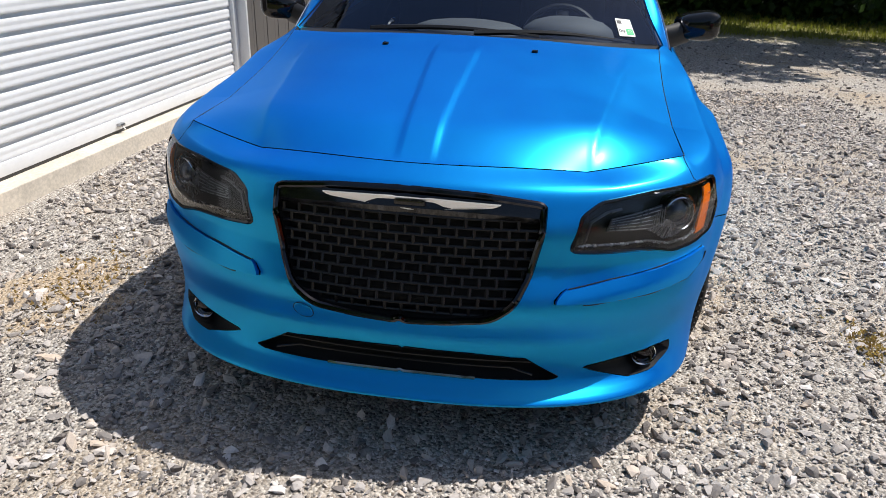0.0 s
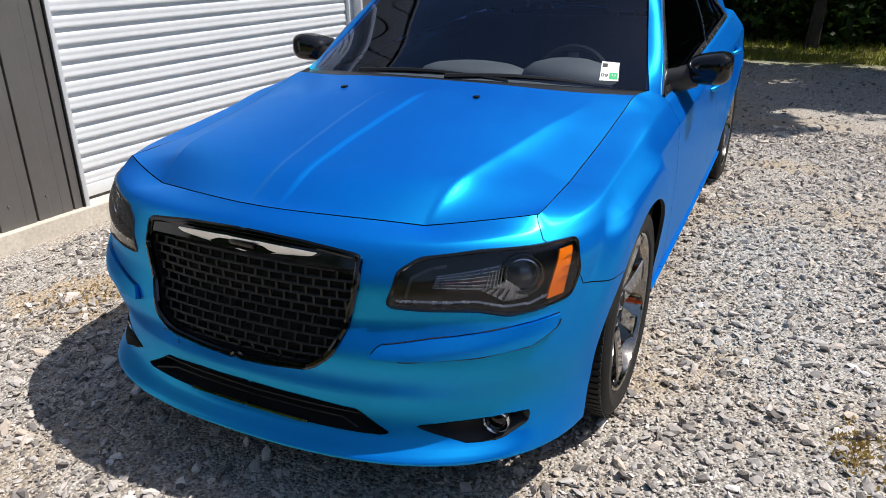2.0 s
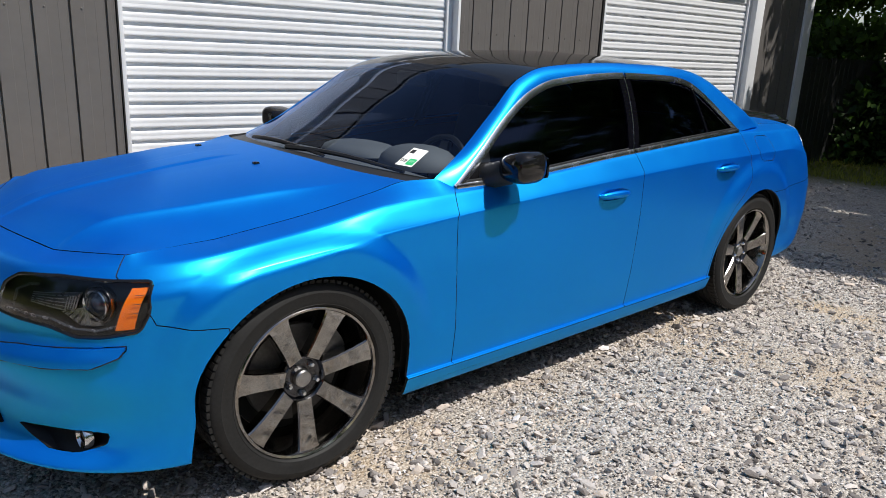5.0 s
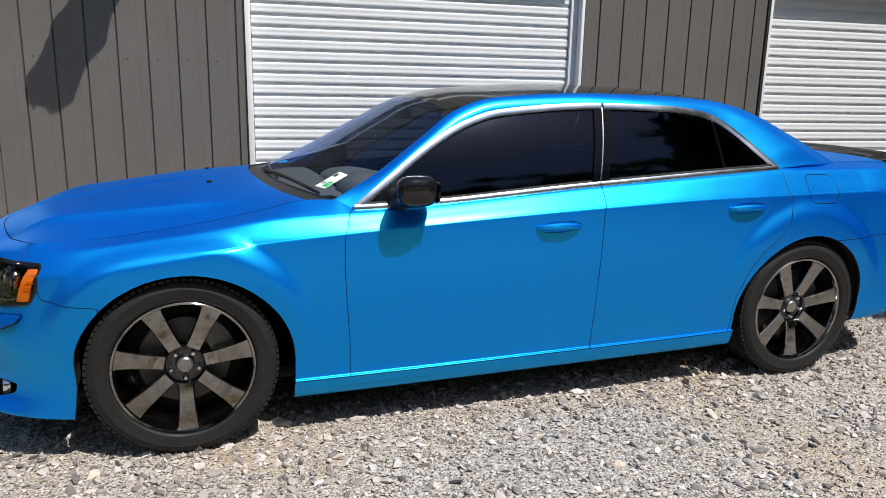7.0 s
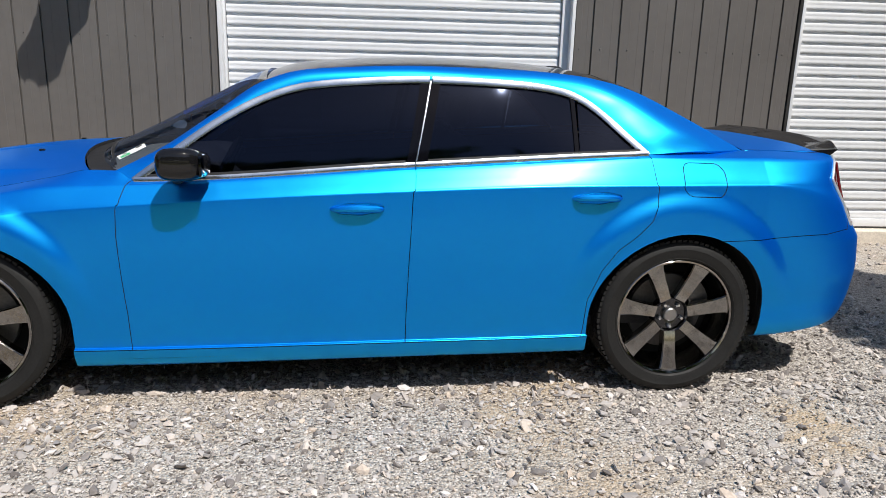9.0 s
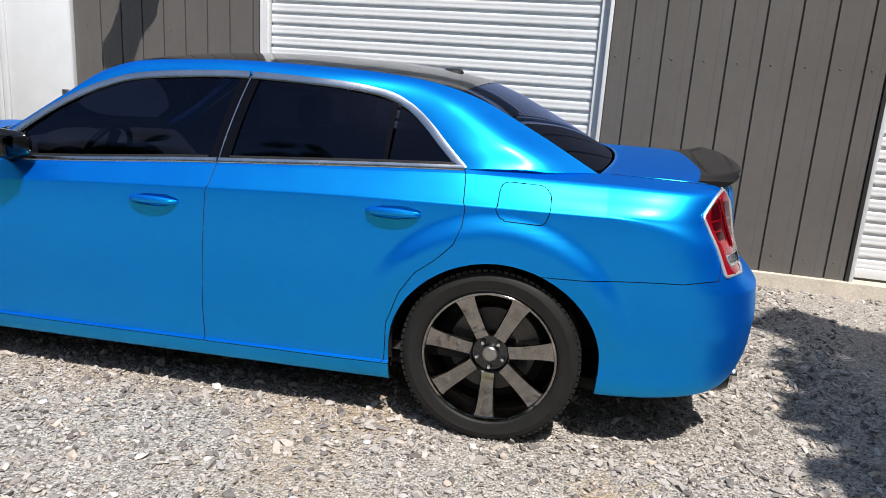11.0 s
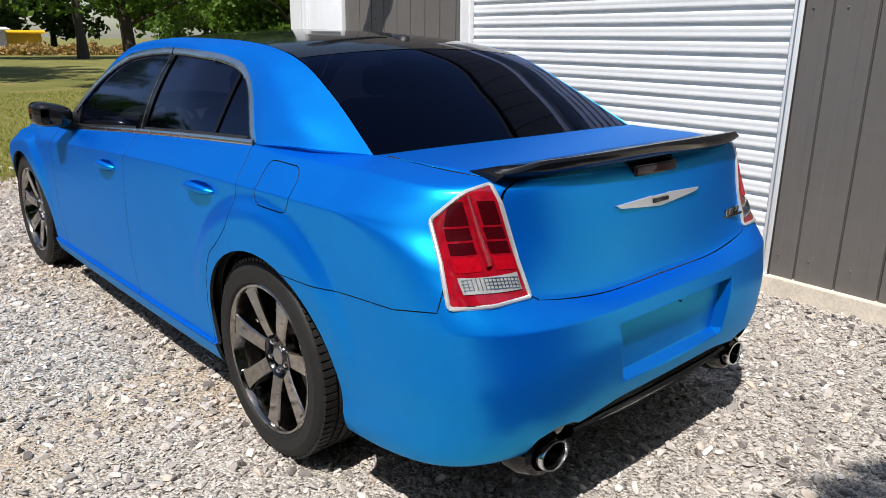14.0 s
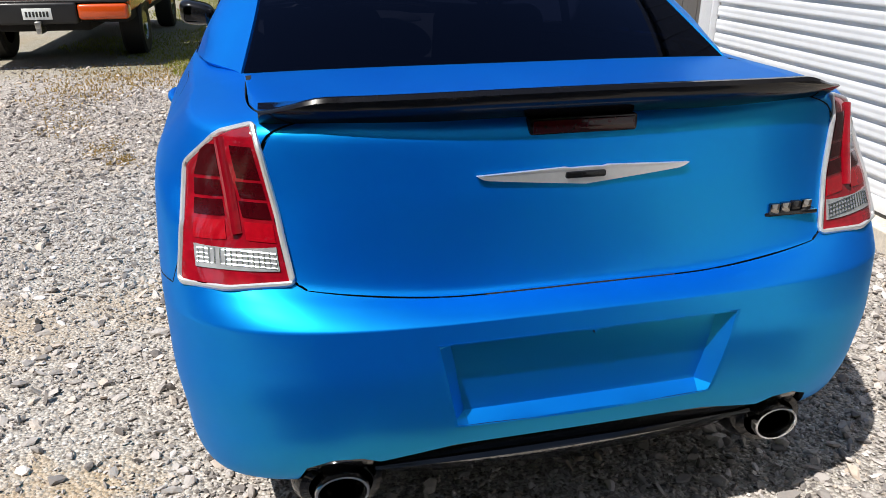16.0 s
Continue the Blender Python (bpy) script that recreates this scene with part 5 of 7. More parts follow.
for k in range(84):
    for s, turn in ((1, 0.5), (-1, 0.0)):
        m = Matrix.Rotation(2 * math.pi * (k + turn) / 84, 4, "Z")
        block(bm, 0.3525, 0.3655, -0.0095, 0.0095, 0.060 if s > 0 else -0.104, 0.104 if s > 0 else -0.060, m=m)
        if s > 0:
            block(bm, 0.3615, 0.3655, -0.006, 0.010, 0.024, 0.046, m=m)
tagged(part("tread", bm, RUBBER, tyre, smooth=0), kind="stuff")
bm = bmesh.new()
lathe(bm, [(0.276, 0.100), (0.277, 0.109), (0.271, 0.114), (0.263, 0.111), (0.257, 0.097), (0.251, 0.060), (0.238, 0.02), (0.228, -0.02), (0.228, -0.10), (0.25, -0.11)], 84)
rim_ob = part("rim", bm, DARK_CHROME, wheel, "dark chrome wheel rim")
bm = bmesh.new()
outline_s = [(0.078, 0.030), (0.10, 0.0295), (0.14, 0.031), (0.20, 0.0345), (0.245, 0.040), (0.262, 0.047)]
zf = pchip([(0.03, 0.060), (0.08, 0.074), (0.14, 0.086), (0.20, 0.094), (0.262, 0.102)])
rows = []
for r, h in outline_s:
    z = zf(r)
    rows.append([(r, -h, z - 0.045), (r, -h, z - 0.006), (r, -h + 0.004, z), (r, h - 0.004, z), (r, h, z - 0.006), (r, h, z - 0.045)])
vs5 = sheet(bm, rows)
bm.faces.new(vs5[0])
bm.faces.new(vs5[-1][::-1])
bmesh.ops.recalc_face_normals(bm, faces=bm.faces[:])
spoke = part("spoke", bm, DARK_CHROME, wheel, "", 30)
for k in range(7):
    o = spoke if k == 0 else copy_thing(spoke, Matrix())
    o.matrix_basis = pose(0, 0, 0, 0, 0, -90 + k * 360 / 7)
bm = bmesh.new()
lathe(bm, [(0.0, 0.05), (0.030, 0.05), (0.034, 0.052), (0.072, 0.053), (0.077, 0.068), (0.081, 0.072), (0.086, 0.066), (0.090, 0.03)], 48)
part("hub", bm, HUB, wheel, "black chrome hub dish")
bm = bmesh.new()
lathe(bm, [(0.0, 0.071), (0.026, 0.070), (0.031, 0.066), (0.032, 0.05)], 32)
cap = part("hub_cap", bm, STEEL, wheel, "silver hub cap")
bm = bmesh.new()
lathe(bm, [(0.0, 0.074), (0.007, 0.073), (0.0105, 0.067), (0.0125, 0.064), (0.013, 0.05)], 6)
nut = part("wheel_nut", bm, CHROME, wheel)
for k in range(5):
    o = nut if k == 0 else copy_thing(nut, Matrix())
    a = radians(-90 + 72 * k)
    o.matrix_basis = pose(0.0555 * math.cos(a), 0.0555 * math.sin(a), 0)
bm = bmesh.new()
lathe(bm, [(0.07, 0.0), (0.09, -0.002), (0.178, -0.002), (0.18, -0.006), (0.18, -0.028), (0.07, -0.03)], 56)
part("brake_disc", bm, IRON, wheel)
bm = bmesh.new()
lathe(bm, [(0.0, -0.035), (0.226, -0.04)], 48)
part("backing_plate", bm, BLACK_MATT, wheel)
bm = bmesh.new()
prism(bm, [(0.205 * math.cos(radians(4 + 5.6 * i)), 0.205 * math.sin(radians(4 + 5.6 * i))) for i in range(11)] + [(0.115 * math.cos(radians(60 - 5.6 * i)), 0.115 * math.sin(radians(60 - 5.6 * i))) for i in range(11)], -0.045, 0.028, lambda p: (p[0], p[2], p[1]))
part("brake_caliper", bm, IRON, wheel)
bm = bmesh.new()
tube(bm, [(0.222, 0.02, 0.06), (0.232, 0.02, 0.088)], 0.004, 6, up=(1, 0, 0))
part("valve", bm, WHITE_LENS, wheel)
for x, s in ((WHEELBASE, -1), (0, 1), (WHEELBASE, 1)):
    copy_thing(wheel, pose(x, s * 0.802, AXLE_Z, 90 if s < 0 else -90, 0, 0))

# sticker behind the windscreen
def on_screen(u, s, lift=0.0):
    x, w, z = roof_line(u)
    i = u / 0.33
    bx, bz = screen_bow(i)
    return Vector((x + bx * (1 - s * s), (w - 0.006) * s, z + bz * (1 - s * s) + lift))


def glued(u0, u1, s0, s1, lift, name, material, parent, label=""):
    bm = bmesh.new()
    sheet(bm, [[on_screen(u0 + (u1 - u0) * i / 4, s0 + (s1 - s0) * j / 4, lift) for j in range(5)] for i in range(5)])
    return part(name, up(bm), material, parent, label)


st = glued(0.024, 0.090, -0.868, -0.782, 0.004, "sticker", STICKER, windscreen, "white inspection sticker with black and green print")
glued(0.029, 0.052, -0.863, -0.825, 0.0048, "sticker_print", GREEN, st)
glued(0.070, 0.083, -0.812, -0.788, 0.0048, "sticker_print", INK, st)


def letters(text, size, m, material, parent, name="lettering"):
    cu = bpy.data.curves.new(name, "FONT")
    cu.body, cu.size, cu.align_x, cu.align_y = text, size, "CENTER", "CENTER"
    ob = bpy.data.objects.new(name, cu)
    scene.collection.objects.link(ob)
    me = bpy.data.meshes.new_from_object(ob.evaluated_get(bpy.context.evaluated_depsgraph_get()))
    bpy.data.objects.remove(ob)
    me.materials.append(material)
    out = new(name, me)
    out.parent = parent
    out.matrix_basis = m
    return out


def screen_pose(u, s, lift):
    p = on_screen(u, s, lift)
    du, ds = (on_screen(u + 0.01, s) - on_screen(u, s)).normalized(), (on_screen(u, s + 0.02) - on_screen(u, s)).normalized()
    n = ds.cross(du).normalized()
    if n.z < 0:
        n = -n
    y = du
    x = y.cross(n).normalized()
    return Matrix.Translation(p) @ Matrix((x, n.cross(x), n)).transposed().to_4x4()


letters("09", 0.030, screen_pose(0.041, -0.803, 0.0055), INK, st)
letters("17", 0.020, screen_pose(0.041, -0.844, 0.006), STICKER, st)

# ---- the building ----
WALL_Y, EAVE = 2.33, 3.3
GREY_METAL = speckled("grey_wall_metal", (0.132, 0.122, 0.115), 0.48, amount=0.07, scale=1.6, grain=14.0)
WHITE_METAL = speckled("white_door_metal", (0.74, 0.75, 0.77), 0.38, amount=0.05, scale=3.0, grain=20.0)
WHITE_TRIM = speckled("white_trim", (0.70, 0.71, 0.73), 0.4, amount=0.06)
CONCRETE = speckled("concrete", (0.62, 0.555, 0.47), 0.9, amount=0.25, scale=5.0, grain=60.0, bump=0.4)
DARK_TRIM = speckled("dark_trim", (0.03, 0.029, 0.028), 0.5, amount=0.15)
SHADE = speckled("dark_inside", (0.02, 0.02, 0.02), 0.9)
ROOF_METAL = speckled("roof_metal", (0.18, 0.18, 0.18), 0.5, amount=0.1)


def setting(name, bm, material, label="", smooth=0.0, parent=None):
    return tagged(part(name, bm, material, parent, smooth=smooth), label, kind="structure")


DOOR_A, DOOR_B, DOOR_TOP = (0.548, 3.345), (5.43, 8.25), 2.42
WEST, EAST = -2.56, 9.75

bm = bmesh.new()
block(bm, WEST, 0.50, WALL_Y + 0.022, WALL_Y + 0.15, 0.11, EAVE)
block(bm, 3.44, 5.36, WALL_Y + 0.022, WALL_Y + 0.15, 0.11, EAVE)
block(bm, 8.50, EAST, WALL_Y + 0.022, WALL_Y + 0.15, 0.11, EAVE)
block(bm, 0.50, 3.44, WALL_Y + 0.022, WALL_Y + 0.15, DOOR_TOP + 0.08, EAVE)
block(bm, 5.36, 8.50, WALL_Y + 0.022, WALL_Y + 0.15, DOOR_TOP + 0.08, EAVE)
wall = setting("wall_north", bm, GREY_METAL, "grey ribbed metal wall of a workshop")
bm = bmesh.new()
block(bm, WEST, EAST, 9.0, 9.15, 0.0, EAVE)
setting("wall_back", bm, GREY_METAL, "grey metal back wall")
for nm, x in (("wall_west", WEST), ("wall_east", EAST - 0.13)):
    bm = bmesh.new()
    block(bm, x, x + 0.13, WALL_Y + 0.15, 9.0, 0.0, EAVE)
    setting(nm, bm, GREY_METAL, "grey metal end wall")
bm = bmesh.new()
block(bm, WEST - 0.05, EAST + 0.05, WALL_Y - 0.03, 9.2, EAVE, EAVE + 0.06)
setting("roof", bm, ROOF_METAL, "low metal roof of the workshop")
bm = bmesh.new()
block(bm, WEST, EAST, WALL_Y - 0.04, WALL_Y + 0.15, -0.15, 0.108, 0.006)
setting("foundation", bm, CONCRETE, "weathered concrete footing along the wall")

# cladding: flat metal strips with a narrow dark joint between them, and rows of screws
def wall_sheet(width, z0, z1):
    """One strip of the metal cladding, local x from 0 to width, face at y = 0."""
    bm = bmesh.new()
    prof = [(0.0, 0.019), (0.0, 0.002), (0.002, 0.0), (width * 0.35, 0.0), (width * 0.36, 0.0012), (width * 0.66, 0.0012), (width * 0.67, 0.0), (width - 0.015, 0.0), (width - 0.013, 0.002), (width - 0.013, 0.019)]
    sheet(bm, [[(x, y, z) for x, y in prof] for z in (z0, (z0 + z1) / 2, z1)])
    bmesh.ops.recalc_face_normals(bm, faces=bm.faces[:])
    bm.normal_update()
    if sum(f.normal.y for f in bm.faces) > 0:
        bmesh.ops.reverse_faces(bm, faces=bm.faces[:])
    for z in (0.24, 1.64, 2.9):
        if z0 < z < z1 and width > 0.1:
            lathe(bm, [(0.0, 0.006), (0.006, 0.0045), (0.0075, 0.0)], 6, facing((width * 0.3, -0.0005, z), (0, -1, 0)))
    return bm


WEST_SEAMS = [0.50, 0.437] + [0.213 - 0.2193 * k for k in range(8)]
EAST_SEAMS = [3.44] + [3.60 + 0.231 * k for k in range(8)] + [5.36]
sections = [(WEST_SEAMS[::-1], 0.108), (EAST_SEAMS, 0.108), ([8.50 + 0.2286 * k for k in range(5)] + [9.56], 0.108)]
sections += [([0.50 + 0.21 * k for k in range(15)], DOOR_TOP + 0.08), ([5.36 + 0.2243 * k for k in range(15)], DOOR_TOP + 0.08)]
sheets = {}
for seams, z0 in sections:
    for x0, x1 in zip(seams, seams[1:]):
        key = (round(x1 - x0, 3), z0)
        if key not in sheets:
            o = part("wall_panel", wall_sheet(x1 - x0, z0, EAVE), GREY_METAL, wall, smooth=0)
            sheets[key] = o.data
        else:
            o = new("wall_panel", sheets[key])
            o.parent = wall
        o.matrix_basis = pose(x0, WALL_Y + 0.002, 0)

# roller doors
SLAT = 0.0915
slat_mesh = {}


def roller_door(name, x0, x1):
    door = tagged(empty(name, None, pose(x0, WALL_Y, 0)), "white slatted steel roller door, closed", kind="structure")
    wide = x1 - x0
    bm = bmesh.new()
    prof = [(0.002, 0.0), (-0.013, 0.001), (-0.0155, 0.004), (-0.0155, 0.018), (-0.0125, 0.030), (-0.0125, 0.036), (-0.0145, 0.046), (-0.0135, 0.058), (-0.0105, 0.066), (0.002, 0.070), (0.002, SLAT)]
    sheet(bm, [[(x, y, z) for y, z in prof] for x in (0.004, wide / 2, wide - 0.004)])
    bm.normal_update()
    if sum(f.normal.y for f in bm.faces) > 0:
        bmesh.ops.reverse_faces(bm, faces=bm.faces[:])
    first = part("slat", bm, WHITE_METAL, door, smooth=50)
    n = int((DOOR_TOP - 0.20) / SLAT) + 1
    for k in range(n):
        o = first if k == 0 else new("slat", first.data)
        o.parent = door
        o.matrix_basis = pose(0, 0.115, 0.20 + k * SLAT)
    bm = bmesh.new()
    block(bm, 0.0, wide, 0.09, 0.13, 0.125, 0.20, 0.006)
    part("bottom_rail", bm, WHITE_METAL, door)
    bm = bmesh.new()
    block(bm, 0.0, wide, 0.092, 0.13, 0.108, 0.126)
    part("rubber_seal", bm, DARK_TRIM, door)
    for a, b, out in ((-0.047, -0.018, -0.012), (-0.018, 0.0, 0.06), (wide, wide + 0.066, 0.07), (wide + 0.066, wide + 0.095 if x0 < 4 else wide + 0.25, -0.012)):
        bm = bmesh.new()
        block(bm, a, b, out, 0.13, 0.108, DOOR_TOP + 0.08, 0.004)
        part("door_jamb", bm, WHITE_TRIM, door)
    bm = bmesh.new()
    block(bm, 0.0, wide, -0.010, 0.13, DOOR_TOP, DOOR_TOP + 0.08, 0.004)
    part("door_head", bm, WHITE_TRIM, door)
    bm = bmesh.new()
    block(bm, 0.0, wide, 0.14, 0.16, 0.1, DOOR_TOP)
    part("door_backing", bm, SHADE, door)
    bm = bmesh.new()
    block(bm, wide * 0.40, wide * 0.40 + 0.05, 0.055, 0.09, 0.150, 0.172, 0.005)
    tube(bm, [(wide * 0.40 + 0.025, 0.06, 0.15), (wide * 0.40 + 0.025, 0.045, 0.135), (wide * 0.40 + 0.025, 0.055, 0.125)], 0.006, 6, up=(1, 0, 0))
    part("latch", bm, STEEL, door, "worn steel latch")
    return door


roller_door("door_1", *DOOR_A)
roller_door("door_2", *DOOR_B)
for x, w in ((0.501, 0.007), (3.446, 0.006), (5.382, 0.024), (8.505, 0.006)):
    bm = bmesh.new()
    block(bm, x - w, x + 0.001, WALL_Y - 0.008, WALL_Y + 0.02, 0.108, DOOR_TOP + 0.08)
    setting("trim", bm, DARK_TRIM, "dark joint beside a roller door")

# the small white door at the corner, with its frame
door3 = tagged(empty("door_3", None, pose(-2.17, WALL_Y, 0)), "plain white steel side door, closed", kind="structure")
bm = bmesh.new()
block(bm, 0.0, 0.73, -0.004, 0.03, 0.12, 1.965, 0.004)
leaf = part("door_leaf", bm, WHITE_TRIM, door3)
bm = bmesh.new()
block(bm, 0.0, 0.73, 0.004, 0.03, 1.985, 2.44)
part("transom_panel", bm, speckled("grey_transom", (0.16, 0.17, 0.185), 0.3, amount=0.1), door3, "grey panel above the door")
for a, b, z0, z1 in ((-0.13, -0.075, 0.108, 2.5), (-0.065, -0.004, 0.108, 2.5), (0.734, 0.752, 0.108, 2.5), (-0.004, 0.734, 1.969, 1.985), (-0.004, 0.734, 2.44, 2.5)):
    bm = bmesh.new()
    block(bm, a, b, -0.022, 0.03, z0, z1, 0.004)
    part("door_frame", bm, WHITE_TRIM, door3)
for x0, x1, nm in ((WEST - 0.012, -2.31, 0), (9.56, EAST + 0.012, 0)):
    bm = bmesh.new()
    block(bm, x0, x1, WALL_Y - 0.025, WALL_Y + 0.17, 0.108, EAVE, 0.004)
    setting("trim", bm, WHITE_TRIM, "white corner trim of the workshop")
bm = bmesh.new()
block(bm, 0.63, 0.69, -0.05, 0.0, 0.98, 1.05, 0.012)
part("door_handle", bm, STEEL, leaf)

# an unseen stand-in shaped as a furled flag on a short pole high on the wall, added to cast the long shadow beside the
# first roller door
flag = tagged(empty("furled_flag", None, pose(-0.42, WALL_Y, 2.36)), "unseen dark flag shape on a short pole, added to cast a wall shadow", "flag")
bm = bmesh.new()
tube(bm, [(0, -0.01, 0.0), (0, -0.5, 0.465), (0, -0.97, 0.90)], 0.014, 8, up=(1, 0, 0))
part("pole", bm, WHITE_TRIM, flag)
bm = bmesh.new()
rows = []
rng = np.random.default_rng(8)
for i in range(22):
    f = i / 21
    q = 0.10 + 0.84 * f
    r = (0.095 + 0.045 * math.sin(3.1 * f) + 0.012 * math.sin(17 * f)) * (1 - 0.35 * smoothstep(0.93, 1, f))
    rows.append([(r * (1.25 + 0.2 * math.sin(5 * a + 6 * f)) * math.cos(a) - 0.02, -q, 0.93 * q - 0.05 + r * 0.9 * math.sin(a) - (0.07 * max(0, math.sin(3 * a + 4)) if f > 0.85 else 0)) for a in [2 * math.pi * k / 20 for k in range(21)]])
sheet(bm, rows)
bmesh.ops.remove_doubles(bm, verts=bm.verts[:], dist=1e-4)
part("cloth", bm, speckled("dark_cloth", (0.03, 0.03, 0.045), 0.9, amount=0.2), flag)
bm = bmesh.new()
block(bm, -0.035, 0.035, -0.03, 0.022, -0.06, 0.06, 0.008)
part("bracket", bm, STEEL, flag)

# the wall runs a little askew to the car
TURN = Matrix.Translation((1.97, WALL_Y, 0)) @ Matrix.Rotation(math.atan(-0.0617), 4, "Z") @ Matrix.Translation((-1.97, -WALL_Y, 0))
for o in list(scene.objects):
    if o.parent is None and o.name.split(".")[0] in ("wall_north", "wall_back", "wall_west", "wall_east", "roof", "foundation", "door_1", "door_2", "door_3", "trim", "furled_flag"):
        o.matrix_basis = TURN @ o.matrix_basis

# ---- ground ----
# trodden tan earth where the stones lie thin
BARE = ((-0.2, 1.62, 0.6), (3.52, -1.28, 0.36))


def ground_material():
    m = Mat("gravel_ground", (0.3, 0.29, 0.27), 0.92)
    pos = m.coords()
    cells = m.node("ShaderNodeTexVoronoi", Vector=pos, Scale=75.0, Randomness=1.0)
    fine = m.node("ShaderNodeTexVoronoi", Vector=pos, Scale=190.0, Randomness=1.0)
    tone = m.node("ShaderNodeSeparateColor", Color=cells.outputs["Color"]).outputs[0]
    stone = m.ramp(tone, (0.05, (0.13, 0.112, 0.098)), (0.35, (0.33, 0.303, 0.275)), (0.65, (0.50, 0.465, 0.425)), (0.95, (0.68, 0.64, 0.595)))
    dust = m.ramp(m.node("ShaderNodeSeparateColor", Color=fine.outputs["Color"]).outputs[1], (0.1, (0.19, 0.168, 0.145)), (0.9, (0.61, 0.555, 0.495)))
    gravel = m.mix(m.ramp(cells.outputs["Distance"], (0.25, 0.0), (0.6, 0.75)), stone, dust)
    patch_f = m.ramp(m.noise(0.55, 4.0, 0.6), (0.52, 0.0), (0.70, 0.75))
    for cx, cy, r in BARE:
        far = m.node("ShaderNodeVectorMath", Vector=pos)
        far.operation = "DISTANCE"
        far.inputs[1].default_value = (cx, cy, 0)
        ragged = m.node("ShaderNodeMath")
        ragged.operation = "MULTIPLY_ADD"
        m.t.links.new(m.noise(3.5, 5.0, 0.65), ragged.inputs[0])
        ragged.inputs[1].default_value = 1.4
        m.t.links.new(far.outputs["Value"], ragged.inputs[2])
        patch_f = m.mix(m.ramp(ragged.outputs[0], (0.5 + r * 0.7, 0.9), (0.72 + r * 1.0, 0.0)), patch_f, (0.8, 0.8, 0.8))
    gravel = m.mix(patch_f, gravel, m.mix(0.68, dust, (0.46, 0.315, 0.16)))
    blades = m.noise(60.0, 3.0, 0.7)
    lawn = m.mix(m.ramp(m.noise(0.5, 4), (0.35, 0.0), (0.65, 1.0)), m.ramp(blades, (0.3, (0.075, 0.085, 0.014)), (0.7, (0.17, 0.18, 0.03))), m.ramp(blades, (0.3, (0.14, 0.13, 0.03)), (0.7, (0.28, 0.245, 0.075))))
    # lawn beyond the gravel at both ends, with a ragged edge
    x = m.node("ShaderNodeSeparateXYZ", Vector=pos)
    wob = m.noise(1.1, 5.0, 0.65)
    def beyond(socket, edge, sign, soft=0.5):
        a = m.node("ShaderNodeMath")
        a.operation = "MULTIPLY_ADD"
        m.t.links.new(wob, a.inputs[0])
        a.inputs[1].default_value = 1.6
        m.t.links.new(socket, a.inputs[2]) if sign > 0 else None
        if sign < 0:
            neg = m.node("ShaderNodeMath")
            neg.operation = "MULTIPLY"
            m.t.links.new(socket, neg.inputs[0])
            neg.inputs[1].default_value = -1.0
            m.t.links.new(neg.outputs[0], a.inputs[2])
        r = m.node("ShaderNodeMapRange", Value=a.outputs[0])
        r.inputs[1].default_value, r.inputs[2].default_value = edge + 0.8 - soft, edge + 0.8 + soft
        return r.outputs[0]
    west, east, south = beyond(x.outputs[0], 3.75, -1), beyond(x.outputs[0], 9.1, 1), beyond(x.outputs[1], 9.5, -1)
    drive = beyond(x.outputs[1], 2.1, -1, 0.9)
    keep = m.node("ShaderNodeMath", )
    keep.operation = "MULTIPLY"
    m.t.links.new(west, keep.inputs[0])
    inv = m.node("ShaderNodeMath")
    inv.operation = "MULTIPLY_ADD"
    m.t.links.new(drive, inv.inputs[0])
    inv.inputs[1].default_value, inv.inputs[2].default_value = -0.75, 1.0
    m.t.links.new(inv.outputs[0], keep.inputs[1])
    f1 = m.node("ShaderNodeMath")
    f1.operation = "MAXIMUM"
    m.t.links.new(keep.outputs[0], f1.inputs[0])
    m.t.links.new(east, f1.inputs[1])
    f2 = m.node("ShaderNodeMath")
    f2.operation = "MAXIMUM"
    m.t.links.new(f1.outputs[0], f2.inputs[0])
    m.t.links.new(south, f2.inputs[1])
    m.set("Base Color", m.mix(f2.outputs[0], gravel, lawn))
    h = m.node("ShaderNodeMath", )
    h.operation = "SUBTRACT"
    m.t.links.new(m.noise(25.0, 4), h.inputs[0])
    m.t.links.new(cells.outputs["Distance"], h.inputs[1])
    m.bump(h.outputs[0], 0.9, 0.012)
    return m.m


def stone_material():
    m = Mat("gravel_stone", (0.35, 0.325, 0.320), 0.85)
    r = m.node("ShaderNodeNewGeometry").outputs["Random Per Island"]
    tone = m.ramp(r, (0.0, (0.10, 0.088, 0.085)), (0.2, (0.24, 0.222, 0.212)), (0.45, (0.43, 0.395, 0.372)), (0.7, (0.55, 0.508, 0.480)), (0.85, (0.58, 0.475, 0.385)), (0.95, (0.70, 0.655, 0.625)), (1.0, (0.77, 0.73, 0.715)))
    m.set("Base Color", m.mix(m.ramp(m.noise(70.0, 3), (0.35, 0.0), (0.7, 0.35)), tone, (0.30, 0.258, 0.230)))
    m.bump(m.noise(160.0, 3), 0.35, 0.003)
    return m.m


GROUND = ground_material()
bm = bmesh.new()
n = 60
edge = [-400, -120, -40] + [-20 + 40 * i / 24 for i in range(25)] + [40, 120, 400]
sheet(bm, [[(x, y, -0.004 if abs(x) < 41 and abs(y) < 41 else -0.02) for y in edge] for x in edge])
up(bm)
setting("ground", bm, GROUND, "grey crushed-stone gravel yard with lawn beyond")


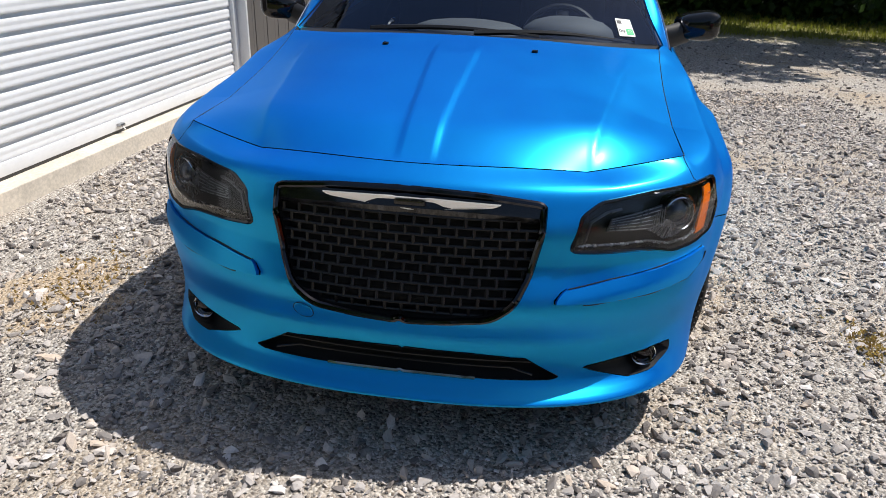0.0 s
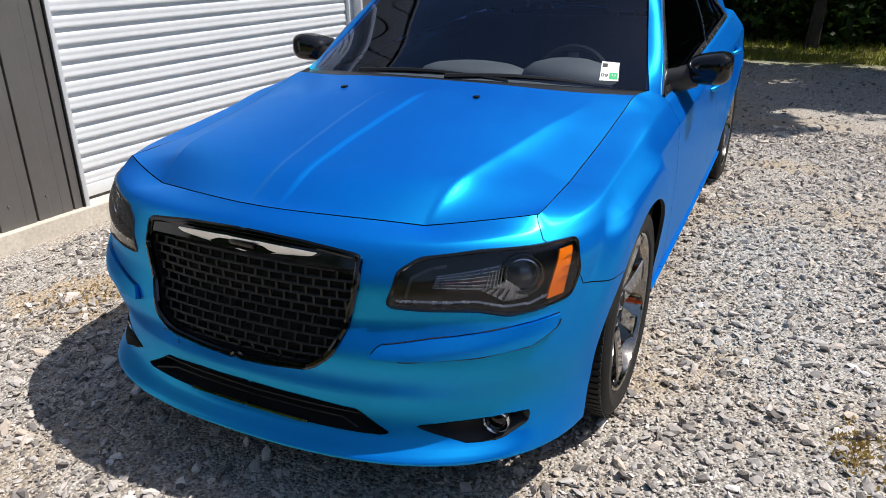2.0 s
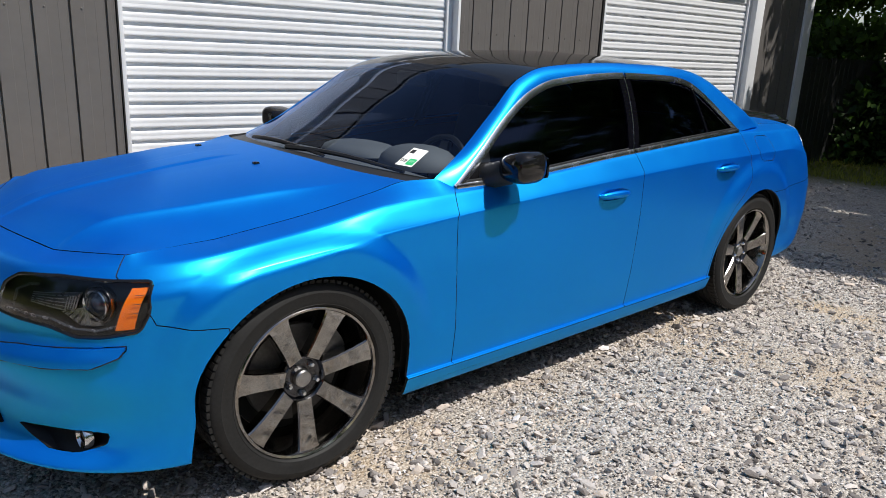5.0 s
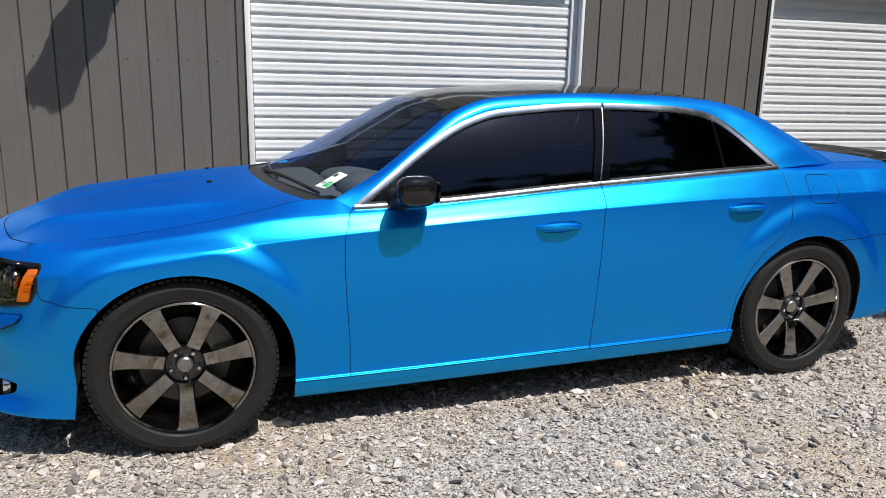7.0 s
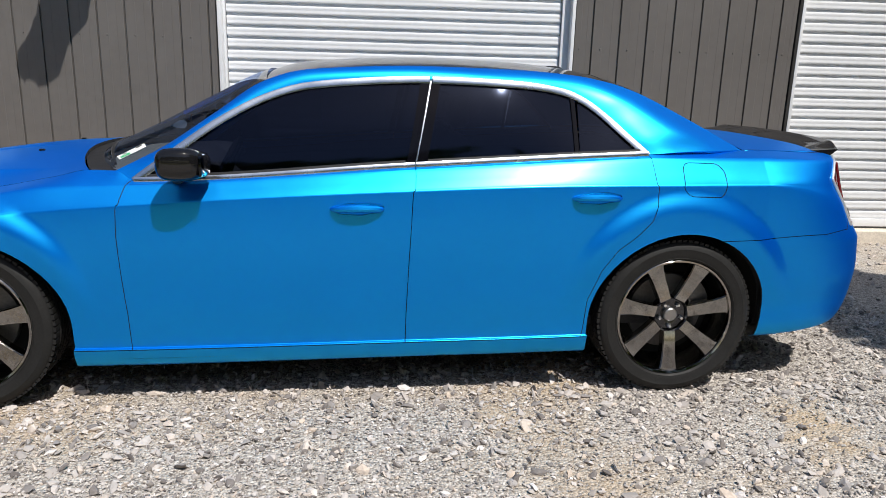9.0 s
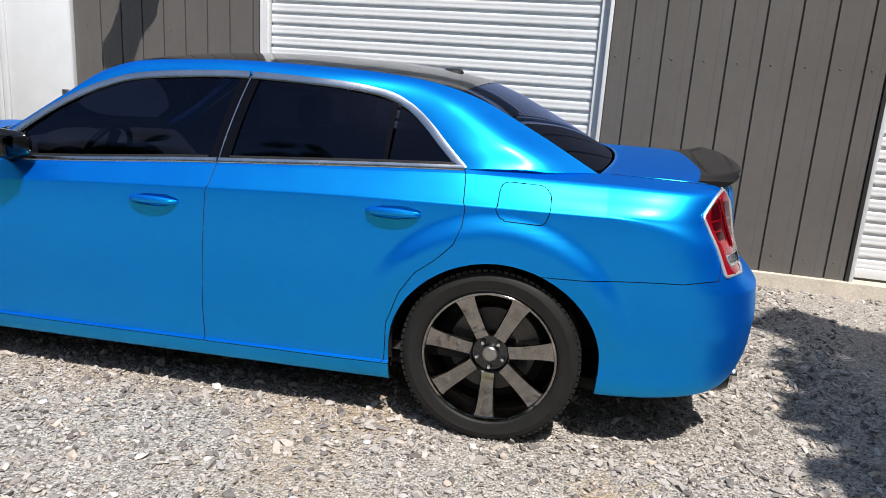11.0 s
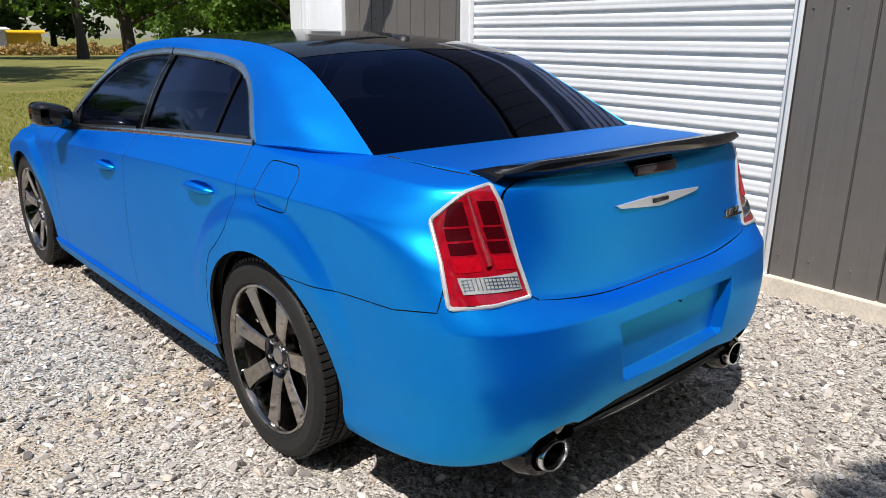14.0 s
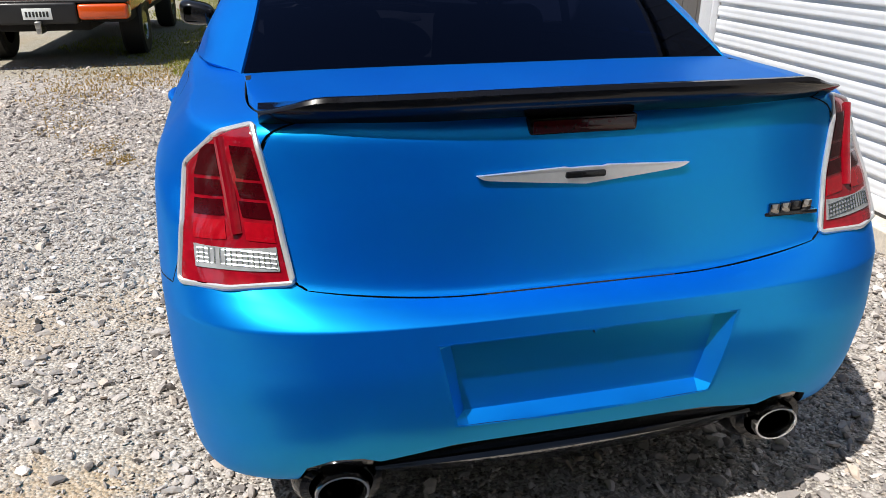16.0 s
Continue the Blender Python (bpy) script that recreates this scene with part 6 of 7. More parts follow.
def scatter_stones(name, count, x0, x1, y0, y1, lo, hi, seed, label, chips=False):
    """Loose crushed stones as one mesh: jittered, flattened, sharp-edged solids."""
    rng = np.random.default_rng(seed)
    g = (1 + 5**0.5) / 2
    if chips:
        base = np.array([(1, 0, 0), (0, 1, 0), (-1, 0, 0), (0, -1, 0), (0.2, 0.1, 0.8), (0, 0, -0.8)], float)
        tri = np.array([(0, 1, 4), (1, 2, 4), (2, 3, 4), (3, 0, 4), (1, 0, 5), (2, 1, 5), (3, 2, 5), (0, 3, 5)])
    else:
        base = np.array([(-1, g, 0), (1, g, 0), (-1, -g, 0), (1, -g, 0), (0, -1, g), (0, 1, g), (0, -1, -g), (0, 1, -g), (g, 0, -1), (g, 0, 1), (-g, 0, -1), (-g, 0, 1)], float)
        tri = np.array([(0, 11, 5), (0, 5, 1), (0, 1, 7), (0, 7, 10), (0, 10, 11), (1, 5, 9), (5, 11, 4), (11, 10, 2), (10, 7, 6), (7, 1, 8), (3, 9, 4), (3, 4, 2), (3, 2, 6), (3, 6, 8), (3, 8, 9), (4, 9, 5), (2, 4, 11), (6, 2, 10), (8, 6, 7), (9, 8, 1)])
    base /= np.linalg.norm(base[0])
    nv = len(base)
    size = lo + (hi - lo) * rng.random(count) ** 2.6
    shape = base[None] * (1 + 0.5 * (rng.random((count, nv, 1)) - 0.5)) + 0.5 * (rng.random((count, nv, 3)) - 0.5)
    shape = shape * np.stack([0.8 + 0.7 * rng.random(count), 0.55 + 0.4 * rng.random(count), 0.22 + 0.33 * rng.random(count)], 1)[:, None, :]
    q = rng.normal(size=(count, 4)) * np.array([1.0, 0.25, 0.25, 1.0])
    q /= np.linalg.norm(q, axis=1, keepdims=True)
    w, x, y, z = q.T
    rot = np.stack([1 - 2 * (y * y + z * z), 2 * (x * y - z * w), 2 * (x * z + y * w), 2 * (x * y + z * w), 1 - 2 * (x * x + z * z), 2 * (y * z - x * w), 2 * (x * z - y * w), 2 * (y * z + x * w), 1 - 2 * (x * x + y * y)], 1).reshape(-1, 3, 3)
    pts = np.einsum("nij,nkj->nki", rot, shape * size[:, None, None] * 0.5)
    px, py = x0 + (x1 - x0) * rng.random(count), y0 + (y1 - y0) * rng.random(count)
    thin = 0.5 + 0.5 * np.sin(px * 1.3 + 2.0 * np.sin(py * 0.9)) * np.sin(py * 1.7 + px * 0.6)
    pts[:, :, 0] += px[:, None]
    pts[:, :, 1] += py[:, None]
    pts[:, :, 2] += (size * 0.09 * (0.3 + rng.random(count)))[:, None]
    for cx, cy, r in BARE:
        thin = thin - 0.75 * np.clip(1.5 - np.hypot(px - cx, (py - cy) * 1.3) / r, 0, 1)
    pts = pts[thin + rng.random(count) > 0.42]
    count = len(pts)
    me = bpy.data.meshes.new(name)
    me.vertices.add(count * nv)
    me.vertices.foreach_set("co", pts.reshape(-1).astype(np.float32))
    faces = (tri[None] + nv * np.arange(count)[:, None, None]).reshape(-1)
    me.loops.add(len(faces))
    me.loops.foreach_set("vertex_index", faces.astype(np.int32))
    me.polygons.add(len(faces) // 3)
    me.polygons.foreach_set("loop_start", np.arange(0, len(faces), 3, dtype=np.int32))
    me.update()
    me.validate()
    me.shade_flat()
    me.materials.append(STONE)
    return tagged(new(name, me), label, "gravel", kind="stuff")


STONE = stone_material()
scatter_stones("gravel", 24000, -2.7, 4.9, -3.1, 2.27, 0.014, 0.052, 3, "loose grey and tan crushed stones on the yard")
scatter_stones("gravel_chips", 120000, -2.6, 4.9, -2.9, 2.27, 0.007, 0.022, 4, "small sharp grey stone chips on the yard", True)
scatter_stones("gravel", 20000, -4.6, 9.0, -6.0, 2.27, 0.014, 0.05, 5, "loose grey and tan crushed stones further off")

# ---- grass, trees and what stands far off ----
def leaf_material(name, dark, light):
    m = Mat(name, light, 0.55)
    r = m.node("ShaderNodeNewGeometry").outputs["Random Per Island"]
    m.set("Base Color", m.ramp(r, (0.0, dark), (0.55, light), (1.0, tuple(min(1, c * 1.5) for c in light))))
    m.set("Specular IOR Level", 0.3)
    thru = m.node("ShaderNodeBsdfTranslucent")
    thru.inputs[0].default_value = (light[0] * 1.3, light[1] * 1.5, light[2], 1)
    both = m.node("ShaderNodeMixShader")
    both.inputs[0].default_value = 0.35
    m.t.links.new(m.p.outputs[0], both.inputs[1])
    m.t.links.new(thru.outputs[0], both.inputs[2])
    m.t.links.new(both.outputs[0], m.out.inputs[0])
    return m.m


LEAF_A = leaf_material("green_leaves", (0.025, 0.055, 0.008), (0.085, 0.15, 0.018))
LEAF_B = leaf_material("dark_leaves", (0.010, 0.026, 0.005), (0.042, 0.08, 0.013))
BLADE = leaf_material("grass_blades", (0.12, 0.122, 0.02), (0.25, 0.245, 0.045))
DRY = leaf_material("dry_grass", (0.20, 0.12, 0.045), (0.36, 0.24, 0.10))
BARK = speckled("bark", (0.045, 0.036, 0.029), 0.95, amount=0.45, scale=9.0, grain=40.0, bump=0.8)
POST_WOOD = speckled("weathered_wood", (0.33, 0.30, 0.25), 0.85, amount=0.25, scale=8.0)


def raw_mesh(name, verts, faces, material):
    """A mesh of quads or triangles from arrays."""
    k = faces.shape[1]
    me = bpy.data.meshes.new(name)
    me.vertices.add(len(verts))
    me.vertices.foreach_set("co", np.asarray(verts, np.float32).reshape(-1))
    me.loops.add(faces.size)
    me.loops.foreach_set("vertex_index", faces.reshape(-1).astype(np.int32))
    me.polygons.add(len(faces))
    me.polygons.foreach_set("loop_start", np.arange(0, faces.size, k, dtype=np.int32))
    me.update()
    me.validate()
    me.materials.append(material)
    return me


def grass(name, count, place, high, material, seed, label):
    rng = np.random.default_rng(seed)
    p = place(rng, count)
    n = len(p)
    h = high * (0.5 + rng.random(n))
    a = rng.random(n) * 6.283
    wd = 0.006 + 0.006 * rng.random(n)
    lean = rng.normal(size=(n, 2)) * 0.4
    side = np.stack([np.cos(a), np.sin(a)], 1) * wd[:, None]
    v = np.zeros((n, 3, 3))
    v[:, 0, :2], v[:, 1, :2] = p - side, p + side
    v[:, 2, :2] = p + lean * h[:, None]
    v[:, 2, 2] = h
    f = np.arange(n * 3).reshape(n, 3)
    return tagged(new(name, raw_mesh(name, v.reshape(-1, 3), f, material)), label, "grass", kind="stuff")


def west_lawn(rng, n):
    x = -3.5 - 13 * rng.random(n) ** 1.8
    y = -2.6 + 11.5 * rng.random(n) + 0.9 * np.sin(x * 1.3)
    x -= 0.35 * np.sin(y * 1.7) + 0.5 * rng.random(n)
    return np.stack([x, y], 1)


def east_lawn(rng, n):
    return np.stack([9.2 + 5 * rng.random(n) ** 1.3 + 0.25 * rng.random(n), -9 + 14 * rng.random(n)], 1)


def tufts(rng, n):
    c = np.array([(-3.3, -1.3), (-3.6, -2.6), (-2.6, -2.4), (-3.9, -1.9), (-3.2, -0.6), (-3.1, 0.6), (-3.4, -1.9)])
    s = np.array([0.35, 0.4, 0.3, 0.4, 0.35, 0.3, 0.4])
    k = rng.integers(0, len(c), n)
    return c[k] + rng.normal(size=(n, 2)) * s[k, None]


def near_tufts(rng, n):
    c = np.array([(0.05, -1.66), (-0.3, -1.86), (-1.95, -2.44), (-1.2, -2.3), (-0.1, 1.55)])
    s = np.array([0.06, 0.10, 0.22, 0.16, 0.12])
    k = rng.integers(0, len(c), n)
    return c[k] + rng.normal(size=(n, 2)) * s[k, None] * np.array([1.5, 0.8])


grass("grass_tufts", 1100, near_tufts, 0.014, DRY, 15, "low yellowish grass tufts growing through the gravel")
grass("lawn_grass", 55000, west_lawn, 0.032, BLADE, 11, "short sunlit yellow-green lawn grass")
grass("lawn_grass", 22000, east_lawn, 0.07, BLADE, 12, "lawn grass in front of dark trees")
grass("weeds", 500, tufts, 0.02, DRY, 13, "sparse low weeds between the stones")
grass("dry_grass", 2600, tufts, 0.024, DRY, 14, "dry straw-coloured grass tufts on gravel")


def tree(x, y, high, spread_r, low, leaves, seed, material, size=0.10, trunk=0.16, label="broad green leafy tree", lean=(0, 0)):
    """A tapered trunk with limbs, and a crown of many small leaves in clumps."""
    rng = np.random.default_rng(seed)
    t = tagged(empty("tree", None, pose(x, y, 0)), label, "tree")
    bm = bmesh.new()
    top = Vector((lean[0], lean[1], high * 0.75))
    stem = [Vector((0, 0, -0.1)).lerp(top, i / 7) + Vector((*(rng.normal(size=2) * 0.06 * (i > 0)), 0)) for i in range(8)]
    tube(bm, stem, [trunk * (1.25 if i == 0 else 1.0 - 0.11 * i) for i in range(8)], 10, up=(1, 0, 0))
    clumps = []
    for k in range(11):
        f = 0.25 + 0.7 * k / 10
        base = stem[0].lerp(stem[-1], max(f, (low + 0.4) / high))
        a = k * 2.4 + rng.random()
        reach = spread_r * (0.55 + 0.45 * rng.random()) * math.sin(math.pi * min(0.95, 0.25 + 0.65 * f)) ** 0.6
        tip = base + Vector((math.cos(a) * reach, math.sin(a) * reach, high * (0.10 + 0.08 * rng.random())))
        mid = base.lerp(tip, 0.5) + Vector((0, 0, 0.15))
        tube(bm, [base, mid, tip], [trunk * 0.34, trunk * 0.22, trunk * 0.07], 6, up=(0.3, 0.2, 1))
        for _ in range(5):
            clumps.append(base.lerp(tip, 0.35 + 0.75 * rng.random()) + Vector(rng.normal(size=3) * spread_r * 0.22))
    part("trunk", bm, BARK, t)
    for _ in range(14):
        a, rr = rng.random() * 6.283, spread_r * rng.random() ** 0.6
        clumps.append(Vector((lean[0] + math.cos(a) * rr, lean[1] + math.sin(a) * rr, low + 0.3 + (high - low - 0.5) * rng.random() ** 0.8)))
    c = np.array([q[:] for q in clumps])
    k = rng.integers(0, len(c), leaves)
    rad = spread_r * (0.16 + 0.16 * rng.random(len(c)))
    d = rng.normal(size=(leaves, 3))
    d /= np.linalg.norm(d, axis=1, keepdims=True)
    p = c[k] + d * (rad[k] * rng.random(leaves) ** 0.45)[:, None] * np.array([1, 1, 0.75])
    p = p[p[:, 2] > low]
    n = len(p)
    u = rng.normal(size=(n, 3))
    u /= np.linalg.norm(u, axis=1, keepdims=True)
    v = np.cross(u, rng.normal(size=(n, 3)))
    v /= np.linalg.norm(v, axis=1, keepdims=True)
    s = size * (0.6 + 0.8 * rng.random(n))[:, None]
    quad = np.stack([p - u * s, p + v * s * 0.55, p + u * s, p - v * s * 0.55], 1)
    ob = new("crown", raw_mesh("crown", quad.reshape(-1, 3), np.arange(n * 4).reshape(n, 4), material))
    ob.parent = t
    return t


def bushes(name, spots, leaves, size, seed, material, label):
    """Low undergrowth as one mesh of many leaves in overlapping mounds (x, y, radius, height)."""
    rng = np.random.default_rng(seed)
    c = np.array(spots)
    k = rng.integers(0, len(c), leaves)
    d = rng.normal(size=(leaves, 3))
    d /= np.linalg.norm(d, axis=1, keepdims=True)
    d[:, 2] = np.abs(d[:, 2])
    lump = 1 + 0.25 * np.sin(7 * d[:, 0] + 3 * k) * np.sin(6 * d[:, 1] + k)
    d *= (lump * rng.random(leaves) ** 0.3)[:, None]
    p = np.stack([c[k, 0] + d[:, 0] * c[k, 2], c[k, 1] + d[:, 1] * c[k, 2], d[:, 2] * c[k, 3]], 1)
    u = rng.normal(size=(leaves, 3))
    u /= np.linalg.norm(u, axis=1, keepdims=True)
    v = np.cross(u, rng.normal(size=(leaves, 3)))
    v /= np.linalg.norm(v, axis=1, keepdims=True)
    s = size * (0.6 + 0.8 * rng.random(leaves))[:, None]
    quad = np.stack([p - u * s, p + v * s * 0.55, p + u * s, p - v * s * 0.55], 1)
    return tagged(new(name, raw_mesh(name, quad.reshape(-1, 3), np.arange(leaves * 4).reshape(leaves, 4), material)), label, "bush", kind="stuff")


# beyond the far end of the workshop: a shaded belt of trees, and one that shades the yard
tree(9.4, -7.2, 9.5, 2.3, 4.6, 13000, 300, LEAF_A, 0.12, 0.20, "tall leafy tree that shades the yard", (0.6, 1.4))
tree(8.4, -6.3, 7.0, 1.7, 4.6, 16000, 215, LEAF_A, 0.12, 0.17, "tall leaning tree that shades the yard", (-0.7, 3.4))
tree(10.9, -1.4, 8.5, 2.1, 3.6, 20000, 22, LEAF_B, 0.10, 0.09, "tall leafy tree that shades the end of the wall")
for i, (x, y) in enumerate(((14.0, -8.5), (14.6, -5.0), (15.2, -1.6), (14.2, 1.6), (15.5, 4.6), (18.0, -3.0), (18.2, 1.0), (17.0, 7.5), (13.6, 5.6))):
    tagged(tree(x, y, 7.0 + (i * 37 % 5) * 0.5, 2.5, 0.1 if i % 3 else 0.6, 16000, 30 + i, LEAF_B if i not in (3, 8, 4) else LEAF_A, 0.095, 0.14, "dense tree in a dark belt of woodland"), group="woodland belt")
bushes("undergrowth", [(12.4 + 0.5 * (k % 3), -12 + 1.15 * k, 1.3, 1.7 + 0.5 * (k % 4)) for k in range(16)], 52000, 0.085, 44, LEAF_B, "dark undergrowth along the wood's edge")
bm = bmesh.new()
block(bm, 0, 3.3, 0.026, 0.066, 0.4, 0.5)
block(bm, 0, 3.3, 0.026, 0.066, 1.25, 1.35)
fence = tagged(empty("fence", None, pose(9.95, 1.95, 0, 0, 0, -3.5)), "dark board fence beside the workshop", "fence")
part("rail", bm, DARK_TRIM, fence, smooth=0)
bm = bmesh.new()
block(bm, 0, 0.145, 0.0, 0.025, 0.0, 1.6, 0.004)
board = part("board", bm, DARK_TRIM, fence, smooth=0)
for k in range(1, 22):
    o = new("board", board.data)
    o.parent = fence
    o.matrix_basis = pose(0.15 * k, 0, 0.012 * math.sin(k * 2.3))

# trees beyond the near end of the workshop and across the lawn
for i, (x, y, h, r, low, lf) in enumerate(((-9.2, 6.8, 5.5, 2.2, 0.4, 34000), (-13.0, 7.6, 7.5, 2.8, 1.3, 26000), (-12.5, 11.0, 7.5, 2.8, 0.3, 22000), (-8.6, 10.0, 6.5, 2.4, 0.3, 22000), (-18.7, 6.3, 8.5, 3.4, 2.0, 18000), (-24.6, 10.4, 9.0, 3.6, 1.8, 14000))):
    tagged(tree(x, y, h, r, low, lf, 50 + i, LEAF_A, 0.066 if x > -14 else 0.10, 0.13 if x > -14 else 0.24, "bright green leafy tree beside the lawn"), group="trees beside the lawn")
for i, (x, y, tr) in enumerate(((-27.8, 0.3, 0.55), (-24.6, -1.4, 0.75), (-46.4, 6.9, 0.42), (-46.4, 13.2, 0.34))):
    tagged(tree(x, y, 13.0, 4.2, 4.6, 9000, 70 + i, LEAF_B if i < 2 else LEAF_A, 0.2, tr, "old tree with a thick dark trunk on the lawn"), group="old trees on the lawn")
bushes("undergrowth", [(-24.4, -2.3, 0.9, 1.0), (-25.2, -0.6, 0.8, 0.7), (-28.2, -0.6, 0.9, 0.9), (-27.5, 1.2, 0.5, 0.35)], 9000, 0.07, 45, LEAF_B, "dark undergrowth round old trunks")
bushes("brush", [(-57.5 + 0.6 * (k % 3), 3.0 + 1.25 * k, 1.2, 0.55 + 0.2 * (k % 3)) for k in range(14)], 9000, 0.14, 46, DRY, "low dry brush in front of the trailer")
for i in range(14):
    tagged(tree(-64.0 - (i % 3) * 5, -34.0 + 6.6 * i, 11.0 + i % 3, 5.4, 0.2, 6500, 90 + i, LEAF_B if i % 3 else LEAF_A, 0.36, 0.3, "distant tree behind the lawn"), group="distant trees")
# unseen row, added so that dark trees mirror in the windows and paint
for i in range(13):
    tagged(tree(-24.0 + 4.6 * i, -20.0 - (i % 2) * 3, 10.5 + i % 3, 3.6, 0.2, 5000, 120 + i, LEAF_B if i % 3 else LEAF_A, 0.26, 0.22, "unseen tree in a row across the yard, added for reflections"), group="trees across the yard")

# swing posts, sheds and a yellow container far across the lawn
def far_box(name, x0, x1, y0, y1, z1, wall_mat, roof_mat, label, cat, roof_h=0.0):
    t = tagged(empty(name, None, pose(x0, y0, 0)), label, cat)
    bm = bmesh.new()
    block(bm, 0, x1 - x0, 0, y1 - y0, 0, z1)
    part("wall", bm, wall_mat, t, smooth=0)
    bm = bmesh.new()
    w, d = x1 - x0, y1 - y0
    prism(bm, [(-0.3, z1), (w / 2, z1 + roof_h + 0.1), (w + 0.3, z1), (w + 0.3, z1 + 0.1), (w / 2, z1 + roof_h + 0.25), (-0.3, z1 + 0.1)], -0.3, d + 0.3)
    part("roof", bm, roof_mat, t, smooth=0)
    return t


YELLOW = speckled("yellow_paint", (0.75, 0.42, 0.01), 0.5, amount=0.1)
PALE = speckled("pale_siding", (0.66, 0.67, 0.66), 0.6, amount=0.1)
SHED = speckled("grey_shed", (0.16, 0.16, 0.16), 0.7, amount=0.2)
far_box("container", -61.0, -60.0, 11.5, 14.3, 1.55, YELLOW, YELLOW, "yellow steel container far across the lawn", "container")
far_box("trailer", -60.5, -58.0, 6.9, 11.4, 1.75, PALE, PALE, "long white trailer far across the lawn", "trailer")
shed = tagged(empty("shed", None, pose(-50.0, -6.0, 0)), "grey shed with a pale metal roof", "shed")
bm = bmesh.new()
prism(bm, [(0, 0), (11.0, 0), (11.0, 1.85), (5.5, 3.1), (0, 1.85)], 0.0, 6.0, lambda p: (p[1], p[0], p[2]))
part("wall", bm, SHED, shed, smooth=0)
bm = bmesh.new()
prism(bm, [(-0.3, 1.8), (5.5, 3.14), (11.3, 1.8), (11.3, 1.95), (5.5, 3.32), (-0.3, 1.95)], -0.3, 6.3, lambda p: (p[1], p[0], p[2]))
part("roof", bm, PALE, shed, smooth=0)
# a flat dark plate on the wall stands for the shade inside an opening
bm = bmesh.new()
block(bm, 5.99, 6.02, 7.0, 9.6, 0.0, 1.5)
part("doorway", bm, SHADE, shed)
for x, y, h in ((-19.05, 1.31, 4.2), (-22.4, 1.35, 4.6)):
    post = tagged(empty("swing_post", None, pose(x, y, 0)), "weathered wooden post with a dark block on it", "post", "posts on the lawn")
    bm = bmesh.new()
    tube(bm, [(0, 0, -0.05), (0.01, 0.02, h * 0.5), (0, 0.03, h)], 0.055, 8, up=(1, 0, 0))
    part("post", bm, POST_WOOD, post)
    bm = bmesh.new()
    block(bm, 0.03, 0.14, -0.09, 0.09, 0.52, 0.68, 0.01)
    part("block", bm, BLACK_SATIN, post)
bm = bmesh.new()
tube(bm, [(0, 0, -0.05), (0.0, 0.05, 4.2)], 0.03, 8, up=(1, 0, 0))
tagged(part("pole", bm, POST_WOOD), "thin weathered pole on the lawn", "pole").matrix_basis = pose(-17.76, -0.48, 0)
bm = bmesh.new()
block(bm, -0.25, 0.25, -0.35, 0.35, 0.0, 0.42, 0.05, seg=3)
tagged(part("crate", bm, speckled("faded_red", (0.42, 0.08, 0.09), 0.6, amount=0.3)), "faded red plastic crate beside an old trunk", "crate").matrix_basis = pose(-22.9, -0.6, 0, 0, 0, 20)

# ---- the orange pickup ----
ORANGE = speckled("orange_paint", (0.62, 0.075, 0.006), 0.22, amount=0.06, Coat_Weight=1.0, Coat_Roughness=0.05)
truck = tagged(empty("pickup_truck", None, pose(-4.35, -3.13, 0)), "orange pickup truck with black trim, parked on gravel", "truck")


def tpart(name, material, *boxes, label="", bevel=0.03, parent=None):
    bm = bmesh.new()
    for b in boxes:
        block(bm, *b, bevel, seg=3)
    return part(name, bm, material, parent or truck, label)


tpart("tailgate", ORANGE, (-0.06, 0.0, -0.86, 0.86, 0.80, 1.28), label="orange tailgate")
tpart("bed_side", ORANGE, (-1.95, -0.02, 0.865, 0.98, 0.62, 1.30), bevel=0.05)
tpart("bed_side", ORANGE, (-1.95, -0.02, -0.98, -0.865, 0.62, 1.30), bevel=0.05)
tpart("bed_floor", BLACK_SATIN, (-1.95, -0.06, -0.86, 0.86, 0.72, 0.80))
tpart("bumper", ORANGE, (-0.10, 0.14, 0.42, 0.98, 0.56, 0.74), bevel=0.04)
tpart("bumper", ORANGE, (-0.10, 0.14, -0.98, -0.42, 0.56, 0.74), bevel=0.04)
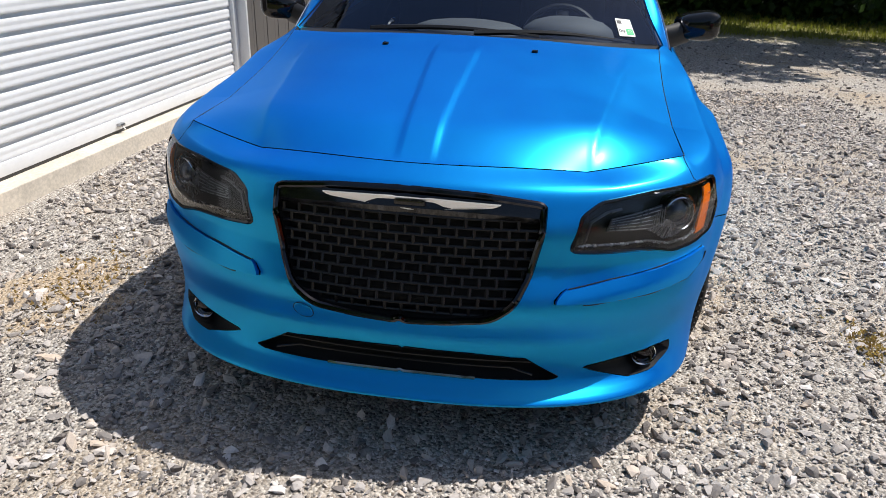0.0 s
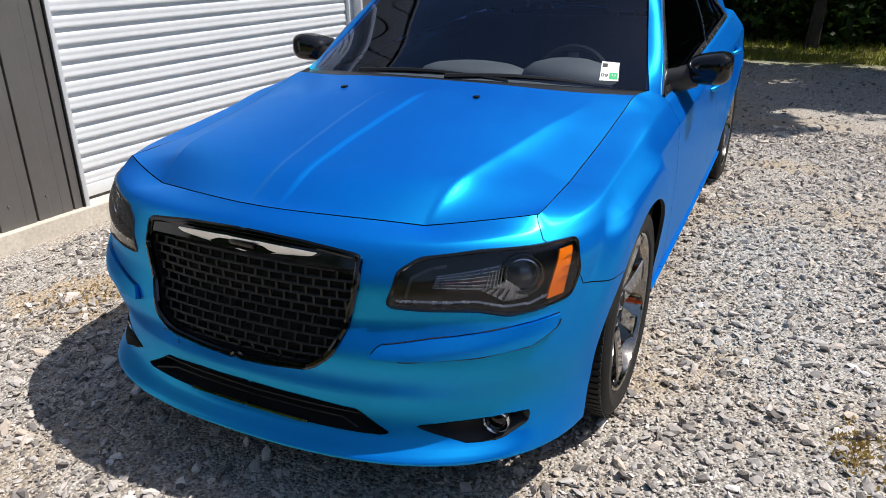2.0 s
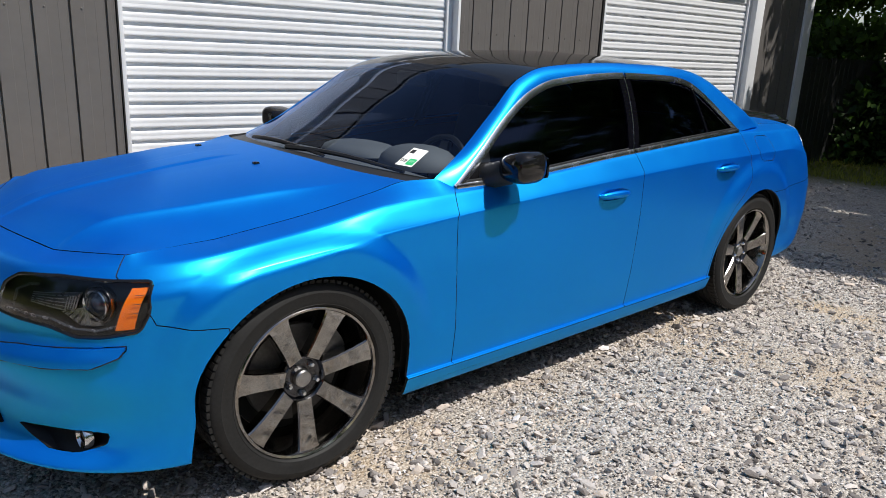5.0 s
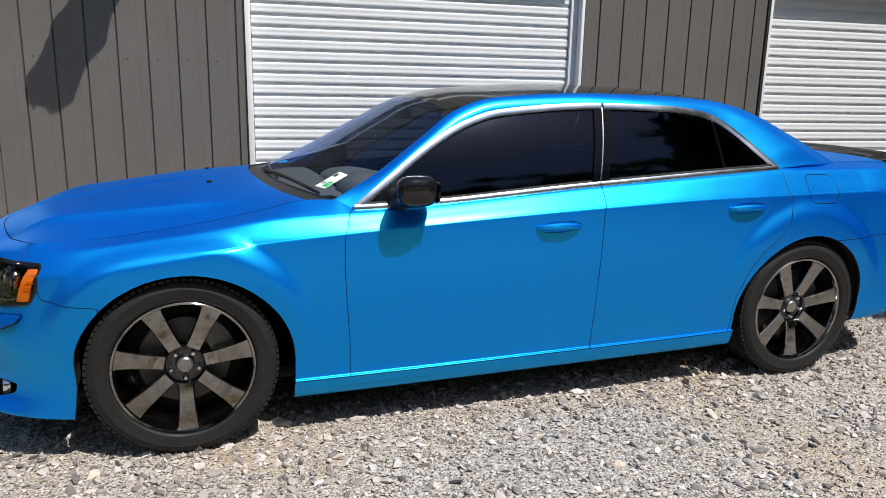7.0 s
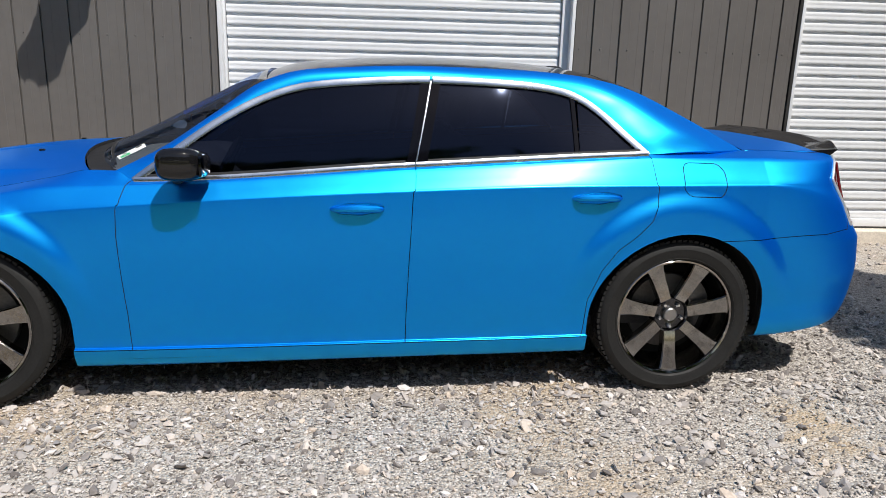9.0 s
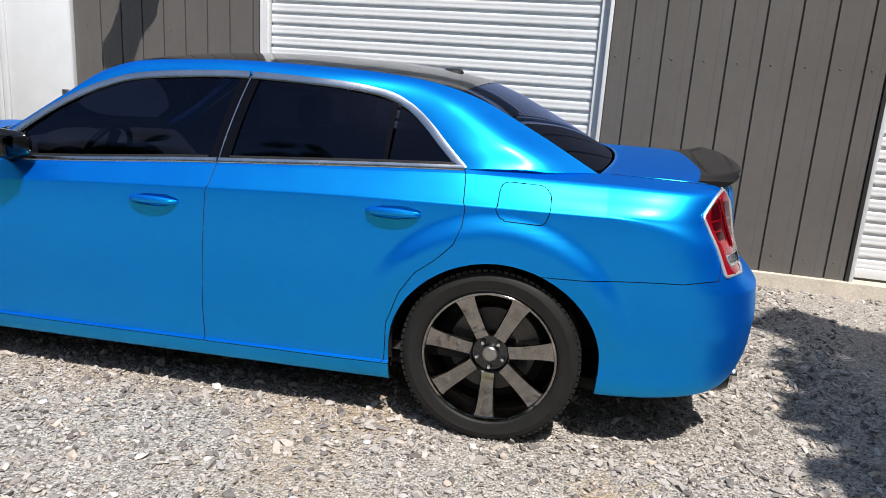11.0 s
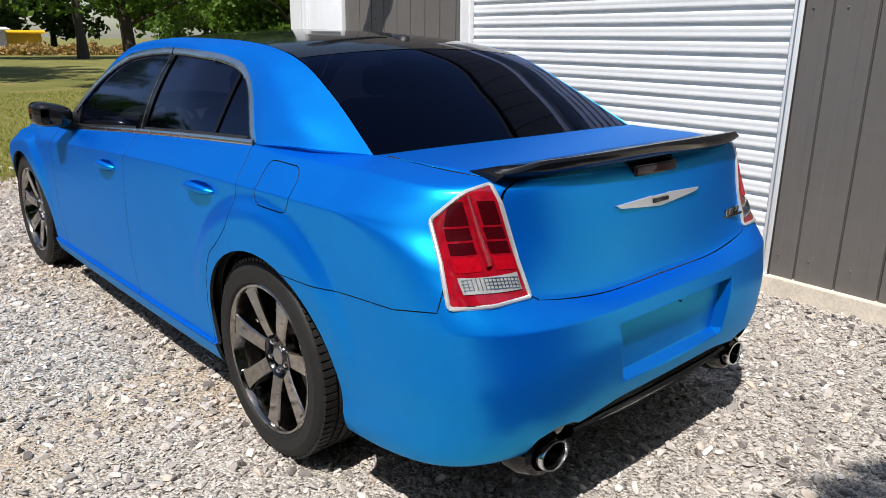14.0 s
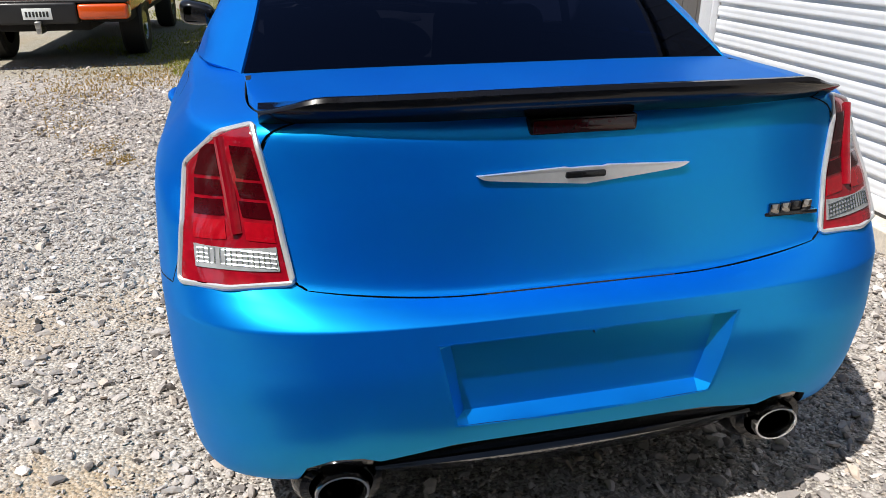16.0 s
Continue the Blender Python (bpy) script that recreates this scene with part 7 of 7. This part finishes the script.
tpart("bumper_step", BLACK_SATIN, (-0.10, 0.15, -0.42, 0.42, 0.52, 0.76), (-0.1, 0.12, -0.98, 0.98, 0.745, 0.785), label="black bumper step")
plate = tpart("number_plate", STICKER, (0.152, 0.158, -0.155, 0.155, 0.575, 0.70), label="white plate with dark bars", bevel=0.004)
for k in range(7):
    tpart("plate_bar", INK, (0.158, 0.161, -0.125 + 0.037 * k, -0.102 + 0.037 * k, 0.605, 0.665), bevel=0.001, parent=plate)
tpart("tow_hitch", STEEL, (0.0, 0.22, -0.03, 0.03, 0.42, 0.49), (0.16, 0.22, -0.035, 0.035, 0.48, 0.56), bevel=0.012, label="steel tow hitch")
tpart("cab", ORANGE, (-4.05, -2.0, -0.97, 0.97, 0.55, 1.22), bevel=0.08)
bm = bmesh.new()
prism(bm, [(-3.75, 1.2), (-3.1, 1.86), (-2.25, 1.88), (-2.02, 1.2)], -0.84, 0.84)
part("cab_roof", bm, BLACK_GLOSS, truck)
tpart("front_end", ORANGE, (-5.6, -3.95, -0.96, 0.96, 0.50, 1.15), bevel=0.12)
tpart("tail_lamp", RED_LENS, (-0.12, 0.004, 0.80, 0.975, 0.92, 1.24), bevel=0.02, label="red tail lamp")
tpart("tail_lamp", RED_LENS, (-0.12, 0.004, -0.975, -0.80, 0.92, 1.24), bevel=0.02, label="red tail lamp")
tpart("chassis", BLACK_MATT, (-5.2, -0.1, -0.5, 0.5, 0.42, 0.62), (-5.0, -0.2, -0.93, 0.93, 0.5, 0.66))
for x in (-1.15, -4.7):
    for s in (-1, 1):
        w2 = empty("wheel", truck, pose(x, s * 0.84, 0.40, 90 if s < 0 else -90, 0, 0))
        bm = bmesh.new()
        lathe(bm, [(0.22, -0.13), (0.37, -0.14), (0.40, -0.11), (0.40, 0.11), (0.37, 0.14), (0.22, 0.13)], 40)
        part("tyre", bm, RUBBER, w2)
        bm = bmesh.new()
        lathe(bm, [(0.0, 0.08), (0.08, 0.09), (0.10, 0.06), (0.19, 0.09), (0.225, 0.13), (0.23, 0.10), (0.22, -0.12)], 32)
        part("rim", bm, DARK_CHROME, w2)
